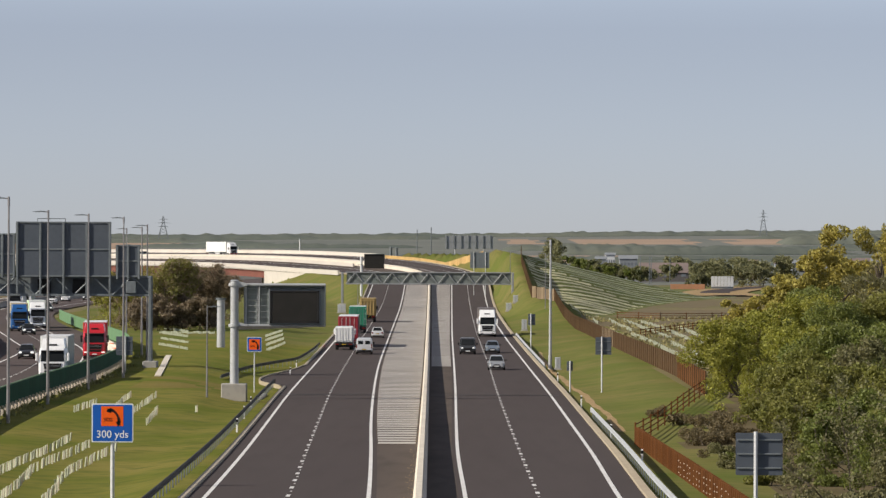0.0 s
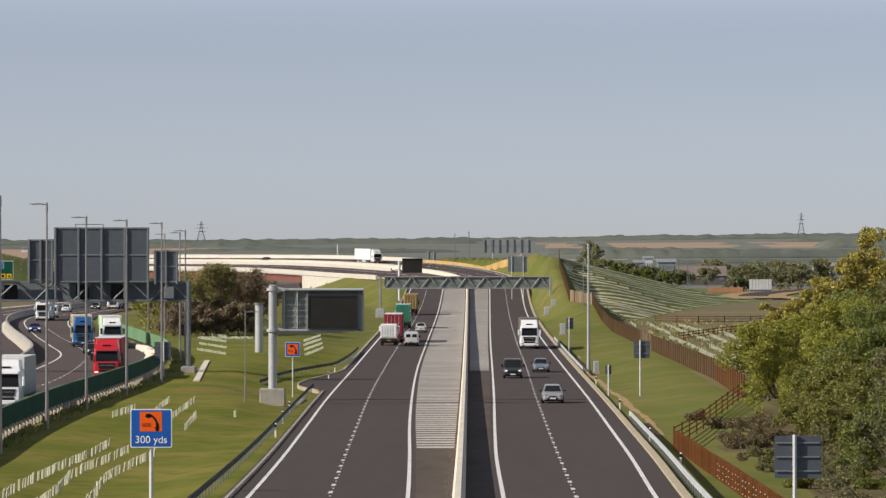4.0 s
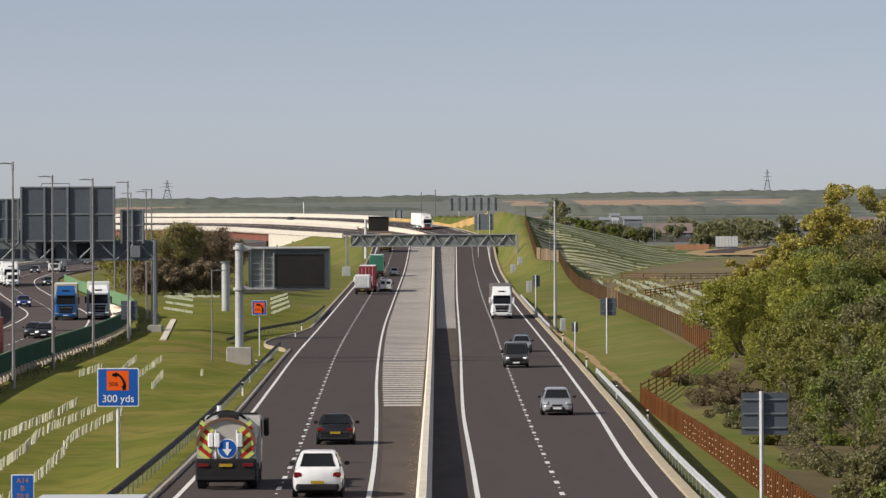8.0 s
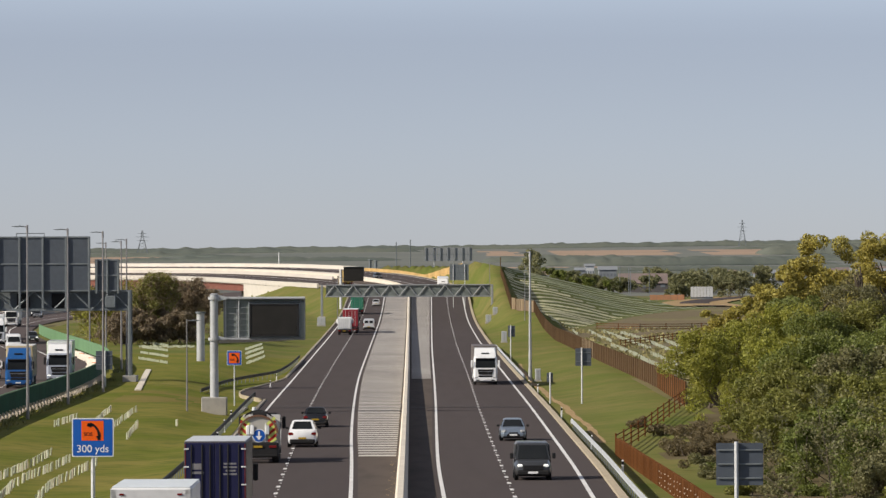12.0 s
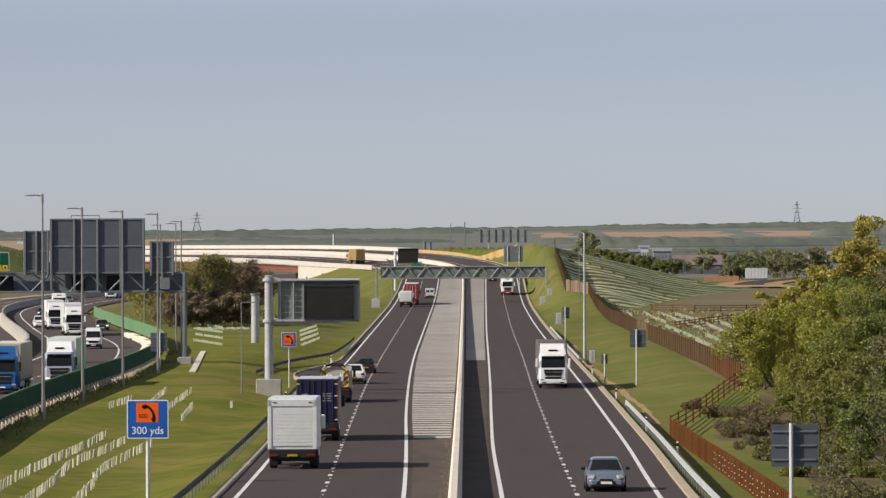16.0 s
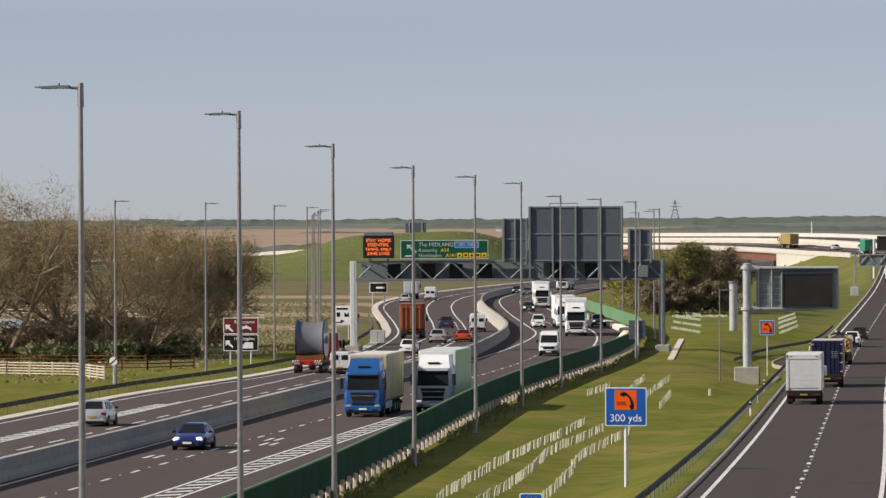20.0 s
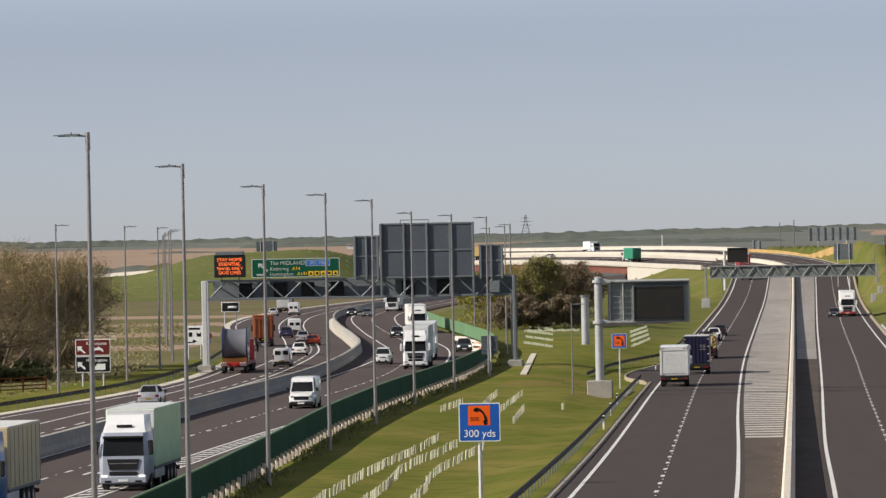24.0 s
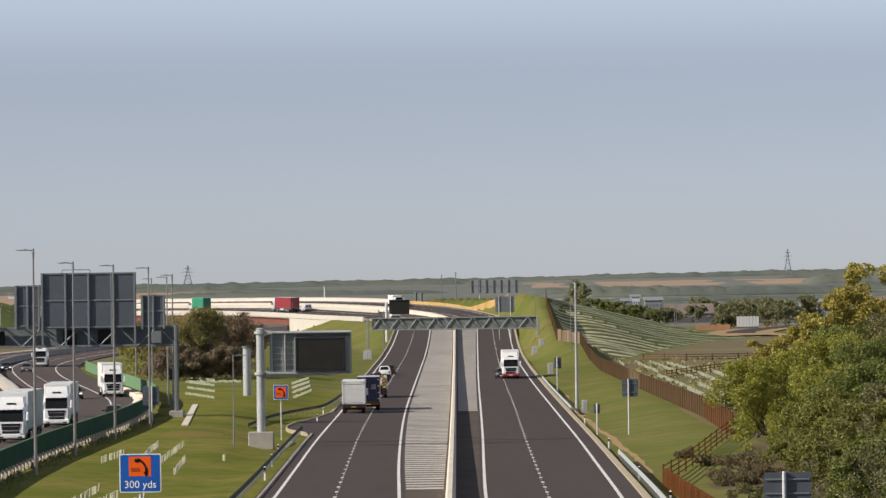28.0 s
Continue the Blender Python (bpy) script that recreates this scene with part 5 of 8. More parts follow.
board_fence([main_at(q, 17.6 + max(0, 1230 - q) * 0.06)[:2] for q in (1272, 1255, 1235, 1215, 1195, 1175)], BOARD_PALE, 1.9, "sunlit pale new timber fence on the hilltop")


def rail_fence(points, h, rails, mat, label, step=2.6, r=0.055):
    top = thing("rail_fence", label, "fence", group="timber fences")
    for (x0, y0), (x1, y1) in zip(points, points[1:]):
        n = max(1, int(math.hypot(x1 - x0, y1 - y0) / step))
        pts = [(x0 + (x1 - x0) * i / n, y0 + (y1 - y0) * i / n) for i in range(n + 1)]
        for x, y in pts:
            part("post", Geo().box((x, y, ground(x, y) + h / 2 - 0.1), (r * 2.4, r * 2.4, h + 0.3), 0.02), mat, top)
        for (a, b), (c, d) in zip(pts, pts[1:]):
            za, zb = ground(a, b), ground(c, d)
            for k in range(rails):
                q = h * (k + 0.7) / rails
                part("rail", Geo().tube((a, b, za + q), (c, d, zb + q), r, r, 5), mat, top)


rail_fence([(12.1, 294), (21.4, 383)], 1.35, 4, TIMBER, "brown post and rail fence climbing to the field", 7.5, 0.042)
rail_fence([(-88, 398), (-80.5, 393), (-74, 390), (-69.7, 380)], 1.15, 5, TIMBER_WHITE, "pale weathered post and rail fence in the meadow", 2.2)
rail_fence([(-88, 412), (-78, 409), (-70.8, 407), (-67.5, 412)], 1.3, 4, TIMBER, "brown timber post and rail fence before the trees", 2.4)
rail_fence([(30, 806), (37, 797), (46, 800), (57, 822)], 1.2, 3, TIMBER, "brown post and rail fence in the rough field", 4)
rail_fence([(27, 640), (38, 700), (52, 735)], 1.1, 3, TIMBER, "brown field fence beyond the boarded fence", 5)
rail_fence([(-95, 640), (-125, 660), (-160, 690)], 1.2, 3, TIMBER_WHITE, "pale post and rail fence in the far meadow", 6)


# ---- tree guards and marker posts ----
GUARD_ME = mesh_of("tube", Geo().tube((0, 0, -0.05), (0, 0, 0.5), 0.042, 0.036, 6), GUARD)
STAKE_ME = mesh_of("stake", Geo().box((0.075, 0, 0.24), (0.03, 0.03, 0.6), 0.006), TIMBER_WHITE)
guards = 0


def tree_guard(x, y, tilt):
    z = ground(x, y)
    top = thing("tree_guard", "pale plastic tree guard tube on a stake in the grass", "tree guard", group="tree guards in rows", m=pose(x, y, z, tilt, tilt * 0.6, tilt * 9))
    piece(GUARD_ME, "tube", top)
    piece(STAKE_ME, "stake", top)


rnd = random.Random(4)
def guard_row(points, n):
    """A hand-planted row: guards lean a little and stand unevenly along a wavering line."""
    path = hermite([(b, a) for a, b in points])
    y0, y1 = points[0][1], points[-1][1]
    for i in range(n):
        y = y0 + (y1 - y0) * (i + rnd.uniform(-0.35, 0.35)) / (n - 1)
        if rnd.random() < 0.95:
            tree_guard(path(y) + rnd.uniform(-0.08, 0.08), y, rnd.uniform(-6, 6))


guard_row([(-23.59, 180), (-23.29, 210.8), (-23.55, 227.0), (-23.83, 244.1), (-23.79, 260.0), (-23.66, 281.1), (-23.69, 298.9)], 86)
guard_row([(-21.58, 190), (-21.64, 208.5), (-21.49, 222.9), (-21.71, 237.2), (-22.46, 261.2), (-22.09, 278.6), (-21.96, 290.3)], 74)
guard_row([(-19.42, 192), (-19.26, 207.5), (-19.14, 220.8), (-19.46, 232.7), (-20.35, 254.5), (-20.18, 271.1), (-19.9, 286.0)], 68)
guard_row([(-27.0, 343), (-26.6, 359)], 13)
guard_row([(-24.3, 340), (-25.2, 378)], 20)
guard_row([(-22.8, 340), (-23.1, 378)], 18)
guard_row([(-20.6, 326), (-21.2, 348)], 12)
guard_row([(-18.6, 352), (-18.5, 354)], 2)


def guard_field(name, spots, label, h=0.6, r=0.12, mat=None):
    g = Geo()
    for x, y in spots:
        z = ground(x, y)
        g.tube((x, y, z - 0.1), (x + rnd.uniform(-0.05, 0.05), y, z + h * rnd.uniform(0.8, 1.1)), r, r * 0.9, 4, True)
    return solo(name, g, mat or GUARD, label, "tree guards", kind="stuff")


spots = []
for i in range(4):                              # short slanting rows on the grass towards the flyover
    for k in range(44):
        q = k / 44
        spots.append((-41.0 + 2.05 * i + 5.0 * q + rnd.uniform(-0.1, 0.1), 690 - 38 * i - 26 * q + rnd.uniform(-0.4, 0.4)))
for i in range(4):
    for k in range(40):
        q = k / 40
        spots.append((-24.2 + 0.9 * i + 0.7 * q + rnd.uniform(-0.08, 0.08), 640 - 22 * i + 46 * q + rnd.uniform(-0.4, 0.4)))
for k in range(70):
    spots.append((-39.5 + 0.11 * k, 655 + 3 * math.sin(k * 0.45)))
guard_field("tree_guard_rows", spots, "many pale tree guards in slanting rows on the far grass", 0.3, 0.1)
near, low = Geo(), Geo()
for j in range(27):                             # rows along the planted hillside
    y0 = 795 + j * 14.5
    run, front = [], True
    for i in range(80):
        x = 17.2 + i * 0.8
        y = y0 + 3.1 * (x - 22) + 6 * math.sin(i * 0.07 + j * 0.5) + 2.5 * math.sin(i * 0.31 + j)
        keep = hill_foot(x) + 2 < y < 1195 and x > (21.6 if y < 838 else 17.2 + max(0, y - 1000) * 0.016) and rnd.random() > 0.012
        # rows this side of a slanting line are wide and pale, the rest narrow and dim
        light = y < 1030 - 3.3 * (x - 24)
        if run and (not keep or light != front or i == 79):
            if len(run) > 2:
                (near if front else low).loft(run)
            run = []
        front = light
        if keep:
            wide = (2.9 if light else 1.8) * (1 + 0.25 * math.sin(i * 0.9 + j * 2)) * rnd.uniform(0.75, 1.25)
            lift = rnd.uniform(0.05, 0.11)
            run.append([(x, y + w, ground(x, y + w) + up) for w, up in ((-wide - 0.3, -0.05), (-wide, lift), (0.0, lift * 1.3), (wide, lift), (wide + 0.3, -0.05))])
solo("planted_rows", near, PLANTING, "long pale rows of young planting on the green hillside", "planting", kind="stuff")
solo("planted_rows", low, PLANTING_DIM, "narrower, dimmer grey-green planting rows across the hillside", "planting", kind="stuff")
spots = []
fence_x = hermite([(384, 21.6), (440, 22.1), (559, 20.9), (665, 20.2), (760, 19.0), (900, 19.5)])
for j in range(7):                              # rows behind the boarded fence
    for k in range(150):
        y = 392 + k * 2.6 + rnd.uniform(-0.5, 0.5)
        if math.sin(y * 0.021 + j * 1.3) > -0.55:
            spots.append((fence_x(y) + 1.1 + j * (1.5 + y * 0.0012) + 0.4 * math.sin(y * 0.03 + j), y))
guard_field("field_guards", spots, "pale tree guards in rows behind the boarded fence", 0.5, 0.1)
spots = [(-185 + 72 * rnd.random(), 1175 + 9 * int(10 * rnd.random()) + rnd.uniform(-0.6, 0.6)) for _ in range(420)]
guard_field("mound_guards", spots, "small pale tree guards on the green mound", 0.3, 0.07, PLANTING_DIM)
spots = []
for j in range(12):
    for i in range(40):
        x, y, _ = main_at(1470 + i * 4 + rnd.uniform(-1, 1), -22 - j * 1.6, 0)
        spots.append((x, y))
guard_field("embankment_guards", spots, "small pale tree guards on the far green embankment", 0.7, 0.14)

for x, y in ((-13.8, 315), (-14.6, 345), (-15.2, 372), (11.0, 305), (11.2, 378), (11.0, 258), (11.3, 460), (-15.6, 480), (-15.9, 510)):
    z = ground(x, y)
    mk = thing("marker_post", "short white marker post with a dark band", "marker post", group="marker posts", m=pose(x, y, z))
    part("shaft", Geo().box((0, 0, 0.45), (0.12, 0.08, 1.0), 0.02), SIGN_WHITE, mk)
    part("band", Geo().box((0, -0.043, 0.78), (0.125, 0.01, 0.18)), SIGN_BLACK, mk)

structure("drain_slab", Geo().loft([[(x + u, y, ground(x, y) + v) for u, v in ((-0.3, -0.1), (0.3, -0.1), (0.3, 0.1), (-0.3, 0.1))] for x, y in [(-26.5 - 3.9 * k / 14, 436 + 84 * k / 14) for k in range(15)]]), CONCRETE, "long pale concrete drain cover in the grass", "drain cover")
structure("concrete_slab", Geo().box((-15.6, 404, ground(-15.6, 404) + 0.05), (0.5, 14, 0.2), 0.04), CONCRETE, "pale concrete strip beside the refuge area", "slab")

# ---- trees ----
def leaf_cloud(rng, centres, radii, n, size, flat=0.75):
    """n loose leaf sprays scattered in and on a set of clumps."""
    centres, radii = np.array(centres), np.array(radii)
    share = radii ** 2 / np.sum(radii ** 2)
    which = rng.choice(len(centres), n, p=share)
    d = rng.normal(size=(n, 3))
    d /= np.linalg.norm(d, axis=1)[:, None]
    r = radii[which] * (0.45 + 0.6 * rng.random(n) ** 0.6)
    p = centres[which] + d * r[:, None] * np.array([1, 1, flat])
    u = rng.normal(size=(n, 3))
    u /= np.linalg.norm(u, axis=1)[:, None]
    w = np.cross(u, d + 0.6 * rng.normal(size=(n, 3)))
    w /= np.linalg.norm(w, axis=1)[:, None] + 1e-9
    s = size * (0.5 + rng.random(n))
    a, b = u * s[:, None], w * (s * 0.55)[:, None]
    return np.stack([p - a, p + b, p + a, p - b], axis=1)


def limbs(g, rng, p, d, length, r, depth, tips, spread=0.75):
    """Tapered limbs that fork until they are thin."""
    q = p + d * length
    g.tube(p, q, r, r * 0.62, 6 if r > 0.08 else 4, False)
    if depth == 0:
        tips.append(q)
        return
    for _ in range(3 if depth > 1 else 2):
        e = d + Vector(rng.normal(size=3)) * spread * 0.55
        e.z += 0.12
        limbs(g, rng, q, e.normalized(), length * rng.uniform(0.58, 0.8), r * 0.58, depth - 1, tips, spread)
    tips.append(p + d * length * 0.6)


def tree(x, y, h, r, leaf, label, seed, n=5200, size=0.2, bare=0.0, name="tree", z=None, trunk=0.28, low=0.14, twig=None):
    """A forked trunk and a crown of sprays; bare: the share of naked twigs."""
    rng = np.random.default_rng(seed)
    z = ground(x, y) - 0.1 if z is None else z
    top = thing(name, label, "tree", group="trees and bushes", m=pose(x, y, z))
    g, tips = Geo(), []
    trunks = 1 if h > 9 and not bare else 3
    for k in range(trunks):
        d = Vector((rng.normal() * 0.16 * trunks, rng.normal() * 0.16 * trunks, 1)).normalized()
        limbs(g, rng, Vector((rng.normal() * 0.3 * (trunks - 1), rng.normal() * 0.3 * (trunks - 1), 0)), d, h * 0.3, trunk * (h / 10) * (1 if trunks == 1 else 0.7), 4 if bare else 3, tips, 0.85)
    part("trunk", g, BARK_PALE if bare else BARK, top, "forked trunk and limbs")
    tips = [t for t in tips if t.z > h * (0.05 if bare else 0.16)]
    lim = max(t.z for t in tips)
    tips = [Vector((t.x * r / max(1.5, h * 0.42), t.y * r / max(1.5, h * 0.42), h * 0.16 + (t.z - h * 0.16) * (h * 0.9 - h * 0.16) / max(1.0, lim - h * 0.16))) for t in tips]
    # fill the crown down to its skirts
    for _ in range(60 if bare else 40 if low < 0.1 else 24):
        a, q = rng.uniform(0, 6.28), rng.uniform(0.3, 1.0) ** 0.5
        zz = rng.uniform(low, 0.9)
        rr = r * (1.0 - 0.6 * max(0, zz - 0.4) / 0.5) * q
        tips.append(Vector((math.cos(a) * rr, math.sin(a) * rr, h * zz)))
    cr = [r * rng.uniform(0.10, 0.25) if not bare else r * rng.uniform(0.14, 0.26) for _ in tips]
    if n:
        part("crown", Geo().quads(leaf_cloud(rng, [tuple(t) for t in tips], cr, n, size)), leaf, top, "uneven crown of small leaves")
    if bare:
        m = int(5200 * bare)
        base = np.array([tuple(tips[i]) for i in rng.integers(0, len(tips), m)])
        d = rng.normal(size=(m, 3)) + np.array([0, 0, 0.7])
        d /= np.linalg.norm(d, axis=1)[:, None]
        base = base + rng.normal(size=(m, 3)) * r * 0.13
        ln = rng.uniform(0.3, 1.0, m)[:, None]
        sd = np.cross(d, rng.normal(size=(m, 3)))
        sd = sd / np.linalg.norm(sd, axis=1)[:, None] * 0.014
        e = base + d * ln
        part("twig_mass", Geo().quads(np.stack([base - sd, base + sd, e + sd * 0.3, e - sd * 0.3], axis=1)), twig or TWIG, top, "fine brown leafless twigs")
    return top


GREEN_L = "broad spring-green tree with dense small leaves behind the fence"
YELLOW_L = "tall tree with golden yellow blossom and young leaves"
for i, (x, y, h, r, leaf) in enumerate(((22.6, 352, 7.6, 3.6, LEAF), (26.4, 362, 9.0, 4.0, LEAF), (23.2, 326, 7.2, 3.4, LEAF), (27.0, 334, 9.0, 4.0, LEAF), (22.4, 300, 6.2, 3.0, LEAF), (26.0, 304, 8.0, 3.8, LEAF),
                                        (22.4, 276, 5.6, 2.8, LEAF), (25.8, 280, 7.2, 3.4, LEAF), (21.6, 252, 4.8, 2.5, LEAF), (24.6, 256, 6.2, 3.0, LEAF), (20.8, 230, 4.2, 2.2, LEAF), (23.6, 234, 5.6, 2.8, LEAF),
                                        (20.4, 210, 3.8, 2.0, LEAF), (22.8, 212, 4.8, 2.4, LEAF), (30.6, 344, 9.6, 4.2, LEAF), (29.8, 312, 8.8, 4.0, LEAF), (29.0, 284, 8.0, 3.6, LEAF), (33.6, 376, 10.6, 4.4, LEAF),
                                        (29.6, 384, 9.4, 3.8, LEAF_OLIVE), (25.4, 386, 7.6, 2.8, LEAF_OLIVE), (22.8, 378, 6.0, 2.2, LEAF), (18.6, 190, 3.0, 1.8, LEAF), (20.6, 192, 4.0, 2.2, LEAF), (17.0, 205, 3.2, 1.8, LEAF), (17.6, 222, 3.6, 1.9, LEAF), (18.4, 240, 3.8, 2.0, LEAF), (19.4, 262, 4.2, 2.1, LEAF), (16.0, 186, 2.5, 1.5, LEAF), (15.0, 172, 2.0, 1.3, LEAF), (20.2, 284, 4.4, 2.1, LEAF), (17.6, 174, 2.8, 1.7, LEAF))):
    if (x, y) in ((17.0, 205), (17.6, 222)):
        continue
    tone = LEAF_LIME if y > 320 and x < 26.5 else (LEAF_FRESH, leaf, LEAF_GREY, LEAF_FRESH, LEAF)[i % 5]
    tree(x + 0.9, y, h, r, tone, GREEN_L, 10 + i, 22000 if r > 2.3 else 12000, 0.09 if r > 2.3 else 0.075, low=0.03)
birch = tree(18.7, 212, 7.0, 2.3, LEAF_GREY, "slender birch with a pale bare trunk and thin young leaves", 151, 4200, 0.07, trunk=0.12, low=0.3)
for i, (x, y, h, r) in enumerate(((35.2, 425, 13.2, 3.4), (38.6, 440, 15.6, 3.8), (42.6, 430, 15.6, 4.2), (31.0, 416, 10.2, 3.0), (27.4, 420, 8.4, 2.6), (34.2, 455, 10.4, 3.2), (47, 445, 16.4, 4.4))):
    tree(x, y, h, r, LEAF_YELLOW, YELLOW_L, 40 + i, 14000, 0.13, low=0.05)
for i, (x, y, h, r) in enumerate(((58, 700, 8.5, 5), (64, 730, 9.6, 5.5), (70, 700, 9.5, 5.5), (54, 650, 6.8, 4), (88, 1600, 7.6, 5), (95, 1640, 8.6, 6), (103, 1660, 8.4, 6), (80, 1680, 6.6, 4.4), (35, 1500, 16.5, 6.2), (76, 860, 9.5, 6), (84, 900, 10, 6), (60, 760, 8, 4.5), (92, 980, 8, 6), (84, 1480, 8.5, 4.5), (90, 1500, 9, 5), (96, 1470, 7.5, 4.5), (78, 1440, 5, 3.5), (103, 1520, 9, 5.5), (112, 1540, 9.5, 6), (70, 1660, 6, 4), (62, 1700, 7, 4.5), (98, 1720, 9, 6), (110, 1760, 9, 6), (122, 1700, 10, 7), (56, 1760, 8, 4.5), (88, 1800, 9, 6))):
    tree(x, y, h, r, LEAF_MID_HAZED if y > 950 else (LEAF_OLIVE, LEAF_OLIVE, LEAF_YELLOW)[i % 3], "rounded olive-green tree in the fields beyond the trees", 400 + i, 2600, 0.38)
for i, (x, y, h, r) in enumerate(((-76.2, 474, 12.8, 3.0), (-78.8, 455, 13.6, 4.0), (-82, 448, 14.4, 5.0), (-86, 460, 14.4, 5.2), (-90.5, 438, 18.4, 5.6), (-96, 448, 17.4, 5.4), (-78.5, 492, 13.4, 4.6), (-103, 455, 17, 6), (-84, 486, 14, 5), (-93, 480, 15, 5.4), (-79.5, 475, 14.0, 4.6), (-109, 470, 16, 6))):
    thin = x > -80
    tree(x, y, h, r, LEAF if thin or i == 4 else LEAF_OLIVE, "tall spring tree with brown bare twigs and first buds", 80 + i, 4200 if thin else 4800, 0.1, 1.5 if thin else 2.3, low=0.22, trunk=0.24)
for i, (x, y, h, r) in enumerate(((-35.5, 690, 9.6, 3.6), (-39.5, 682, 10.4, 3.8), (-43.5, 694, 9.6, 3.8), (-47.5, 700, 8.8, 3.6), (-33.5, 716, 8.4, 3.2), (-51, 722, 8.6, 3.8), (-37.5, 720, 9.6, 3.8), (-45.5, 716, 9.2, 3.6))):
    tree(x, y, h + (0.8 if i < 3 else 0), r * 0.9, (UNDERWOOD, LEAF, LEAF_LIME, LEAF_LIME, UNDERWOOD, LEAF_LIME, LEAF_FRESH, LEAF_YELLOW)[i], "bare brown thicket with yellowish-green young tops", 100 + i, 9000, 0.15, 1.1, "thicket", low=0.02, trunk=0.15, twig=TWIG_DARK)


def bush(x, y, h, r, leaf, label, seed, n=900, size=0.16):
    rng = np.random.default_rng(seed)
    top = thing("bush", label, "bush", group="trees and bushes", m=pose(x, y, ground(x, y) - 0.05))
    g, tips = Geo(), []
    for k in range(4):
        limbs(g, rng, Vector((rng.normal() * 0.2, rng.normal() * 0.2, 0)), Vector((rng.normal() * 0.5, rng.normal() * 0.5, 1)).normalized(), h * 0.35, 0.04, 1, tips, 0.9)
    part("stem", g, BARK, top)
    cs = [(rng.normal() * r * 0.5, rng.normal() * r * 0.5, h * rng.uniform(0.2, 0.8)) for _ in range(9)]
    part("foliage", Geo().quads(leaf_cloud(rng, cs, [r * 0.42] * 9, n, size)), leaf, top)


rs = random.Random(8)
for i in range(40):
    y = rs.uniform(180, 345)
    bush(rs.uniform(15.6, 20.0), y, rs.uniform(0.4, 1.1), rs.uniform(0.6, 1.2), LEAF_BROWN if y > 265 else rs.choice((LEAF_FRESH, LEAF_GREY, LEAF_GREY, LEAF)), "low scrubby bush behind the slatted fence", 200 + i, 2200, 0.06)
for i in range(14):
    bush(rs.uniform(-108, -72), rs.uniform(425, 452), rs.uniform(1.2, 2.4), rs.uniform(1.4, 2.4), LEAF_DARK, "dark evergreen bush at the foot of the trees", 240 + i, 900, 0.2)
for i in range(18):
    bush(-98 + i * 1.2 + rs.uniform(-0.8, 0.8), rs.uniform(446, 492), rs.uniform(2.4, 4.8), rs.uniform(2.0, 3.0), UNDERWOOD, "dark brown underwood between the tall trees", 520 + i, 1700, 0.17)
for i in range(16):
    bush(-44 + i * 0.68 + rs.uniform(-0.5, 0.5), rs.uniform(672, 684), rs.uniform(3.2, 6.6), rs.uniform(1.5, 2.3), UNDERWOOD, "brown leafless scrub at the foot of the thicket", 560 + i, 2200, 0.16)
for i in range(14):
    x = 33 + i * 1.45
    bush(x, 1290 - i * 3, max(2.5, 11.2 - i * 0.33 - ground(x, 1290 - i * 3)), rs.uniform(1.4, 2.2), rs.choice((LEAF_FRESH, LEAF_MID_HAZED, LEAF_DARK)), "dark hedge bush behind the planted hillside", 290 + i, 1500, 0.3)



def meadow_scrub():
    """Dry reeds and low scrub in the rough meadow beyond the old road."""
    rng = np.random.default_rng(12)
    n = 14000
    x = -67.5 - 60 * rng.random(n) ** 1.2
    y = 372 + 420 * rng.random(n)
    x = x - np.maximum(0, y - 470) * 0.11
    p = np.array([(a, b, ground(a, b)) for a, b in zip(x.tolist(), y.tolist())])
    h = rng.uniform(0.08, 0.4, n) * (0.5 + 0.5 * np.sin(x * 0.21) * np.sin(y * 0.05))
    a = rng.uniform(0, np.pi, n)
    w = rng.uniform(0.06, 0.22, n)
    dx = np.stack([np.cos(a) * w, np.sin(a) * w, np.zeros(n)], 1)
    lean = np.stack([rng.normal(size=n) * 0.12, rng.normal(size=n) * 0.12, np.maximum(h, 0.08)], 1)
    solo("meadow_scrub", Geo().quads(np.stack([p - dx, p + dx, p + dx * 0.6 + lean, p - dx * 0.6 + lean], 1)), LEAF_REED, "dry reeds and low scrub in the rough meadow", "scrub", kind="stuff")


LEAF_REED = leafy("dry_reeds", (0.34, 0.29, 0.13), (0.24, 0.23, 0.08), (0.2, 0.16, 0.08))
meadow_scrub()


def canopy(g, y, x0, x1, h, thin):
    """One long wood or hedge seen from afar: a lumpy roof of crowns that sinks into the ground at its gaps."""
    step = y / 1500
    rings = []
    for i in range(int((x1 - x0) / step) + 1):
        x = x0 + i * step
        n = noise.noise((x * 0.0045, y * 0.37, 4.0))
        k = smooth(thin, thin + 0.12, n) * smooth(0, 14, x - x0) * smooth(0, 14, x1 - x)
        tall = h * (0.42 + 0.5 * min(1.0, max(0.0, n - thin) * 1.6)) * (0.68 + 0.30 * noise.noise((x * 0.018, y, 1.0)) + 0.34 * noise.noise((x * 0.09, y, 3.0)) + 0.12 * noise.noise((x * 0.45, y, 6.0)))
        yc = y + 40 * noise.noise((x * 0.006, y, 9.0))
        ring = []
        for w, up in ((-1.0, -0.15), (-0.93, 0.3), (-0.75, 0.62), (-0.5, 0.83), (-0.2, 0.97), (0.15, 1.0), (0.6, 0.7), (1.0, -0.15)):
            yy = yc + w * h * 4.5
            crown = 1 + 0.14 * noise.noise((x * 0.13, yy * 0.07, 2.0)) + 0.14 * noise.noise((x * 0.4, yy * 0.2, 8.0))
            ring.append((x, yy, ground(x, yy) - 1.5 + (1.5 + tall * up * crown) * k))
        rings.append(ring)
    g.loft(rings)


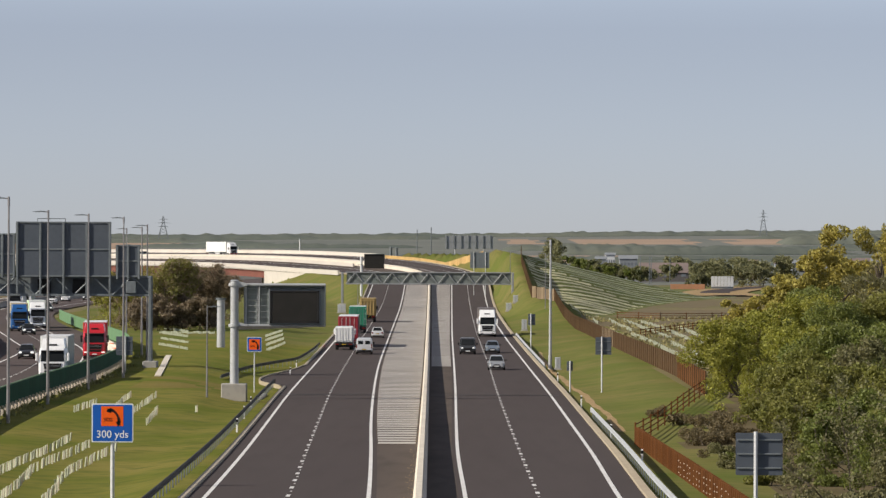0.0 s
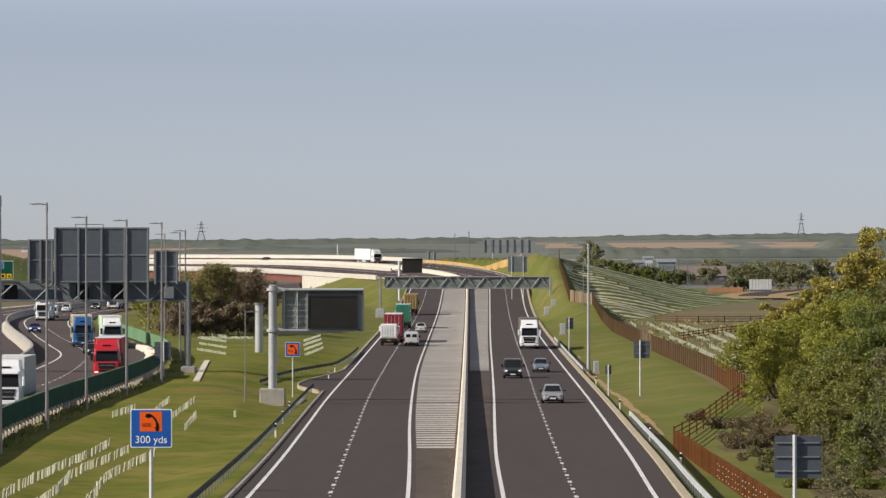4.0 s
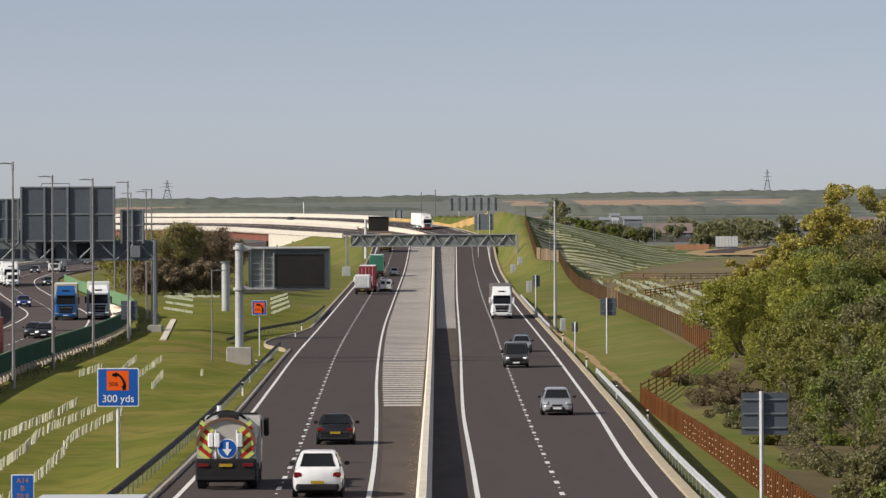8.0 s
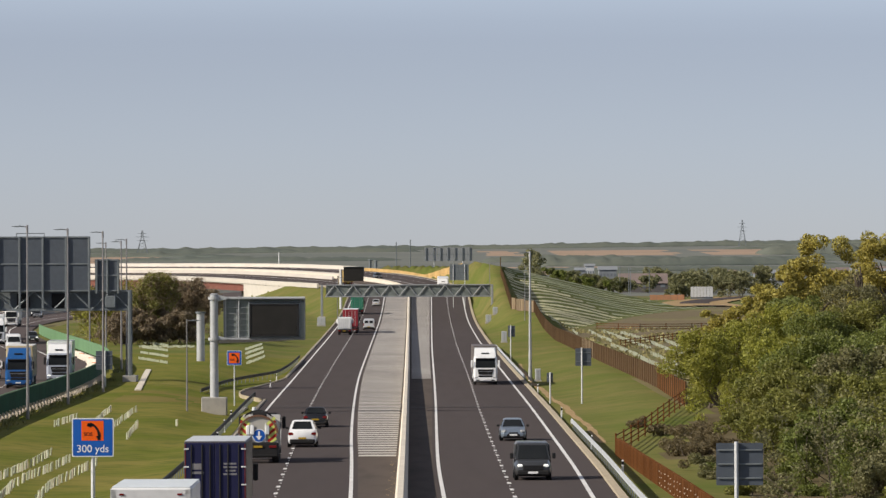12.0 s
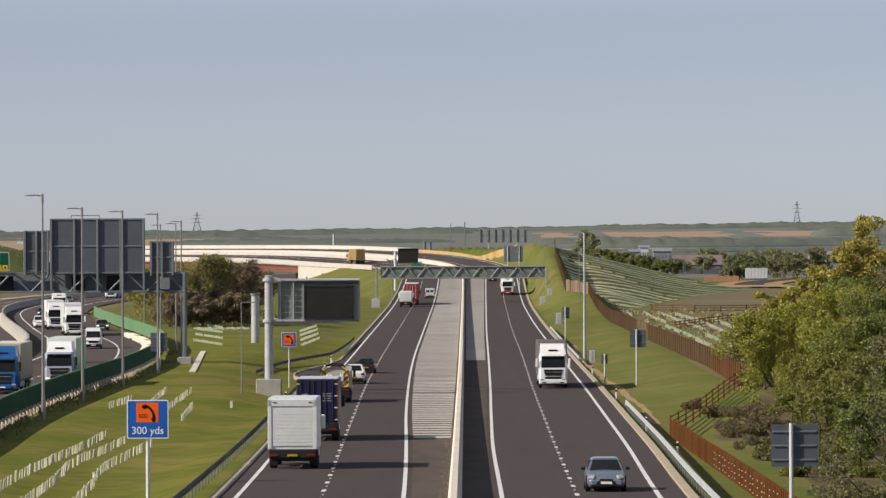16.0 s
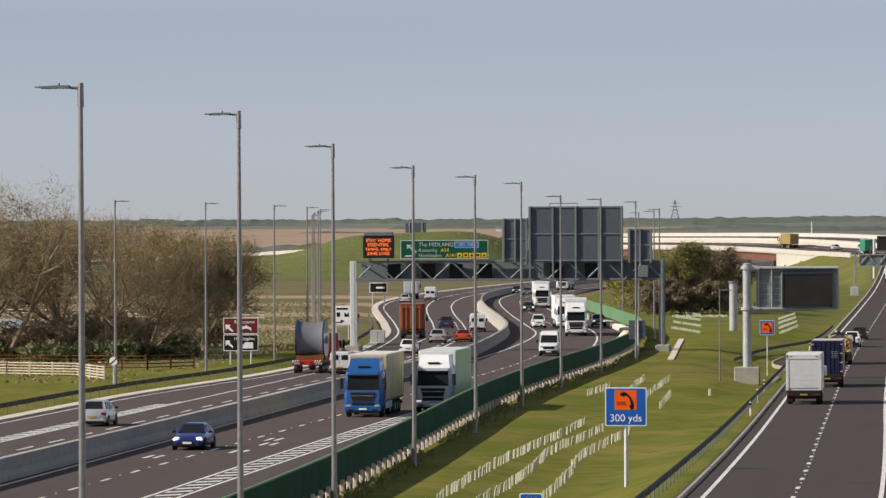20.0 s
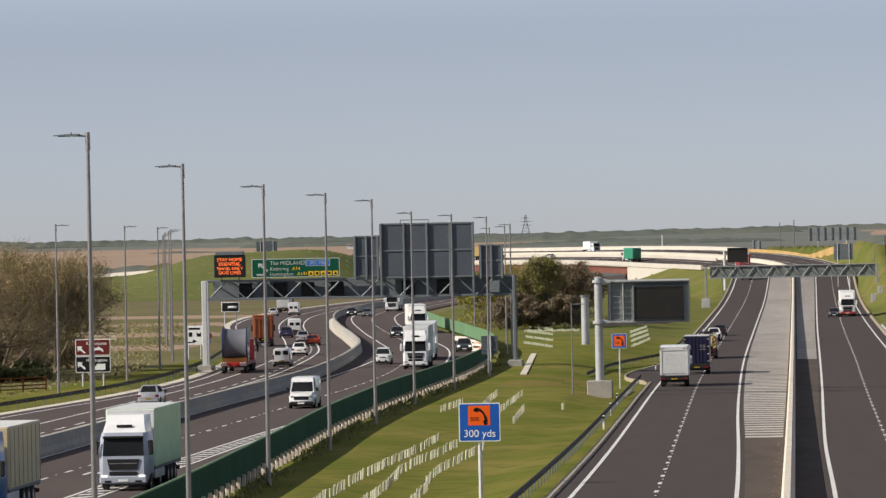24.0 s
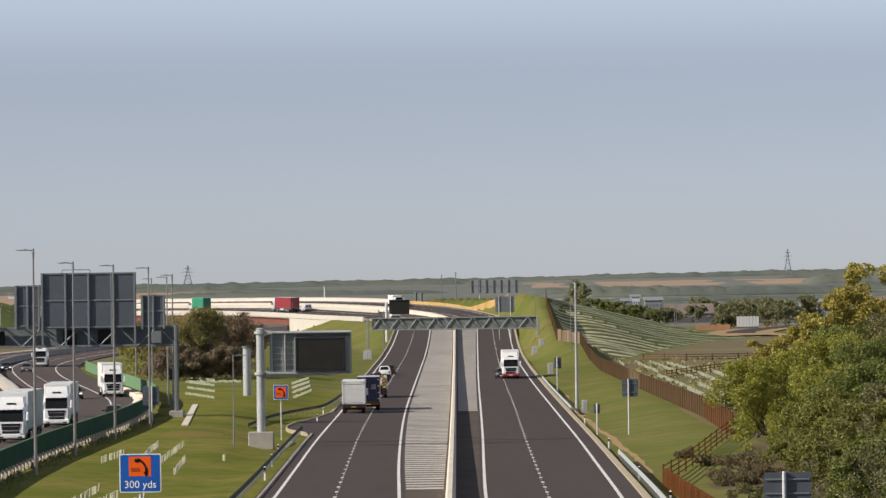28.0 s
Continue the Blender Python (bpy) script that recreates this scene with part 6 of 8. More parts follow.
def far_woods():
    """Hedges and woods in long uneven bands, ever closer together towards the skyline."""
    g = Geo()
    for y, x0, x1, h, thin in ((1650, 75, 130, 5, 0.0), (1800, 60, 130, 5, -0.1), (1950, 36, 60, 9, -1), (2150, 60, 260, 5, -0.2), (2300, 60, 260, 6, -0.25), (2550, -700, 300, 5, 0.0), (2750, 60, 420, 7, -0.3), (3000, -900, 30, 5, 0.0),
                               (3250, -400, 30, 6, -0.1), (3200, 225, 305, 11, -1), (2900, 30, 420, 6, -0.3), (3500, -1000, 600, 6, -0.05), (3850, -1000, 700, 6, -0.2), (4100, -1100, 700, 5.5, -0.35), (4300, -1100, 700, 5.5, -1)):
        canopy(g, y, x0, x1, h, thin)
    solo("far_woods", g, FAR_WOOD_HAZED, "low woods and hedges along the far hills, greyed as by haze", "woodland", kind="stuff", soft=True)


far_woods()


def blades(name, x, y, h, w, mat, label, category, rng, skip):
    """Single upright blades and leaves standing on the ground."""
    keep = [(a, b, ground(a, b)) for a, b in zip(x.tolist(), y.tolist()) if not skip(a, b)]
    p = np.array(keep)
    m = len(p)
    h, w = rng.uniform(h[0], h[1], m), rng.uniform(w[0], w[1], m)
    a = rng.uniform(0, np.pi, m)
    dx = np.stack([np.cos(a) * w, np.sin(a) * w, np.zeros(m)], 1)
    lean = np.stack([rng.normal(size=m) * h * 0.5, rng.normal(size=m) * h * 0.5, h], 1)
    solo(name, Geo().quads(np.stack([p - dx, p + dx, p + dx * 0.4 + lean, p - dx * 0.4 + lean], 1)), mat, label, category, kind="stuff")


def tufts():
    rng = np.random.default_rng(5)
    n = 9000
    y = 395 + 420 * rng.random(n)
    x = 23.5 + 34 * rng.random(n) ** 1.2
    blades("field_scrub", x, y, (0.08, 0.45), (0.05, 0.3), LEAF_REED, "dry weeds and rough grass in the disturbed field", "scrub", rng, lambda a, b: noise.noise((a * 0.15, b * 0.03, 6.0)) < -0.1)
    n = 3600
    y = 120 + 400 * rng.random(n) ** 1.3
    x = np.array([old_mid(b) + old_fence(b) for b in y]) + 0.6 + np.abs(rng.normal(size=n)) * 0.6
    blades("fence_weeds", x, y, (0.06, 0.34), (0.03, 0.10), LEAF_WEED, "dark straggling weeds along the foot of the green fence", "weeds", rng, lambda a, b: noise.noise((a * 0.2, b * 0.06, 3.0)) < -0.25)


LEAF_WEED = leafy("weed_leaves", (0.15, 0.165, 0.05), (0.2, 0.185, 0.07), (0.11, 0.12, 0.04))
tufts()

structure("pond", Geo().add([(-135, 585, 0.12), (-104, 585, 0.12), (-100, 640, 0.12), (-140, 650, 0.12)], [(0, 1, 2, 3)]), WATER, "still grey-blue pond behind the trees", "pond")


# ---- far things ----
def pylon(x, y, ztop, w):
    z0 = ground(x, y) - 0.5
    h = ztop - z0
    top = thing("pylon", "distant grey steel lattice electricity pylon", "pylon", group="pylons", m=pose(x, y, z0))
    half = lambda z: w / 2 * (1 - 0.8 * min(1, z / (h * 0.72))) if z < h * 0.72 else w * 0.1 * (1 - 0.6 * (z - h * 0.72) / (h * 0.28))
    for i in (-1, 1):
        for j in (-1, 1):
            g = Geo()
            zs = [0, h * 0.3, h * 0.55, h * 0.72, h]
            for a, b in zip(zs, zs[1:]):
                g.tube((i * half(a), j * half(a), a), (i * half(b), j * half(b), b), 0.22, 0.2, 4)
            part("leg", g, GALV_DARK, top)
    g = Geo()
    zs = [h * k / 9 for k in range(10)]
    for k, (a, b) in enumerate(zip(zs, zs[1:])):
        for i in (-1, 1):
            g.tube((-i * half(a), -half(a), a), (i * half(b), -half(b), b), 0.13, 0.13, 4)
    part("lattice", g, GALV_DARK, top)
    for z, s in ((h * 0.6, 0.55), (h * 0.74, 0.7), (h * 0.87, 0.45)):
        part("cross_arm", Geo().prism([(-w * s, z), (0, z + 0.7), (w * s, z), (0, z + 0.2)], "y", -0.2, 0.2), GALV_DARK, top)


pylon(-197, 3300, 34.0, 8.5)
pylon(246, 3600, 42.5, 6.5)


def shed(x, y, w, d, h, wall, roof, label, bays=4):
    z = ground(x, y)
    top = thing("building", label, "building", group="distant buildings", m=pose(x, y, z))
    part("wall", Geo().box((0, 0, h / 2 - 0.3), (w, d, h + 0.6), 0.05), wall, top)
    part("roof", Geo().prism([(-d / 2 - 0.4, h), (d / 2 + 0.4, h), (0, h + d * 0.18)], "x", -w / 2 - 0.4, w / 2 + 0.4), roof, top)
    for i in range(bays):
        part("window", Geo().box((-w / 2 + w * (i + 0.5) / bays, -d / 2 - 0.03, h * 0.72), (w / bays * 0.5, 0.1, 1.1), 0.03), W_PANE, top)


W_PANE, W_DARK = coat((0.16, 0.18, 0.2), 0.5), coat((0.115, 0.105, 0.105), 0.7)
# W_GREY is muted so that the far walls look hazy
W_WHITE, W_GREY, R_BROWN = coat((0.55, 0.56, 0.56), 0.7), coat((0.22, 0.235, 0.25), 0.7), material("roof_tiles", (0.19, 0.145, 0.125), (0.165, 0.125, 0.115), rough=0.9, fine=2, coarse=0.2)
shed(73.5, 1860, 7, 8, 7.2, W_GREY, W_GREY, "far grey commercial building with a flat pale roof", 5)
shed(66, 1850, 3.6, 5, 8.8, W_WHITE, W_GREY, "far white commercial block above the hillside", 4)
shed(62, 1840, 4, 6, 7.2, W_GREY, W_GREY, "far low grey annexe beside the white block", 3)
shed(80, 1700, 17, 20, 3.2, W_DARK, R_BROWN, "long low farm building with a brown roof", 5)
rh = random.Random(31)
for i in range(16):                             # a village on the far slope
    shed(150 + i * 3.6 + rh.uniform(-1.2, 1.2), 2080 + rh.uniform(-25, 25), rh.uniform(4.5, 8), rh.uniform(6, 9), rh.uniform(3.6, 5.2), rh.choice((W_GREY, W_WHITE, W_DARK)), rh.choice((R_BROWN, W_GREY, R_BROWN)), "far house in the village below the hills", 3)
shed(-286, 3000, 4, 5, 2.6, W_WHITE, R_BROWN, "far white house on the hillside", 3)
shed(-297, 3050, 4, 5, 2.6, W_WHITE, R_BROWN, "far white house on the hillside", 3)
shed(-272, 2950, 3.6, 5, 2.4, W_WHITE, W_GREY, "far pale house on the hillside", 2)
barrier = thing("site_barrier", "orange plastic mesh barrier beside the access road", "barrier", m=pose(70.5, 1350, ground(70.5, 1350)))
for i in range(5):
    part("barrier_panel", Geo().box((-4.0 + i * 2.0, 0, 1.2), (1.94, 0.06, 1.5), 0.02), SIGN_TAN, barrier)
    part("post", Geo().tube((-5.0 + i * 2.0, 0.05, -0.2), (-5.0 + i * 2.0, 0.05, 2.1), 0.05, 0.05, 6), GALV_DARK, barrier)
access = hermite([(1180, 74), (1232, 72.5), (1290, 75), (1340, 80), (1420, 92), (1520, 110)])
for name, w, mat, up, label in (("access_verge", 9.0, DIRT, 0.25, "bare orange earth along the access road"), ("access_road", 4.0, ASPHALT, 0.32, "dark asphalt access road curving behind the hill")):
    g = Geo()
    g.add([(access(1190 + i * 12) + k * w, 1190 + i * 12, max(ground(access(1190 + i * 12) + q * w, 1190 + i * 12) for q in (-1, 0, 1)) + up) for i in range(27) for k in (-1, 1)], [(2 * i, 2 * i + 1, 2 * i + 3, 2 * i + 2) for i in range(26)])
    structure(name, g, mat, label, "road")
hoard = thing("site_hoarding", "white ribbed site hoarding standing in the field", "hoarding", m=pose(83.5, 1400, ground(83.5, 1400)))
for i in range(7):
    part("hoarding_panel", Geo().box((-2.9 + i * 0.96, 0, 2.4), (0.88, 0.08, 3.1), 0.02), W_WHITE, hoard)
part("leg", Geo().box((0, 0.15, 0.5), (6.6, 0.1, 1.0), 0.02), GALV_DARK, hoard)
for x, y, z1, r in ((-45.8, 1500, 14.8, 0.32), (-7.2, 1300, 17.0, 0.14), (-3.3, 1300, 17.6, 0.16), (-14.8, 1330, 12.2, 0.5), (-13.2, 1330, 12.0, 0.5), (67, 1590, 9.6, 0.12), (70.5, 1600, 9.4, 0.12), (72, 1620, 9.2, 0.12), (77.5, 1600, 8.6, 0.12)):
    pm = thing("distant_pole", "slim distant pole beyond the flyover", "pole", group="distant poles")
    part("shaft", Geo().tube((x, y, min(4, ground(x, y) - 0.2)), (x, y, z1), r, r * 0.8, 8), W_WHITE if r > 0.2 and x < -40 else GALV_DARK, pm)
    part("cap", Geo().tube((x, y, z1), (x, y, z1 + 0.2), r * 1.2, r, 8), GALV_DARK, pm)
for i in range(24):
    s = 480 + i * 5.2
    x, y, _ = old_at(s, old_fence(s) - 1.6)
    rb = thing("road_barrier", "low plastic road barrier block at the foot of the fence", "barrier", group="plastic barriers", m=pose(x, y, 0.0, 0, 0, 20))
    part("body", Geo().box((0, 0, 0.3), (0.4, 4.6 if i % 5 else 1.2, 0.6), 0.08), SIGN_ORANGE if i % 5 == 0 else CONCRETE, rb)
    part("foot", Geo().box((0, 0, 0.06), (0.6, 2.0, 0.12), 0.03), BLACK, rb)
# no joint in the road: a thin cast shadow laid on as a black strip
structure("shadow_strip", strip("M", 403.6, 404.5, plus(off_ll, -0.7), plus(off_rr, 0.7), 0.02, 1), BLACK, "dark strip across the carriageways in place of a thin shadow", "road joint")

# ---- vehicles: forward is +y, the origin on the road ----
def lerp(p, q, k):
    return tuple(a + (b - a) * k for a, b in zip(p, q))


def inset(quad, l, r, b, t, out):
    """A pane on a four-sided face (bl, br, tr, tl), with margins as shares, proud by out."""
    bl, br, tr, tl = quad
    at = lambda u, v: Vector(lerp(lerp(bl, br, u), lerp(tl, tr, u), v))
    n = (Vector(br) - Vector(bl)).cross(Vector(tl) - Vector(bl)).normalized()
    pts = [at(l, b), at(1 - r, b), at(1 - r, 1 - t), at(l, 1 - t)]
    g = Geo()
    g.add([tuple(p + n * out) for p in pts] + [tuple(p - n * 0.03) for p in pts], [(0, 1, 2, 3), (7, 6, 5, 4), (0, 4, 5, 1), (1, 5, 6, 2), (2, 6, 7, 3), (3, 7, 4, 0)])
    return g


WHEELS = {}


def wheel(top, x, y, r, w, alloy=True):
    key = (r, w, alloy)
    if key not in WHEELS:
        ty = Geo()
        prof = [(-w / 2, r * 0.62), (-w / 2, r * 0.9), (-w * 0.4, r), (w * 0.4, r), (w / 2, r * 0.9), (w / 2, r * 0.62)]
        n = 18
        ty.loft([[(a, b * math.cos(2 * math.pi * i / n), b * math.sin(2 * math.pi * i / n)) for a, b in prof] for i in range(n + 1)], closed=True, caps=False)
        rim = Geo().tube((-w * 0.42, 0, 0), (w * 0.42, 0, 0), r * 0.63, r * 0.63, 14)
        for k in range(5):
            a = 2 * math.pi * k / 5
            for s in (-1, 1):
                rim.box((s * w * 0.44, math.cos(a) * r * 0.33, math.sin(a) * r * 0.33), (0.03, 0.1 * r + 0.03, 0.1 * r + 0.03))
        WHEELS[key] = (mesh_of("tyre", ty, RUBBER), mesh_of("rim", rim, ALLOY if alloy else GALV))
    t, m = WHEELS[key]
    wob = new("wheel", t)
    wob.parent, wob.matrix_basis = top, pose(x, y, r)
    rob = new("rim", m)
    rob.parent = wob
    return wob


def car(label, colour, L=4.3, W=1.8, H=1.46, style="hatch", lights=False, metal=0.3, roof=None):
    """A road car: lofted body, cabin with its panes, lamps, mirrors, wheels."""
    top = thing("car", label, "car", group="cars on the roads")
    c = coat(colour, 0.28, metal)
    f, b = L / 2, -L / 2
    belt = H * 0.65
    hood = belt - 0.02 if style != "mpv" else belt + 0.06
    boot = belt + (0.05 if style in ("saloon", "coupe") else 0.0)
    hw = W / 2
    st = [(b, 0.72, 0.42, boot - 0.14), (b + 0.1, 0.93, 0.27, boot - 0.02), (b + 0.55, 0.99, 0.22, boot), (0, 1.0, 0.2, belt), (f - 1.15, 0.99, 0.2, belt - 0.01), (f - 0.65, 0.97, 0.2, hood - 0.08), (f - 0.3, 0.92, 0.22, hood - 0.17), (f - 0.1, 0.84, 0.25, hood - 0.29), (f, 0.66, 0.34, hood - 0.42)]
    rings = []
    for y, w, z0, z1 in st:
        a = hw * w
        rings.append([(-a * 0.9, y, z0), (a * 0.9, y, z0), (a, y, z0 + 0.14), (a, y, z0 + (z1 - z0) * 0.62), (a * 0.9, y, z1 - 0.02), (a * 0.6, y, z1 + 0.025), (0, y, z1 + 0.04), (-a * 0.6, y, z1 + 0.025), (-a * 0.9, y, z1 - 0.02), (-a, y, z0 + (z1 - z0) * 0.62), (-a, y, z0 + 0.14)])
    body = part("body", Geo().loft(rings), c, top, soft=True)
    for y, q in ((b + 0.05, 0.4 if style == "suv" else 0.3), (f - 0.1, 0.36 if style == "suv" else 0.27)):
        part("lower_trim", Geo().box((0, y, q), (W * 0.8, 0.3, 0.26 if style == "suv" else 0.13), 0.05), BLACK, body, "black lower bumper")
    ws, rt0 = {"hatch": (f - 1.0, f - 1.9), "suv": (f - 1.15, f - 1.9), "mpv": (f - 0.75, f - 1.7), "saloon": (f - 1.25, f - 2.15), "estate": (f - 1.15, f - 2.0), "coupe": (f - 1.4, f - 2.3)}[style]
    rt1, rw = {"hatch": (b + 0.75, b + 0.18), "suv": (b + 0.6, b + 0.16), "mpv": (b + 0.4, b + 0.12), "saloon": (b + 1.25, b + 0.6), "estate": (b + 0.5, b + 0.12), "coupe": (b + 1.5, b + 0.5)}[style]
    w0, w1 = hw * 0.89, hw * 0.66
    z0 = belt - 0.02
    lo = [(-w0, rw, z0 + (boot - belt)), (w0, rw, z0 + (boot - belt)), (w0, ws, z0), (-w0, ws, z0)]
    hi = [(-w1, rt1, H), (w1, rt1, H), (w1, rt0, H - 0.03), (-w1, rt0, H - 0.03)]
    mid = [lerp(p, q, 0.5) for p, q in zip(lo, hi)]
    mid = [(x * 1.03, y + (0.05 if y > 0 else -0.04), z + 0.02) for x, y, z in mid]
    cab = part("cabin", Geo().loft([lo, mid, [lerp(p, q, 0.93) for p, q in zip(lo, hi)], [(x * 0.97, y * 0.99, z + 0.012) for x, y, z in hi], [(x * 0.72, y * 0.9, z + 0.045) for x, y, z in hi]]), coat(roof, 0.3, 0.2) if roof else c, top, soft=True)
    part("windscreen", inset((lo[2], lo[3], hi[3], hi[2]), 0.06, 0.06, 0.05, 0.13, 0.05), GLASS, cab)
    part("rear_window", inset((lo[0], lo[1], hi[1], hi[0]), 0.1, 0.1, 0.14 if style in ("suv", "mpv", "hatch", "estate") else 0.08, 0.12, 0.05), GLASS, cab)
    for sg in (-1, 1):
        q = (lo[1], lo[2], hi[2], hi[1]) if sg > 0 else (lo[3], lo[0], hi[0], hi[3])
        part("side_window", inset(q, 0.12 if sg > 0 else 0.52, 0.52 if sg > 0 else 0.12, 0.1, 0.14, 0.045), GLASS, cab)
        part("side_window", inset(q, 0.53 if sg > 0 else 0.14, 0.14 if sg > 0 else 0.53, 0.1, 0.14, 0.045), GLASS, cab)
        mir = part("mirror", Geo().box((sg * (hw + 0.1), ws - 0.28, belt + 0.07), (0.2, 0.12, 0.15), 0.04), BLACK, top)
        lamp = HEADLIGHT if lights else LAMP_GLASS
        part("headlamp", Geo().box((0, 0, 0), (0.36, 0.34, 0.16), 0.06), lamp, body).matrix_basis = pose(sg * hw * 0.7, f - 0.2, hood - 0.26, -18, 0, -sg * 22)
        part("tail_lamp", Geo().box((sg * hw * 0.76, b + 0.06, boot - 0.24), (0.34, 0.14, 0.2), 0.04), TAIL, body)
        for y in (f - 0.82, b + 0.78):
            part("wheel_arch", Geo().tube((sg * (hw * 0.9), y, 0.33), (sg * (hw + 0.005), y, 0.33), 0.39, 0.39, 14), BLACK, body)
            wheel(top, sg * (hw - 0.1), y, 0.32 if H < 1.55 else 0.36, 0.21)
    part("front_bumper", Geo().box((0, f - 0.1, 0.42), (W * 0.82, 0.28, 0.34), 0.1), c, body)
    part("grille", Geo().box((0, f - 0.01, hood - 0.37), (W * 0.34, 0.1, 0.09), 0.03), BLACK, body)
    part("air_intake", Geo().prism([(-W * 0.29, 0.26), (W * 0.29, 0.26), (W * 0.21, 0.5), (-W * 0.21, 0.5)], "y", f, f + 0.05), BLACK, body)
    part("rear_bumper", Geo().box((0, b + 0.08, 0.4), (W * 0.86, 0.26, 0.3), 0.08), BLACK if style == "suv" else c, body)
    part("number_plate", Geo().box((0, f + 0.062, 0.42), (0.5, 0.02, 0.11)), SIGN_WHITE, body)
    part("number_plate", Geo().box((0, b - 0.055, 0.6), (0.5, 0.02, 0.11)), PLATE_Y, body)
    part("underbody", Geo().box((0, 0, 0.26), (W * 0.8, L * 0.86, 0.18), 0.04), BLACK, top)
    return top


def van(label, colour, L=5.0, W=1.95, H=1.98, lights=False, panel=True, name="van", metal=0.0):
    top = thing(name, label, "van", group="vans on the roads")
    c = coat(colour, 0.32, metal)
    f, b, hw = L / 2, -L / 2, W / 2
    belt = 1.12 if H < 2.1 else 1.26
    rings = []
    for y, w, z0, z1 in ((b, 0.96, 0.4, H - 0.1), (b + 0.15, 1.0, 0.3, H), (f - 1.75, 1.0, 0.26, H), (f - 1.6, 1.0, 0.26, H - 0.02)):
        a = hw * w
        rings.append([(-a * 0.95, y, z0), (a * 0.95, y, z0), (a, y, z0 + 0.2), (a, y, belt), (a * 0.93, y, z1 - 0.16), (a * 0.8, y, z1), (-a * 0.8, y, z1), (-a * 0.93, y, z1 - 0.16), (-a, y, belt), (-a, y, z0 + 0.2)])
    body = part("body", Geo().loft(rings), c, top, soft=True)
    rings = []
    for y, w, z0, z1 in ((f - 1.6, 1.0, 0.26, belt), (f - 0.5, 0.98, 0.26, belt - 0.06), (f - 0.1, 0.9, 0.28, belt - 0.24), (f, 0.75, 0.36, belt - 0.42)):
        a = hw * w
        rings.append([(-a * 0.92, y, z0), (a * 0.92, y, z0), (a, y, z0 + 0.2), (a, y, z0 + (z1 - z0) * 0.7), (a * 0.82, y, z1), (-a * 0.82, y, z1), (-a, y, z0 + (z1 - z0) * 0.7), (-a, y, z0 + 0.2)])
    nose = part("bonnet", Geo().loft(rings), c, top, soft=True)
    lo = [(-hw * 0.97, f - 1.65, belt - 0.02), (hw * 0.97, f - 1.65, belt - 0.02), (hw * 0.93, f - 0.62, belt - 0.04), (-hw * 0.93, f - 0.62, belt - 0.04)]
    hi = [(-hw * 0.8, f - 1.65, H - 0.02), (hw * 0.8, f - 1.65, H - 0.02), (hw * 0.78, f - 1.42, H - 0.05), (-hw * 0.78, f - 1.42, H - 0.05)]
    cab = part("cab", Geo().loft([lo, hi]), c, top)
    part("windscreen", inset((lo[2], lo[3], hi[3], hi[2]), 0.05, 0.05, 0.06, 0.14 if H < 2.1 else 0.3, 0.03), GLASS, cab)
    for sg in (-1, 1):
        q = (lo[1], lo[2], hi[2], hi[1]) if sg > 0 else (lo[3], lo[0], hi[0], hi[3])
        part("side_window", inset(q, 0.08, 0.08, 0.12, 0.2, 0.03), GLASS, cab)
        part("mirror", Geo().box((sg * (hw + 0.14), f - 0.9, belt + 0.16), (0.2, 0.12, 0.3), 0.04), BLACK, top)
        part("headlamp", Geo().box((sg * hw * 0.7, f - 0.1, belt - 0.34), (0.28, 0.22, 0.16), 0.05), HEADLIGHT if lights else LAMP_GLASS, nose)
        part("tail_lamp", Geo().box((sg * hw * 0.92, b - 0.0, 1.0), (0.13, 0.08, 0.5), 0.03), TAIL, body)
        for y in (f - 0.95, b + 0.95):
            part("wheel_arch", Geo().tube((sg * (hw * 0.92), y, 0.35), (sg * (hw + 0.005), y, 0.35), 0.42, 0.42, 14), BLACK, body)
            wheel(top, sg * (hw - 0.11), y, 0.34, 0.22, False)
        part("rear_door", Geo().box((sg * hw * 0.44, b - 0.015, 1.12), (hw * 0.84, 0.05, H - 0.75), 0.02), c, body)
        part("rear_window", Geo().box((sg * hw * 0.44, b - 0.045, 1.45), (hw * 0.6, 0.03, 0.42), 0.01), GLASS, body)
    part("grille", Geo().box((0, f - 0.01, belt - 0.45), (W * 0.56, 0.1, 0.26), 0.03), BLACK, nose)
    part("front_bumper", Geo().box((0, f - 0.05, 0.4), (W * 0.9, 0.28, 0.3), 0.08), BLACK, nose)
    part("rear_bumper", Geo().box((0, b, 0.45), (W * 0.92, 0.2, 0.2), 0.05), BLACK, body)
    part("number_plate", Geo().box((0, f + 0.1, 0.42), (0.52, 0.02, 0.11)), SIGN_WHITE, nose)
    part("number_plate", Geo().box((0, b - 0.11, 0.62), (0.52, 0.02, 0.11)), PLATE_Y, body)
    part("underbody", Geo().box((0, 0, 0.3), (W * 0.8, L * 0.86, 0.2), 0.04), BLACK, top)
    return top


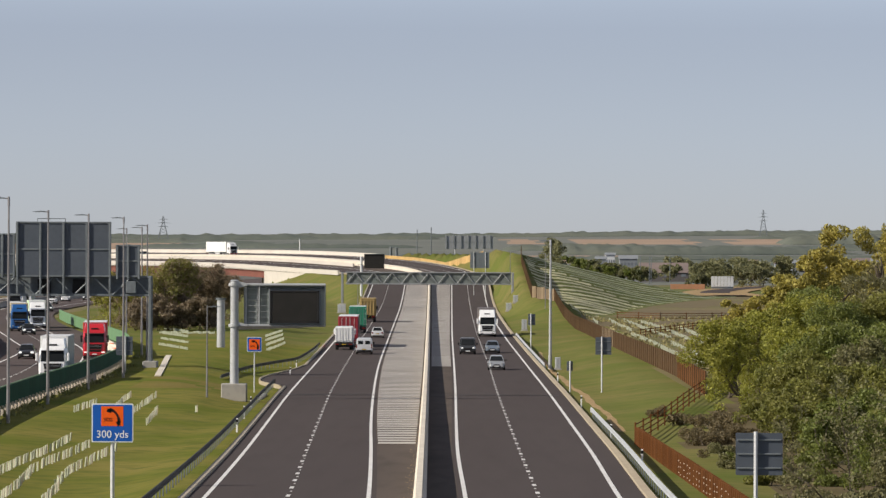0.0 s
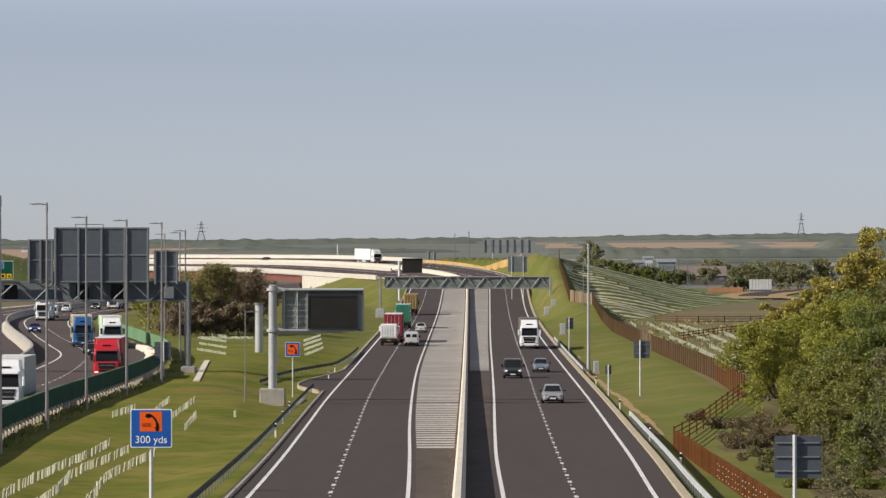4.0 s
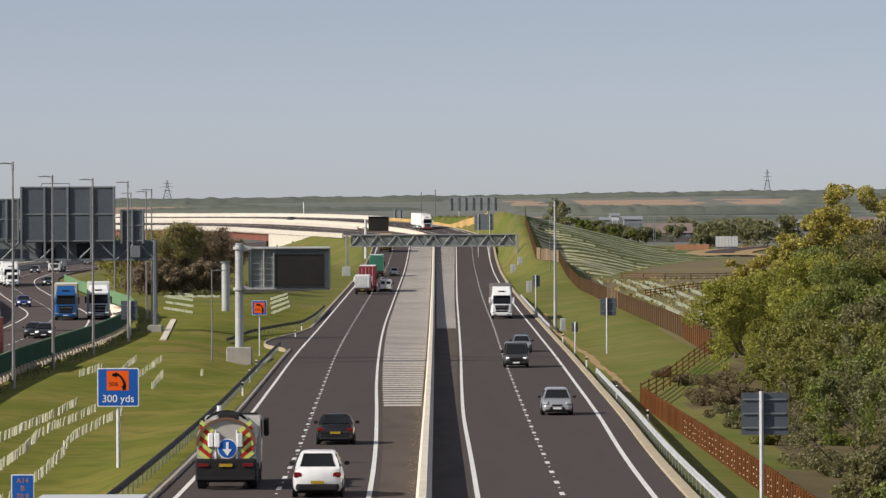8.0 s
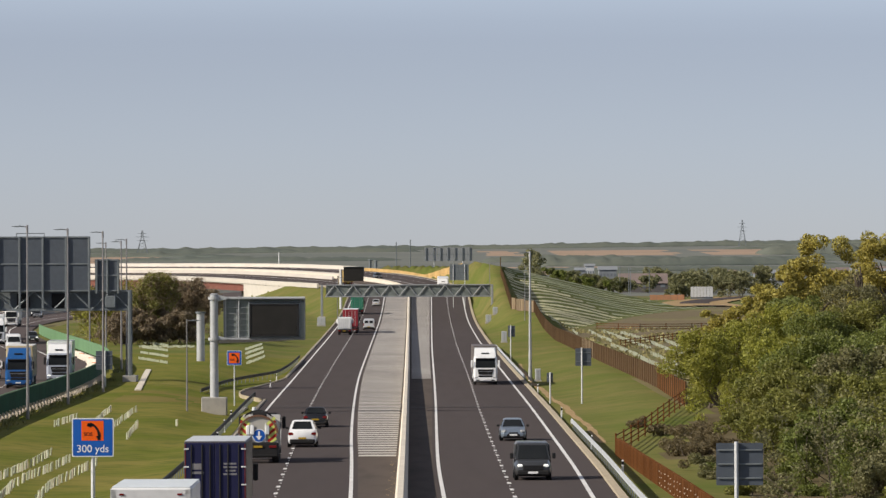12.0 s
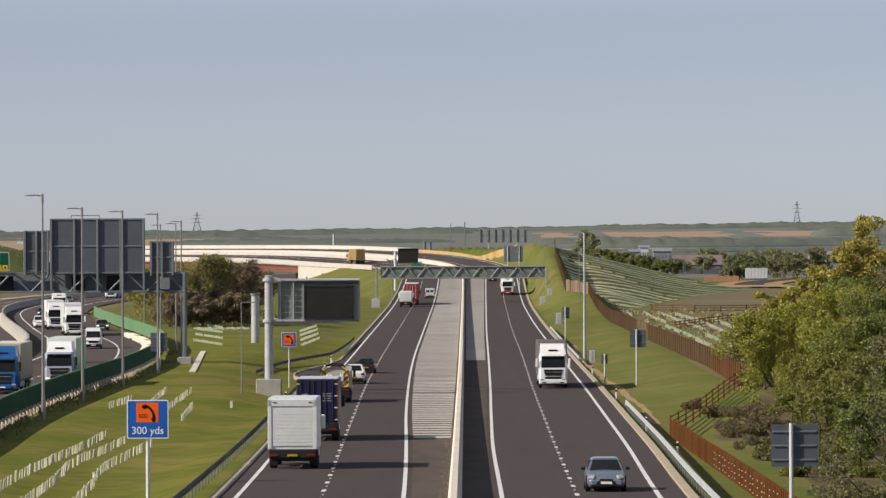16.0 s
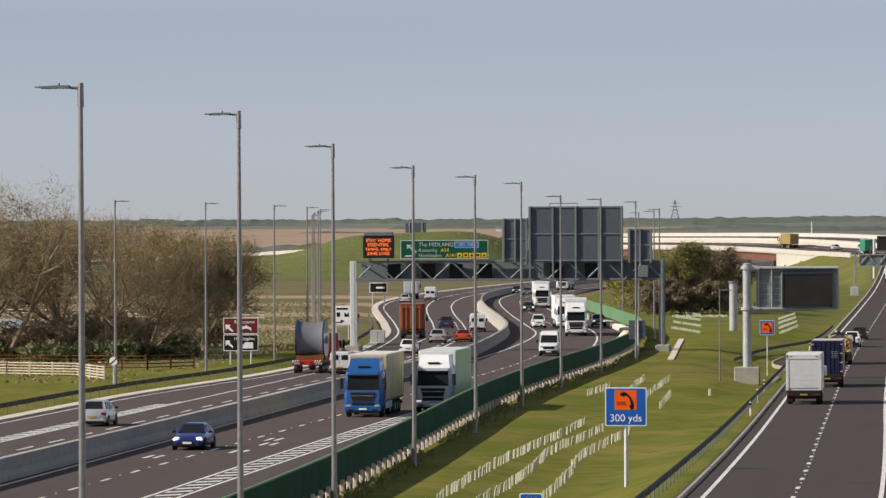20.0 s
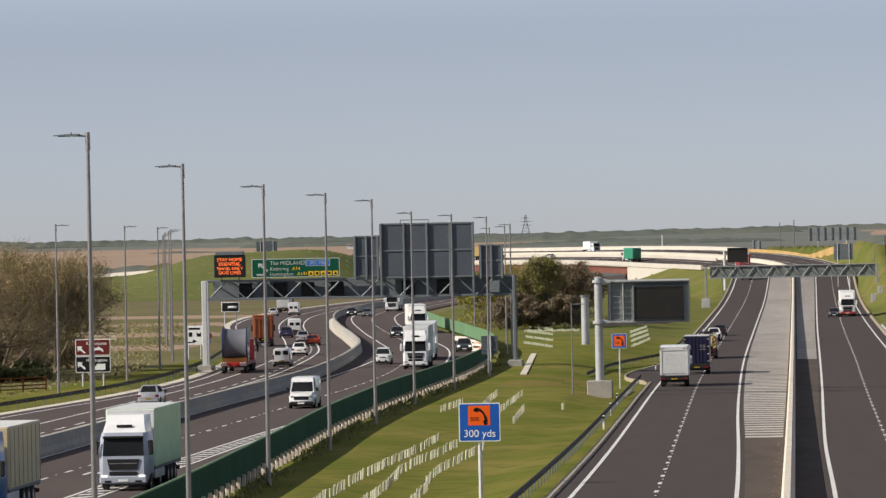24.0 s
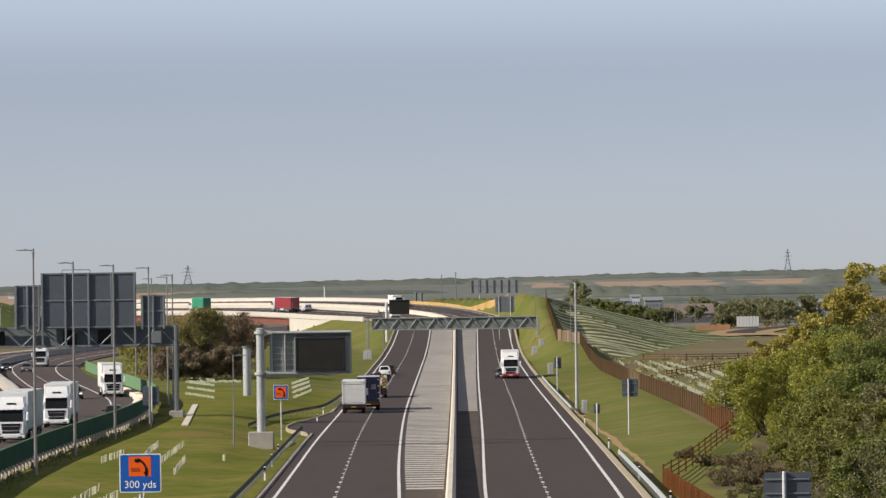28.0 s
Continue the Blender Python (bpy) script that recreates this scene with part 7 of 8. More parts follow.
def cab_unit(top, colour, y0, H=3.75, W=2.5, length=2.25, deflector=None, lights=False, lower=None):
    """A lorry cab with its front at y0, looking along +y."""
    c = coat(colour, 0.3)
    d = coat(deflector, 0.35) if deflector else c
    hw, yb = W / 2, y0 - length
    hs = 2.95 if H > 3.3 else H - 0.1
    rings = []
    for z, w, fy in ((0.55, 0.96, -0.02), (0.9, 1.0, 0.0), (1.75, 1.0, -0.03), (2.65, 0.97, -0.2), (hs, 0.93, -0.34)):
        rings.append([(-hw * w, yb, z), (hw * w, yb, z), (hw * w, y0 - 0.22 + fy, z), (hw * w * 0.84, y0 + fy, z), (-hw * w * 0.84, y0 + fy, z), (-hw * w, y0 - 0.22 + fy, z)])
    cab = part("cab", Geo().loft(rings), c, top, soft=True)
    if H > 3.3:
        part("wind_deflector", Geo().loft([[(-hw * 0.92, yb, hs), (hw * 0.92, yb, hs), (hw * 0.88, y0 - 0.5, hs), (-hw * 0.88, y0 - 0.5, hs)], [(-hw * 0.9, yb, hs + 0.5), (hw * 0.9, yb, hs + 0.5), (hw * 0.8, y0 - 0.75, hs + 0.4), (-hw * 0.8, y0 - 0.75, hs + 0.4)], [(-hw * 0.86, yb, H), (hw * 0.86, yb, H), (hw * 0.74, y0 - 1.15, H - 0.04), (-hw * 0.74, y0 - 1.15, H - 0.04)]]), d, cab)
        part("roof_hatch", Geo().box((0, y0 - 0.63, hs + 0.32), (0.8, 0.08, 0.14), 0.03), BLACK, cab)
    q = ((hw * 0.84, y0 - 0.03, 1.75), (-hw * 0.84, y0 - 0.03, 1.75), (-hw * 0.8, y0 - 0.22, 2.68), (hw * 0.8, y0 - 0.22, 2.68))
    part("windscreen", inset(q, 0.0, 0.0, 0.04, 0.0, 0.02), GLASS, cab)
    part("sun_visor", Geo().box((0, y0 - 0.12, 2.72), (hw * 1.66, 0.2, 0.13), 0.04), BLACK, cab)
    part("grille", Geo().prism([(-hw * 0.66, 1.62), (hw * 0.66, 1.62), (hw * 0.56, 1.08), (-hw * 0.56, 1.08)], "y", y0 - 0.04, y0 + 0.035), BLACK, cab)
    part("lower_grille", Geo().box((0, y0 + 0.01, 0.9), (hw * 1.15, 0.08, 0.2), 0.03), BLACK, cab)
    part("grille_bar", Geo().box((0, y0 + 0.045, 1.4), (hw * 1.15, 0.03, 0.05), 0.01), ALLOY, cab)
    bump = part("bumper", Geo().box((0, y0 - 0.1, 0.58), (W * 0.98, 0.36, 0.42), 0.08), coat(lower, 0.35) if lower else c, cab)
    part("number_plate", Geo().box((0, y0 + 0.09, 0.55), (0.52, 0.02, 0.11)), SIGN_WHITE, bump)
    part("skirt", Geo().box((0, y0 - 0.12, 0.34), (W * 0.9, 0.3, 0.1), 0.03), BLACK, bump)
    for sg in (-1, 1):
        part("headlamp", Geo().box((sg * hw * 0.76, y0 - 0.0, 0.74), (0.38, 0.18, 0.17), 0.05), HEADLIGHT if lights else LAMP_GLASS, bump)
        part("fog_lamp_recess", Geo().box((sg * hw * 0.62, y0 + 0.06, 0.5), (0.36, 0.06, 0.12), 0.02), BLACK, bump)
        part("side_window", Geo().box((sg * (hw * 0.985), y0 - 0.85, 2.15), (0.05, 0.95, 0.75), 0.02), GLASS, cab)
        part("mirror", Geo().box((sg * (hw + 0.16), y0 - 0.1, 2.2), (0.22, 0.16, 0.75), 0.05), BLACK if not (colour[0] > 0.7) else coat(colour, 0.3), cab)
        part("step", Geo().box((sg * hw * 0.95, y0 - 1.15, 0.6), (0.14, 0.8, 0.4), 0.03), BLACK, cab)
        wheel(top, sg * (hw - 0.16), y0 - 1.35, 0.5, 0.3, False)
    return cab


def rear_lights(body, W, y, z):
    for sg in (-1, 1):
        part("tail_lamp", Geo().box((sg * W * 0.38, y, z), (0.42, 0.06, 0.14), 0.02), TAIL, body)
    part("number_plate", Geo().box((0, y - 0.01, z), (0.52, 0.03, 0.12)), PLATE_Y, body)


def artic(label, cab_colour, side, back=None, deflector=None, H=4.0, lights=False, length=13.6, lower=None, ribs=0, front=None, top_colour=None):
    """Tractor and box trailer."""
    top = thing("articulated_lorry", label, "lorry", group="lorries on the roads")
    y0 = 8.2
    cab_unit(top, cab_colour, y0, min(H - 0.1, 3.85), deflector=deflector, lights=lights, lower=lower)
    part("chassis", Geo().box((0, 3.6, 0.85), (1.0, 6.6, 0.3), 0.04), BLACK, top)
    for sg in (-1, 1):
        wheel(top, sg * 1.05, 3.4, 0.5, 0.34, False)
    t1 = y0 - 2.75
    t0 = t1 - length
    body = part("trailer_body", Geo().box((0, (t0 + t1) / 2, (H + 1.1) / 2), (2.55, length, H - 1.1), 0.05), coat(side, 0.55), top, "trailer body")
    part("roof_sheet", Geo().box((0, (t0 + t1) / 2, H + 0.012), (2.5, length - 0.06, 0.03), 0.01), coat(top_colour or (0.62, 0.63, 0.64), 0.5), body)
    part("front_panel", Geo().box((0, t1 + 0.01, (H + 1.25) / 2), (2.45, 0.05, H - 1.3), 0.02), coat(front or side, 0.5), body)
    bc = coat(back or side, 0.45)
    for sg in (-1, 1):
        door = part("rear_door", Geo().box((sg * 0.63, t0 - 0.025, (H + 1.15) / 2), (1.22, 0.06, H - 1.25), 0.02), bc, body)
        for k in (0.25, 0.8):
            part("lock_rod", Geo().tube((sg * k, t0 - 0.08, 1.2), (sg * k, t0 - 0.08, H - 0.15), 0.025, 0.025, 6), GALV, door)
    for i in range(ribs):
        yy = t0 + 0.3 + (length - 0.6) * i / max(1, ribs - 1)
        for sg in (-1, 1):
            part("curtain_strap", Geo().box((sg * 1.28, yy, (H + 1.1) / 2), (0.02, 0.06, H - 1.3)), GALV_DARK, body)
    part("side_rail", Geo().box((0, (t0 + t1) / 2, 1.05), (2.5, length - 0.1, 0.16), 0.03), GALV_DARK, body)
    part("rear_bumper", Geo().box((0, t0 + 0.05, 0.62), (2.35, 0.16, 0.2), 0.03), SIGN_BROWN, body)
    rear_lights(body, 2.5, t0 - 0.05, 0.95)
    for y in (t0 + 2.2, t0 + 3.5, t0 + 4.8):
        for sg in (-1, 1):
            wheel(top, sg * 1.08, y, 0.5, 0.36, False)
    for sg in (-1, 1):
        part("side_guard", Geo().box((sg * 1.2, t0 + 7.8, 0.72), (0.06, 3.4, 0.45), 0.02), GALV, top)
    return top


def rigid_box(label, cab_colour, side, L=9.0, H=3.6, back="doors", top_colour=None, W=2.5, back_colour=None):
    """A rigid lorry with a box body."""
    top = thing("rigid_lorry", label, "lorry", group="lorries on the roads")
    f, b = L / 2, -L / 2
    cab_unit(top, cab_colour, f, min(2.9, H - 0.3), W=2.3, length=1.9)
    body = part("box_body", Geo().box((0, (b + f - 2.1) / 2, (H + 0.98) / 2), (W, f - 2.1 - b, H - 0.98), 0.05), coat(side, 0.45), top)
    part("roof_sheet", Geo().box((0, (b + f - 2.1) / 2, H + 0.015), (W - 0.06, f - 2.2 - b, 0.035), 0.01), coat(top_colour or (0.6, 0.64, 0.66), 0.5), body)
    part("chassis", Geo().box((0, 0.2, 0.78), (1.0, L - 1.0, 0.28), 0.04), BLACK, top)
    bc = coat(back_colour or side, 0.45)
    if back == "shutter":
        n = 11
        for i in range(n):
            zz = 1.18 + (H - 1.65) * (i + 0.5) / n
            part("shutter_slat", Geo().box((0, b - 0.02, zz), (W - 0.42, 0.06, (H - 1.65) / n - 0.006), 0.012), bc, body)
        for sg in (-1, 1):
            part("frame_post", Geo().box((sg * (W / 2 - 0.1), b - 0.03, (H + 1.0) / 2), (0.2, 0.1, H - 1.05), 0.02), bc, body)
        part("header", Geo().box((0, b - 0.03, H - 0.22), (W, 0.1, 0.36), 0.02), bc, body)
        part("marker_lamp", Geo().box((0.9, b - 0.09, H - 0.2), (0.16, 0.04, 0.06), 0.01), TAIL, body)
        part("marker_lamp", Geo().box((-0.9, b - 0.09, H - 0.2), (0.16, 0.04, 0.06), 0.01), TAIL, body)
    else:
        for sg in (-1, 1):
            door = part("rear_door", Geo().box((sg * W * 0.245, b - 0.02, (H + 1.1) / 2), (W * 0.48, 0.06, H - 1.2), 0.02), bc, body)
            for k in (0.2, 0.52, 0.95):
                part("lock_rod", Geo().tube((sg * k, b - 0.07, 1.1), (sg * k, b - 0.07, H - 0.12), 0.03, 0.03, 6), BLACK if max(side) < 0.1 else GALV_DARK if max(side) < 0.4 else GALV, door)
            for k in range(4):
                part("hinge", Geo().box((sg * W * 0.46, b - 0.06, 1.3 + k * (H - 1.6) / 3), (0.2, 0.04, 0.06), 0.01), GALV, door)
    if back_colour and max(side) < 0.1:          # rows of unreadable pale writing on the doors
        for x, z, w, h in ((-0.72, 2.75, 0.42, 0.24), (-0.72, 2.5, 0.5, 0.1), (0.6, 2.86, 0.5, 0.07), (0.6, 2.72, 0.54, 0.07), (0.62, 2.58, 0.4, 0.07), (0.6, 2.44, 0.54, 0.07)):
            part("lettering_bar", Geo().box((x, b - 0.056, z), (w, 0.01, h)), POLE, body)
        for sg in (-1, 1):
            part("red_edging", Geo().box((sg * (W / 2 - 0.05), b - 0.056, (H + 1.1) / 2), (0.04, 0.012, H - 1.3)), SIGN_BROWN, body)
    part("tail_lift", Geo().box((0, b + 0.02, 0.78), (W * 0.96, 0.3, 0.44), 0.04), BLACK, top)
    part("rear_bumper", Geo().box((0, b + 0.1, 0.5), (W * 0.9, 0.14, 0.16), 0.03), BLACK, top)
    rear_lights(body, W, b - 0.15, 0.72)
    for sg in (-1, 1):
        wheel(top, sg * (W / 2 - 0.2), b + 2.0, 0.48, 0.4, False)
        part("mud_flap", Geo().box((sg * (W / 2 - 0.22), b + 1.35, 0.4), (0.42, 0.03, 0.5), 0.01), BLACK, top)
        part("side_guard", Geo().box((sg * (W / 2 - 0.08), 0.6, 0.7), (0.05, 2.4, 0.35), 0.02), GALV, top)
    return top


def sweeper():
    """The maintenance lorry with its hazard boards and keep-left arrow."""
    top = thing("maintenance_lorry", "road maintenance lorry with striped hazard boards and a blue arrow sign", "lorry", group="lorries on the roads")
    f, b = 3.9, -3.9
    cab_unit(top, (0.62, 0.6, 0.56), f, 2.8, W=2.3, length=1.9)
    part("chassis", Geo().box((0, 0, 0.8), (1.1, 7.2, 0.3), 0.04), BLACK, top)
    tank = part("tank", Geo().loft([[(math.cos(a) * 1.1, y, 2.0 + math.sin(a) * 0.85) for a in [2 * math.pi * k / 14 for k in range(14)]] for y in (b + 0.6, b + 0.75, f - 2.4, f - 2.2)]), coat((0.4, 0.36, 0.3), 0.5), top, "pale ribbed tank")
    board = part("rear_board", Geo().loft([[(-1.15, y, 1.1), (1.15, y, 1.1), (1.15, y, 2.2), (0.8, y, 2.75), (-0.8, y, 2.75), (-1.15, y, 2.2)] for y in (b + 0.2, b + 0.32)]), coat((0.42, 0.40, 0.36), 0.5), top)
    for i in range(7):                          # red and lime chevron stripes
        for sg in (-1, 1):
            st = part("hazard_stripe", Geo().box((0, 0, 0), (0.62, 0.02, 0.17)), SIGN_RED if i % 2 else SIGN_LIME, board)
            st.matrix_basis = pose(sg * (0.82 - 0.03 * max(0, i - 4)), b + 0.17, 1.28 + i * 0.2, 0, -sg * 40, 0)
    part("frame_rail", Geo().box((0, b + 0.16, 1.16), (2.34, 0.05, 0.06), 0.01), SIGN_WHITE, board)
    for x in (-0.42, 0.42):
        part("frame_rail", Geo().box((x, b + 0.15, 1.75), (0.05, 0.05, 1.2), 0.01), SIGN_WHITE, board)
    part("exhaust", Geo().tube((-0.25, b + 0.5, 2.7), (-0.25, b + 0.5, 3.3), 0.14, 0.12, 10), GALV, top)
    part("hose", Geo().loft([[(math.cos(q) * 0.9, b + 0.35 + e, 2.45 + math.sin(q) * 0.62 + f) for e, f in ((0, -0.06), (0.1, -0.06), (0.1, 0.06), (0, 0.06))] for q in [math.pi * k / 10 for k in range(11)]]), BLACK, top)
    part("rim_hoop", Geo().loft([[(math.cos(a) * 1.2 * q, b + 0.1 + e, 1.75 + math.sin(a) * 1.1 * q) for q, e in ((1, 0), (1, 0.1), (0.9, 0.1), (0.9, 0))] for a in [math.pi * k / 12 for k in range(13)]]), coat((0.16, 0.09, 0.06), 0.5), board)
    disc = part("arrow_disc", Geo().tube((0.05, b + 0.15, 1.62), (0.05, b + 0.09, 1.62), 0.4, 0.4, 22), SIGN_WHITE, board)
    part("disc_face", Geo().tube((0.05, b + 0.1, 1.62), (0.05, b + 0.08, 1.62), 0.36, 0.36, 22), SIGN_BLUE, disc)
    part("arrow", Geo().prism([(0.0, 1.88), (0.1, 1.88), (0.1, 1.6), (0.24, 1.6), (0.05, 1.34), (-0.14, 1.6), (0.0, 1.6)], "y", b + 0.06, b + 0.079), SIGN_WHITE, disc)
    for x in (-0.6, -0.35, 0.55):
        part("equipment", Geo().box((x, b + 0.1, 1.95), (0.22, 0.16, 0.55), 0.03), SIGN_WHITE if x < 0.5 else GALV, board)
    part("hose_reel", Geo().tube((-0.3, b + 0.4, 2.85), (0.5, b + 0.4, 2.85), 0.22, 0.22, 10), BLACK, top)
    part("beacon_bar", Geo().box((0, b + 0.5, 3.0), (0.7, 0.3, 0.2), 0.03), GALV_DARK, top)
    part("crash_frame", Geo().box((0, b + 0.1, 0.78), (2.4, 0.56, 0.9), 0.06), BLACK, top)
    part("rear_bumper", Geo().box((0, b - 0.1, 0.45), (2.3, 0.2, 0.16), 0.04), BLACK, top)
    rear_lights(top, 2.3, b - 0.21, 0.98)
    for sg in (-1, 1):
        for y in (b + 1.3, b + 2.5):
            wheel(top, sg * 1.0, y, 0.48, 0.4, False)
    return top


def low_loader():
    """A low lorry that carries one large cable reel, its axle across the bed."""
    top = thing("low_loader", "red low loader lorry carrying a large blue-flanged cable reel", "lorry", group="lorries on the roads")
    cab_unit(top, (0.14, 0.015, 0.02), 7.0, 3.3)
    part("bed", Geo().box((0, -0.6, 0.95), (2.55, 12.0, 0.32), 0.05), coat((0.13, 0.014, 0.014), 0.5), top, "red trailer bed")
    part("neck", Geo().box((0, 4.6, 1.3), (1.4, 2.2, 0.3), 0.05), BLACK, top)
    n = 30
    ring = lambda x, r: [(x, -3.6 + math.cos(2 * math.pi * k / n) * r, 2.86 + math.sin(2 * math.pi * k / n) * r) for k in range(n)]
    reel = part("reel_core", Geo().loft([ring(-1.12, 1.62), ring(-0.95, 1.52), ring(0.0, 1.42), ring(0.95, 1.52), ring(1.12, 1.62)]), coat((0.145, 0.15, 0.175), 0.6), top, "grey wound cable", soft=True)
    for sg in (-1, 1):
        part("flange", Geo().loft([ring(sg * 1.1, 1.75), ring(sg * 1.26, 1.75)]), coat((0.02, 0.03, 0.085), 0.4, 0.2), reel, "dark blue flange")
        part("hub", Geo().tube((sg * 1.26, -3.6, 2.86), (sg * 1.34, -3.6, 2.86), 0.3, 0.3, 12), GALV_DARK, reel)
    for y in (-5.0, -2.2):
        part("chock", Geo().prism([(y - 0.4, 1.1), (y + 0.4, 1.1), (y + (0.4 if y < -3.6 else -0.4), 1.6)], "x", -1.2, 1.2), TIMBER, top)
    part("tail_board", Geo().box((0, -6.65, 0.92), (2.5, 0.12, 0.4), 0.03), coat((0.4, 0.03, 0.02), 0.5), top)
    for sg in (-1, 1):
        part("warning_board", Geo().box((sg * 0.95, -6.74, 0.95), (0.6, 0.04, 0.34), 0.01), SIGN_WHITE, top)
        for k in range(3):
            st = part("red_stripe", Geo().box((0, 0, 0), (0.09, 0.02, 0.36)), SIGN_BROWN, top)
            st.matrix_basis = pose(sg * 0.95 + (k - 1) * 0.2, -6.77, 0.95, 0, 30, 0)
        part("tail_lamp", Geo().box((sg * 0.4, -6.74, 0.9), (0.3, 0.05, 0.14), 0.02), TAIL, top)
        for y in (-5.6, -4.4, -3.2):
            wheel(top, sg * 1.08, y, 0.42, 0.34, False)
        wheel(top, sg * 1.0, 3.6, 0.5, 0.4, False)
    return top


def skip_lorry(label, cab_colour, side, H=3.9, L=10.5):
    """A lorry with an open ribbed bulk body."""
    top = thing("bulk_lorry", label, "lorry", group="lorries on the roads")
    f, b = L / 2, -L / 2
    cab_unit(top, cab_colour, f, 3.3)
    c = coat(side, 0.6)
    body = part("bulk_body", Geo().box((0, (b + f - 2.5) / 2, (H + 1.1) / 2), (2.5, f - 2.5 - b, H - 1.1), 0.05), c, top)
    for i in range(5):
        part("rib", Geo().box((-1.0 + i * 0.5, b - 0.05, (H + 1.15) / 2), (0.12, 0.1, H - 1.3), 0.02), c, body)
    for i in range(9):
        for sg in (-1, 1):
            part("side_rib", Geo().box((sg * 1.28, b + 0.4 + i * (f - 3.2 - b) / 8, (H + 1.15) / 2), (0.08, 0.12, H - 1.3), 0.02), c, body)
    part("top_rim", Geo().box((0, (b + f - 2.5) / 2, H), (2.62, f - 2.4 - b, 0.12), 0.03), c, body)
    part("tailgate_bar", Geo().box((0, b - 0.08, H - 0.35), (2.4, 0.1, 0.14), 0.02), c, body)
    part("chassis", Geo().box((0, 0, 0.82), (1.0, L - 1, 0.3), 0.04), BLACK, top)
    part("rear_bumper", Geo().box((0, b + 0.1, 0.55), (2.3, 0.16, 0.2), 0.03), BLACK, top)
    rear_lights(body, 2.4, b - 0.03, 0.92)
    for sg in (-1, 1):
        for y in (b + 1.2, b + 2.5, f - 3.6):
            wheel(top, sg * 1.05, y, 0.5, 0.38, False)
    return top


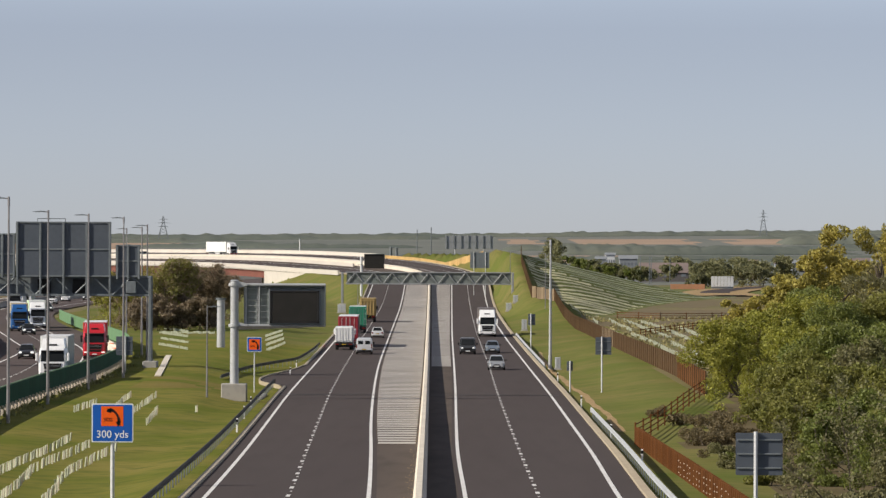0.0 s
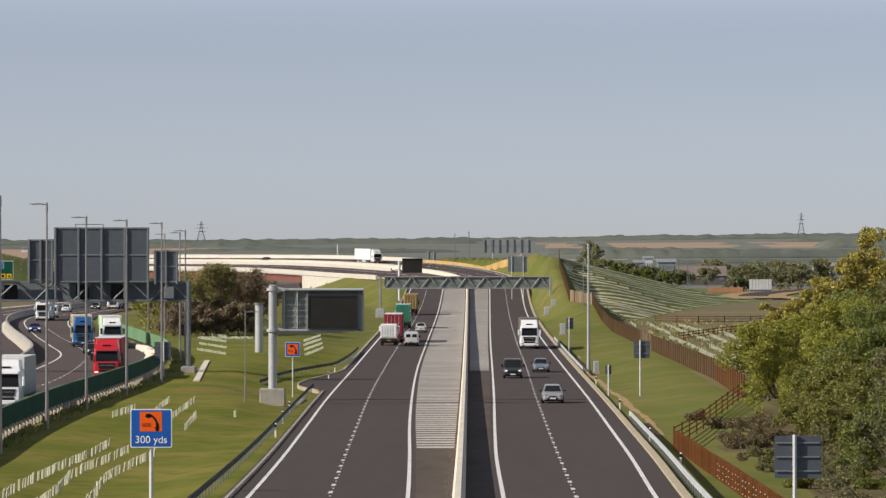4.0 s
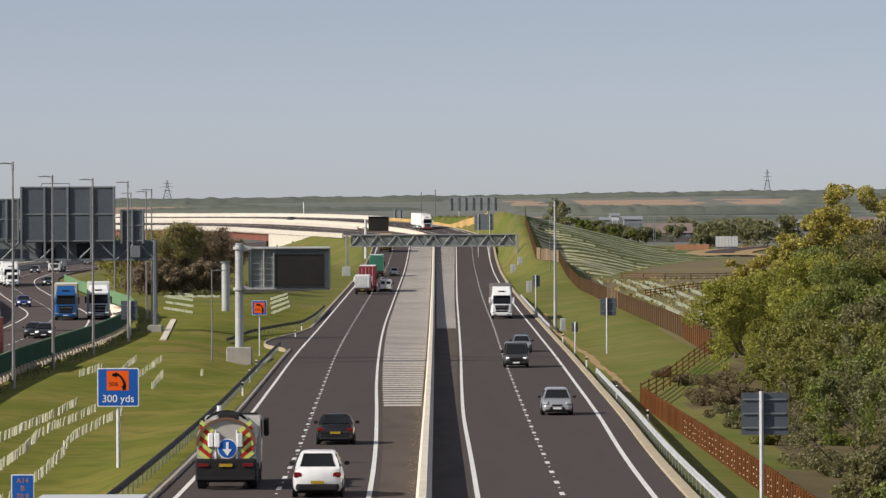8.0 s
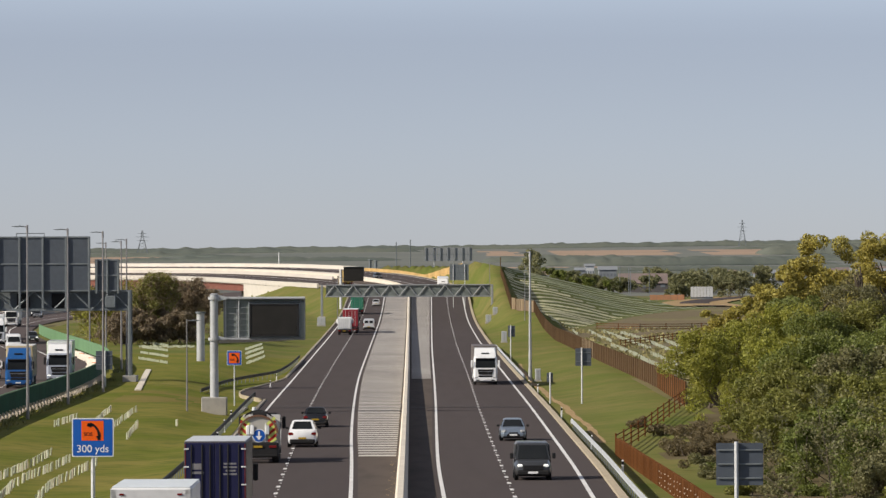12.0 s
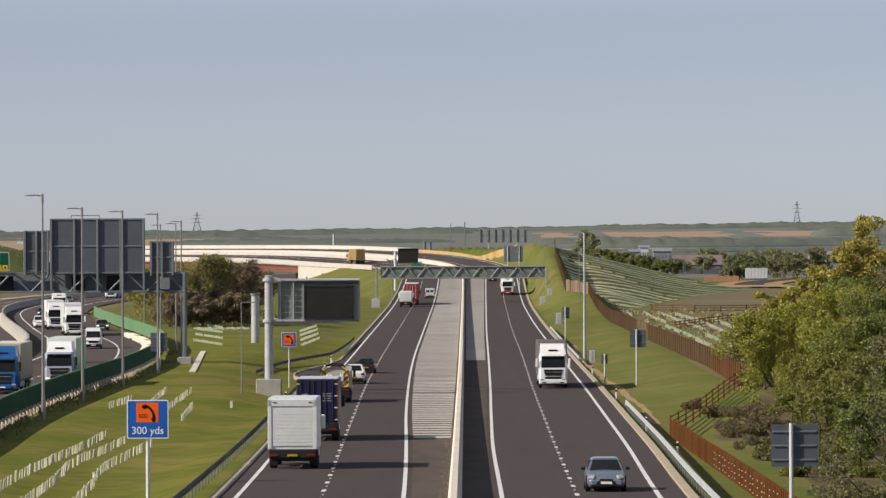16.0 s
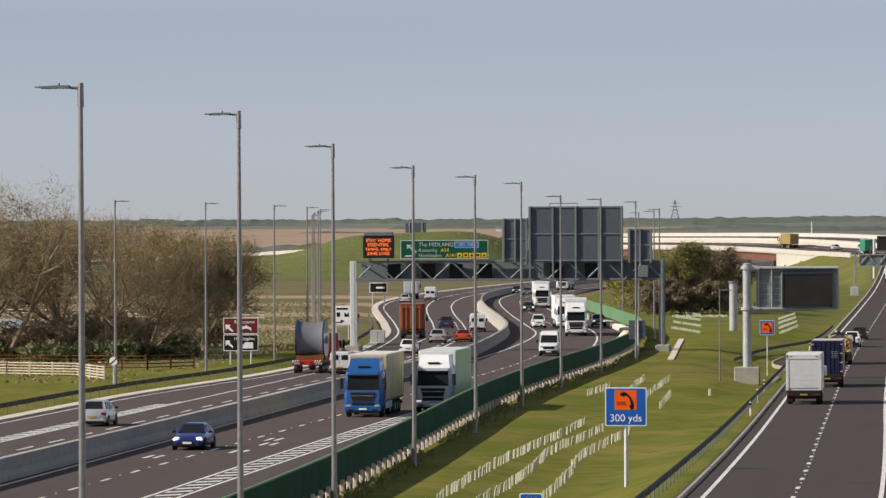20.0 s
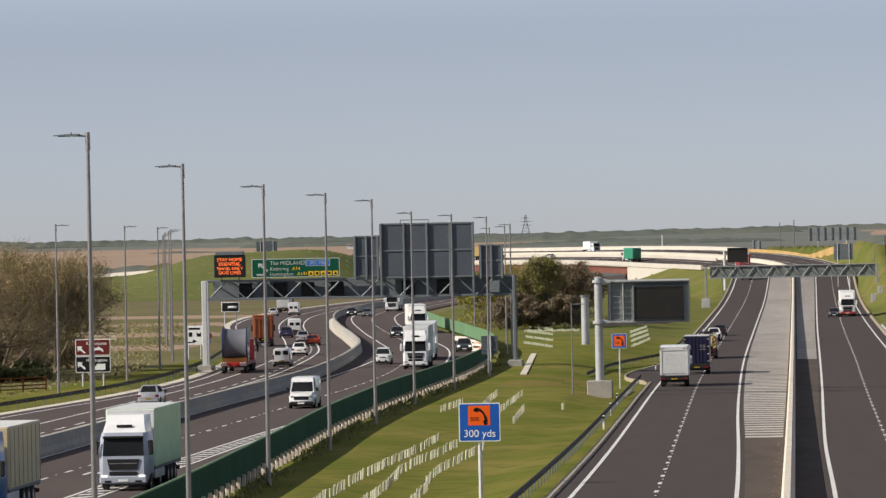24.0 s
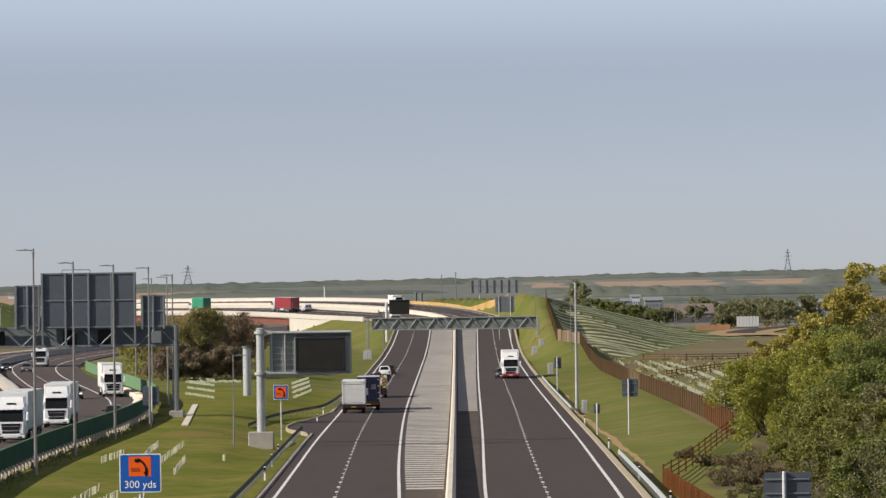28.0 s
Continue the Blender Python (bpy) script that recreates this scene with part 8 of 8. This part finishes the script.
FLEET = [
    # thing, road, way, first and last second, course along the road, offset from the middle
    (skip_lorry("lorry with a tall ochre ribbed bulk body on the new road", (0.42, 0.3, 0.12), (0.36, 0.26, 0.11)), "M", 1, 0, 23.5, (0.00993, -0.4565, 5.97737, 8.79987, 778.55615), ((0.0, -10.03), (6.0, -10.83), (15.5, -10.29), (18.5, -9.5), (20.0, -8.98), (23.5, -7.47))),
    (rigid_box("lorry with a bright green ribbed box body", (0.6, 0.6, 0.6), (0.03, 0.22, 0.13), L=10, H=3.9), "M", 1, 0, 28, (-0.0004, -0.00139, 0.68168, 14.48777, 694.59594), ((0.0, -10.4), (6.0, -10.21), (9.5, -10.31), (21.5, -11.1), (25.0, -10.89), (28.0, -11.12))),
    (artic("articulated lorry with a dark red box trailer", (0.6, 0.6, 0.6), (0.26, 0.03, 0.04), ribs=9), "M", 1, 0, 28, (0.0099, 0.16958, 12.00334, 609.8696), ((0.0, -10.21), (6.0, -10.14), (9.5, -9.9), (14.0, -9.57), (25.0, -10.17), (28.0, -8.99))),
    (rigid_box("small white box lorry with pale rear doors", (0.75, 0.75, 0.75), (0.75, 0.75, 0.74), L=6.4, H=2.9, W=2.2), "M", 1, 0, 17, (0.41686, 10.25929, 591.87469), ((0.0, -10.49),)),
    (van("silvery white panel van heading away", (0.62, 0.63, 0.64), metal=0.2), "M", 1, 0, 17, (0.55467, 13.91909, 569.98204), ((0.0, -7.65), (6.0, -7.23), (8.0, -7.21), (11.0, -6.98), (14.0, -6.63), (17.0, -6.63))),
    (car("pale silver hatchback heading away", (0.6, 0.6, 0.6)), "M", 1, 0, 11, (1.69692, 10.67312, 659.18809), ((0.0, -7.08),)),
    (sweeper(), "M", 1, 8, 28, (-0.01108, 0.33934, 19.48245, 16.07562), ((8.0, -7.79), (9.5, -7.76), (11.0, -8.19), (14.0, -9.2), (16.0, -9.7), (26.0, -9.5))),
    (car("glossy black saloon car with red tail lamps", (0.015, 0.015, 0.018), 4.6, 1.85, 1.45, "saloon"), "M", 1, 8, 28, (0.00247, -0.16453, 3.47906, 0.41732, 78.29538), ((8.0, -4.44), (9.5, -4.99), (11.0, -5.82), (14.0, -8.36), (15.5, -9.3), (26.0, -10.0))),
    (car("white sport utility car with dark lower bumper", (0.78, 0.78, 0.78), 4.65, 1.92, 1.72, "suv", metal=0.0), "M", 1, 8, 28, (0.00305, -0.20296, 4.36618, -6.67435, 45.47427), ((8.0, -4.04), (11.0, -5.6), (14.0, -8.6), (16.0, -9.55), (20.0, -9.8), (25.0, -10.2), (28.0, -10.41))),
    (rigid_box("dark blue box lorry with grey roof and barred rear doors", (0.1, 0.1, 0.12), (0.06, 0.055, 0.06), L=9.5, H=3.75, top_colour=(0.5, 0.52, 0.54), back_colour=(0.016, 0.017, 0.055)), "M", 1, 9, 28, (-0.02217, 1.03019, 7.70547, -9.41145), ((9.0, -7.46), (10.0, -7.55), (11.0, -7.3), (14.0, -7.59), (17.0, -8.9), (21.0, -8.9), (26.0, -9.5))),
    (rigid_box("white box lorry with a pale roller shutter at the back", (0.75, 0.75, 0.75), (0.66, 0.66, 0.66), L=8.4, H=3.6, back="shutter", back_colour=(0.6, 0.6, 0.6)), "M", 1, 10, 28, (0.00494, -0.37981, 10.56503, -103.06983, 418.75747), ((10.0, -7.24), (15.5, -8.18), (18.5, -9.09), (21.5, -9.79), (25.0, -10.58), (28.0, -10.87))),
    (artic("white articulated lorry pulling a dark brown box trailer", (0.78, 0.78, 0.78), (0.13, 0.11, 0.10), H=3.95, front=(0.2, 0.18, 0.17), top_colour=(0.12, 0.10, 0.09)), "M", -1, 0, 25, (-0.31922, -11.14424, 674.33331), ((0.0, 8.44), (6.0, 8.32), (9.5, 8.24), (11.0, 8.21), (15.5, 8.11), (25.0, 7.08))),
    (van("dark grey passenger van with lit headlamps", (0.05, 0.052, 0.055), lights=True, metal=0.3), "M", -1, 0, 11, (-0.65344, -19.50145, 571.98463), ((0.0, 4.92), (3.0, 4.83), (6.0, 5.18), (8.0, 6.83), (9.5, 7.12), (11.0, 6.9))),
    (car("silvery blue saloon car heading towards the camera", (0.25, 0.3, 0.36), 4.55, 1.8, 1.44, "saloon", metal=0.6), "M", -1, 0, 15.5, (0.0032, -0.08308, 0.12874, -16.77107, 578.0997), ((0.0, 8.01), (3.0, 8.23), (8.0, 8.17), (9.5, 7.85), (14.0, 6.97), (15.5, 6.76))),
    (car("silver family hatchback heading towards the camera", (0.5, 0.51, 0.52), 4.4, 1.82, 1.5, "hatch", metal=0.6), "M", -1, 0, 12, (-0.45943, -24.94038, 501.0269), ((0.0, 7.45),)),
    (artic("white articulated lorry with a red and white cab", (0.75, 0.74, 0.73), (0.76, 0.75, 0.72), lower=(0.4, 0.04, 0.04)), "M", -1, 0, 28, (-0.000098, 0.006985, -0.151312, 0.826292, -21.800784, 1365.616274), ((0.0, 7.0), (9.0, 7.0), (17.0, 9.36), (18.5, 9.46), (25.0, 8.63), (28.0, 8.22))),
    (car("small dark grey hatchback on the flyover", (0.04, 0.042, 0.046)), "M", -1, 6, 26.5, (0.1154, -5.8678, 56.98853, 1168.96345), ((6.0, 3.4), (8.0, 3.35), (17.0, 6.93), (18.5, 6.95), (25.0, 6.43), (26.5, 6.92))),
    (artic("bright red articulated lorry", (0.5, 0.015, 0.025), (0.4, 0.03, 0.03), lights=True, H=3.9), "L", -1, 0, 6, (-1.22222, -10.33333, 510.2), ((0.0, 12.0), (3.0, 11.48), (6.0, 10.22))),
    (artic("white articulated lorry with a grey grille", (0.76, 0.76, 0.76), (0.4, 0.42, 0.4), H=4.0, front=(0.7, 0.7, 0.7), length=8.5), "L", -1, 0, 3, (-15.33333, 426.2), ((0.0, 11.0), (3.0, 9.61))),
    (artic("bright blue lorry with a stained beige curtain trailer", (0.010, 0.085, 0.27), (0.56, 0.46, 0.29), H=4.0, length=9.0, ribs=8, top_colour=(0.66, 0.65, 0.62)), "L", -1, 0, 21.5, (-0.00152, 0.06323, -0.80029, -15.35117, 674.50534), ((0.0, 6.21), (6.0, 7.65), (9.5, 8.38), (14.0, 7.86), (18.5, 7.52), (21.5, 7.67))),
    (artic("grey lorry with white roof and pale green trailer", (0.36, 0.39, 0.46), (0.5, 0.66, 0.42), deflector=(0.8, 0.8, 0.8), lights=True, H=4.05, front=(0.7, 0.7, 0.7), top_colour=(0.6, 0.62, 0.6), length=9.6), "L", -1, 0, 21.5, (0.00342, -0.18275, 3.15048, -36.35149, 699.80938), ((0.0, 9.62), (6.0, 10.96), (9.5, 12.15), (14.0, 10.49), (18.5, 10.95), (21.5, 11.53))),
    (van("white high-roofed panel van", (0.76, 0.76, 0.76), 5.4, 2.0, 2.35), "L", -1, 9.5, 26.5, (0.00368, -0.3126, 9.4762, -144.17147, 1458.41026), ((9.5, 6.35), (15.5, 7.55), (18.5, 8.14), (20.0, 7.5), (23.5, 7.33), (26.5, 8.21))),
    (artic("white articulated lorry with silver trailer roof", (0.76, 0.76, 0.76), (0.5, 0.54, 0.5), H=4.2, front=(0.72, 0.72, 0.72)), "L", -1, 11, 28, (0.01, -18.66376, 913.51734), ((11.0, 6.15), (15.5, 6.79), (20.0, 8.11), (21.5, 8.65), (25.0, 8.23), (28.0, 7.45))),
    (artic("white articulated lorry following another", (0.74, 0.74, 0.74), (0.68, 0.68, 0.66), lights=True), "L", -1, 9.5, 28, (0.0408, -2.40881, 26.82658, 684.95111), ((9.5, 5.73), (14.0, 5.79), (17.0, 6.34), (18.5, 7.3), (26.5, 8.5), (28.0, 7.78))),
    (artic("white articulated lorry with orange marker lamps", (0.73, 0.72, 0.7), (0.66, 0.65, 0.62)), "L", -1, 18.5, 28, (-0.4125, -1.25592, 932.67221), ((18.5, 9.51), (20.0, 9.48), (21.5, 10.17), (26.5, 11.03), (28.0, 11.29))),
    (car("white people carrier with dark windows", (0.7, 0.7, 0.7), 4.6, 1.85, 1.68, "mpv", metal=0.1), "L", -1, 20, 26.5, (-0.31094, -10.33647, 913.11815), ((20.0, 4.25),)),
    (car("dark green estate car with lit headlamps", (0.03, 0.035, 0.035), 4.7, 1.82, 1.5, "estate", lights=True), "L", -1, 23.5, 26.5, (-1.33333, 48.66667, 136.86667), ((23.5, 12.25),)),
    (car("black hatchback with its headlamps lit", (0.02, 0.02, 0.022), lights=True), "L", -1, 3, 6, (-24.66667, 642.2), ((3.0, 6.63), (6.0, 8.2))),
    (car("black saloon car on the old road", (0.018, 0.02, 0.026), 4.6, 1.8, 1.44, "saloon"), "L", -1, 8, 11, (-27.42184, 668.05199), ((8.0, 7.0),)),
    (car("bright blue coupe with lit headlamps", (0.012, 0.03, 0.2), 4.6, 1.83, 1.4, "coupe", lights=True, metal=0.4), "L", -1, 18.5, 20, (-28.0, 818.2), ((18.5, 3.79),)),
    (car("silver hatchback car heading away on the old road", (0.5, 0.5, 0.52), 4.2, 1.8, 1.58, "hatch", metal=0.5), "L", 1, 20, 26.5, (0.23581, 9.23144, 10.57044), ((20.0, -7.5), (21.5, -6.19), (23.5, -5.89), (25.0, -6.34), (26.5, -6.26))),
    (low_loader(), "L", 1, 18.5, 26.5, (0.19853, -13.92728, 339.23788, -2399.14751), ((18.5, -9.42),)),
    (skip_lorry("lorry with a high orange-brown bulk body", (0.3, 0.08, 0.03), (0.30, 0.095, 0.042), 3.9, 9.5), "L", 1, 18.5, 26.5, (1.11786, -34.37398, 769.92801), ((18.5, -10.35), (20.0, -10.42), (21.5, -9.97), (23.5, -11.31), (26.5, -13.63))),
    (van("silver white van heading away on the old road", (0.66, 0.66, 0.67), 4.7, 1.85, 1.9, metal=0.2), "L", 1, 18.5, 26.5, (-0.87227, 60.57422, -467.2024), ((18.5, -6.16),)),
    (car("white hatchback heading away", (0.75, 0.75, 0.75), metal=0.0), "L", 1, 18.5, 23.5, (-1.76084, 95.98455, -756.17229), ((18.5, -6.66),)),
    (car("bright orange-red sports car", (0.6, 0.06, 0.015), 4.4, 1.85, 1.28, "coupe"), "L", 1, 18.5, 25, (-0.66931, 48.88032, -197.35595), ((18.5, -3.79), (20.0, -3.95), (21.5, -4.04), (23.5, -4.84), (25.0, -6.53))),
    (car("dark blue saloon car on the old road", (0.02, 0.03, 0.1), 4.5, 1.8, 1.44, "saloon"), "L", 1, 18.5, 21.5, (-4.44444, 201.77778, -1673.57778), ((18.5, -6.67), (20.0, -7.25), (21.5, -8.24))),
    (van("white panel van in the outer lane", (0.7, 0.7, 0.7), 5.2, 1.95, 2.2), "L", 1, 18.5, 25, (-0.73781, 59.98909, -342.40059), ((18.5, -2.53), (20.0, -3.54), (21.5, -4.45), (23.5, -6.27), (25.0, -7.62))),
    (van("white van far along the old road", (0.72, 0.72, 0.72), 5.4, 2.0, 2.4), "L", 1, 20.5, 26, (11, 603.1), ((20.5, -9.6),)),
    (car("pale car far along the old road", (0.6, 0.6, 0.6)), "L", 1, 20.5, 26, (17, 453.7), ((20.5, -13.2),)),
    (rigid_box("white box lorry far along the old road", (0.6, 0.6, 0.6), (0.62, 0.62, 0.62), L=8, H=3.5), "L", 1, 20.5, 26, (15, 541.5), ((20.5, -13.8),)),
    (artic("distant white lorry beyond the gantry", (0.74, 0.74, 0.74), (0.68, 0.68, 0.66)), "L", -1, 0, 28, (-17, 1308.2), ((0, 7.5),)),
    (car("dark car with lit headlamps beyond the gantry", (0.03, 0.03, 0.035), lights=True), "L", -1, 20, 28, (-16, 1230.2), ((20, 2.0),)),
    (car("grey car far along the old road", (0.12, 0.12, 0.13)), "L", -1, 20, 28, (-15, 1188.2), ((20, 5.3),)),
    (car("dark hatchback far along the old road", (0.03, 0.03, 0.035), lights=True), "L", -1, 20, 28, (-18, 1063.2), ((20, 6.6),)),
    (car("black estate car near the fence", (0.018, 0.018, 0.02), 4.7, 1.8, 1.5, "estate", lights=True), "L", -1, 0, 3, (-25, 504.2), ((0, 4.7),)),
    (rigid_box("white box lorry coming over the flyover", (0.74, 0.74, 0.74), (0.72, 0.72, 0.72), L=7.0, H=3.3), "M", -1, 22, 28, (-28.6, 2047.0), ((22, 7.0),)),
    (car("silver car heading away near the barrier", (0.5, 0.5, 0.52), metal=0.5), "L", 1, 11, 12, (26, -13.8), ((11, -6.5),)),
]


def course(t, t0, t1, poly, least=14.0):
    """Metres along the road: fitted while in view, a steady speed before and after."""
    k = min(t1, max(t0, t))
    s = 0.0
    slope = 0.0
    for i, c in enumerate(poly):
        p = len(poly) - 1 - i
        s += c * k ** p
        slope += c * p * k ** (p - 1) if p else 0.0
    if t != k:
        way = 1 if slope >= 0 else -1
        s += (t - k) * way * max(least, min(29.0, abs(slope)))
    return s


def motions():
    """Drive every vehicle along its lane from the first second to the last."""
    for ob, road, way, t0, t1, poly, shift in FLEET:
        rows = []
        for i in range(29):
            t = float(i)
            s = course(t, t0, t1, poly)
            d = float(np.interp(t, [q[0] for q in shift], [q[1] for q in shift]))
            a, b = Vector(road_at(road, s - 2, d)), Vector(road_at(road, s + 2, d))
            dv = (b - a) * way
            mid = Vector(road_at(road, s, d))
            yaw = math.degrees(math.atan2(-dv.x, dv.y))
            pitch = math.degrees(math.atan2(dv.z, math.hypot(dv.x, dv.y)))
            rows.append((t, pose(mid.x, mid.y, mid.z, 0, 0, yaw) @ pose(0, 0, 0, pitch)))
        walk(ob, rows)


motions()
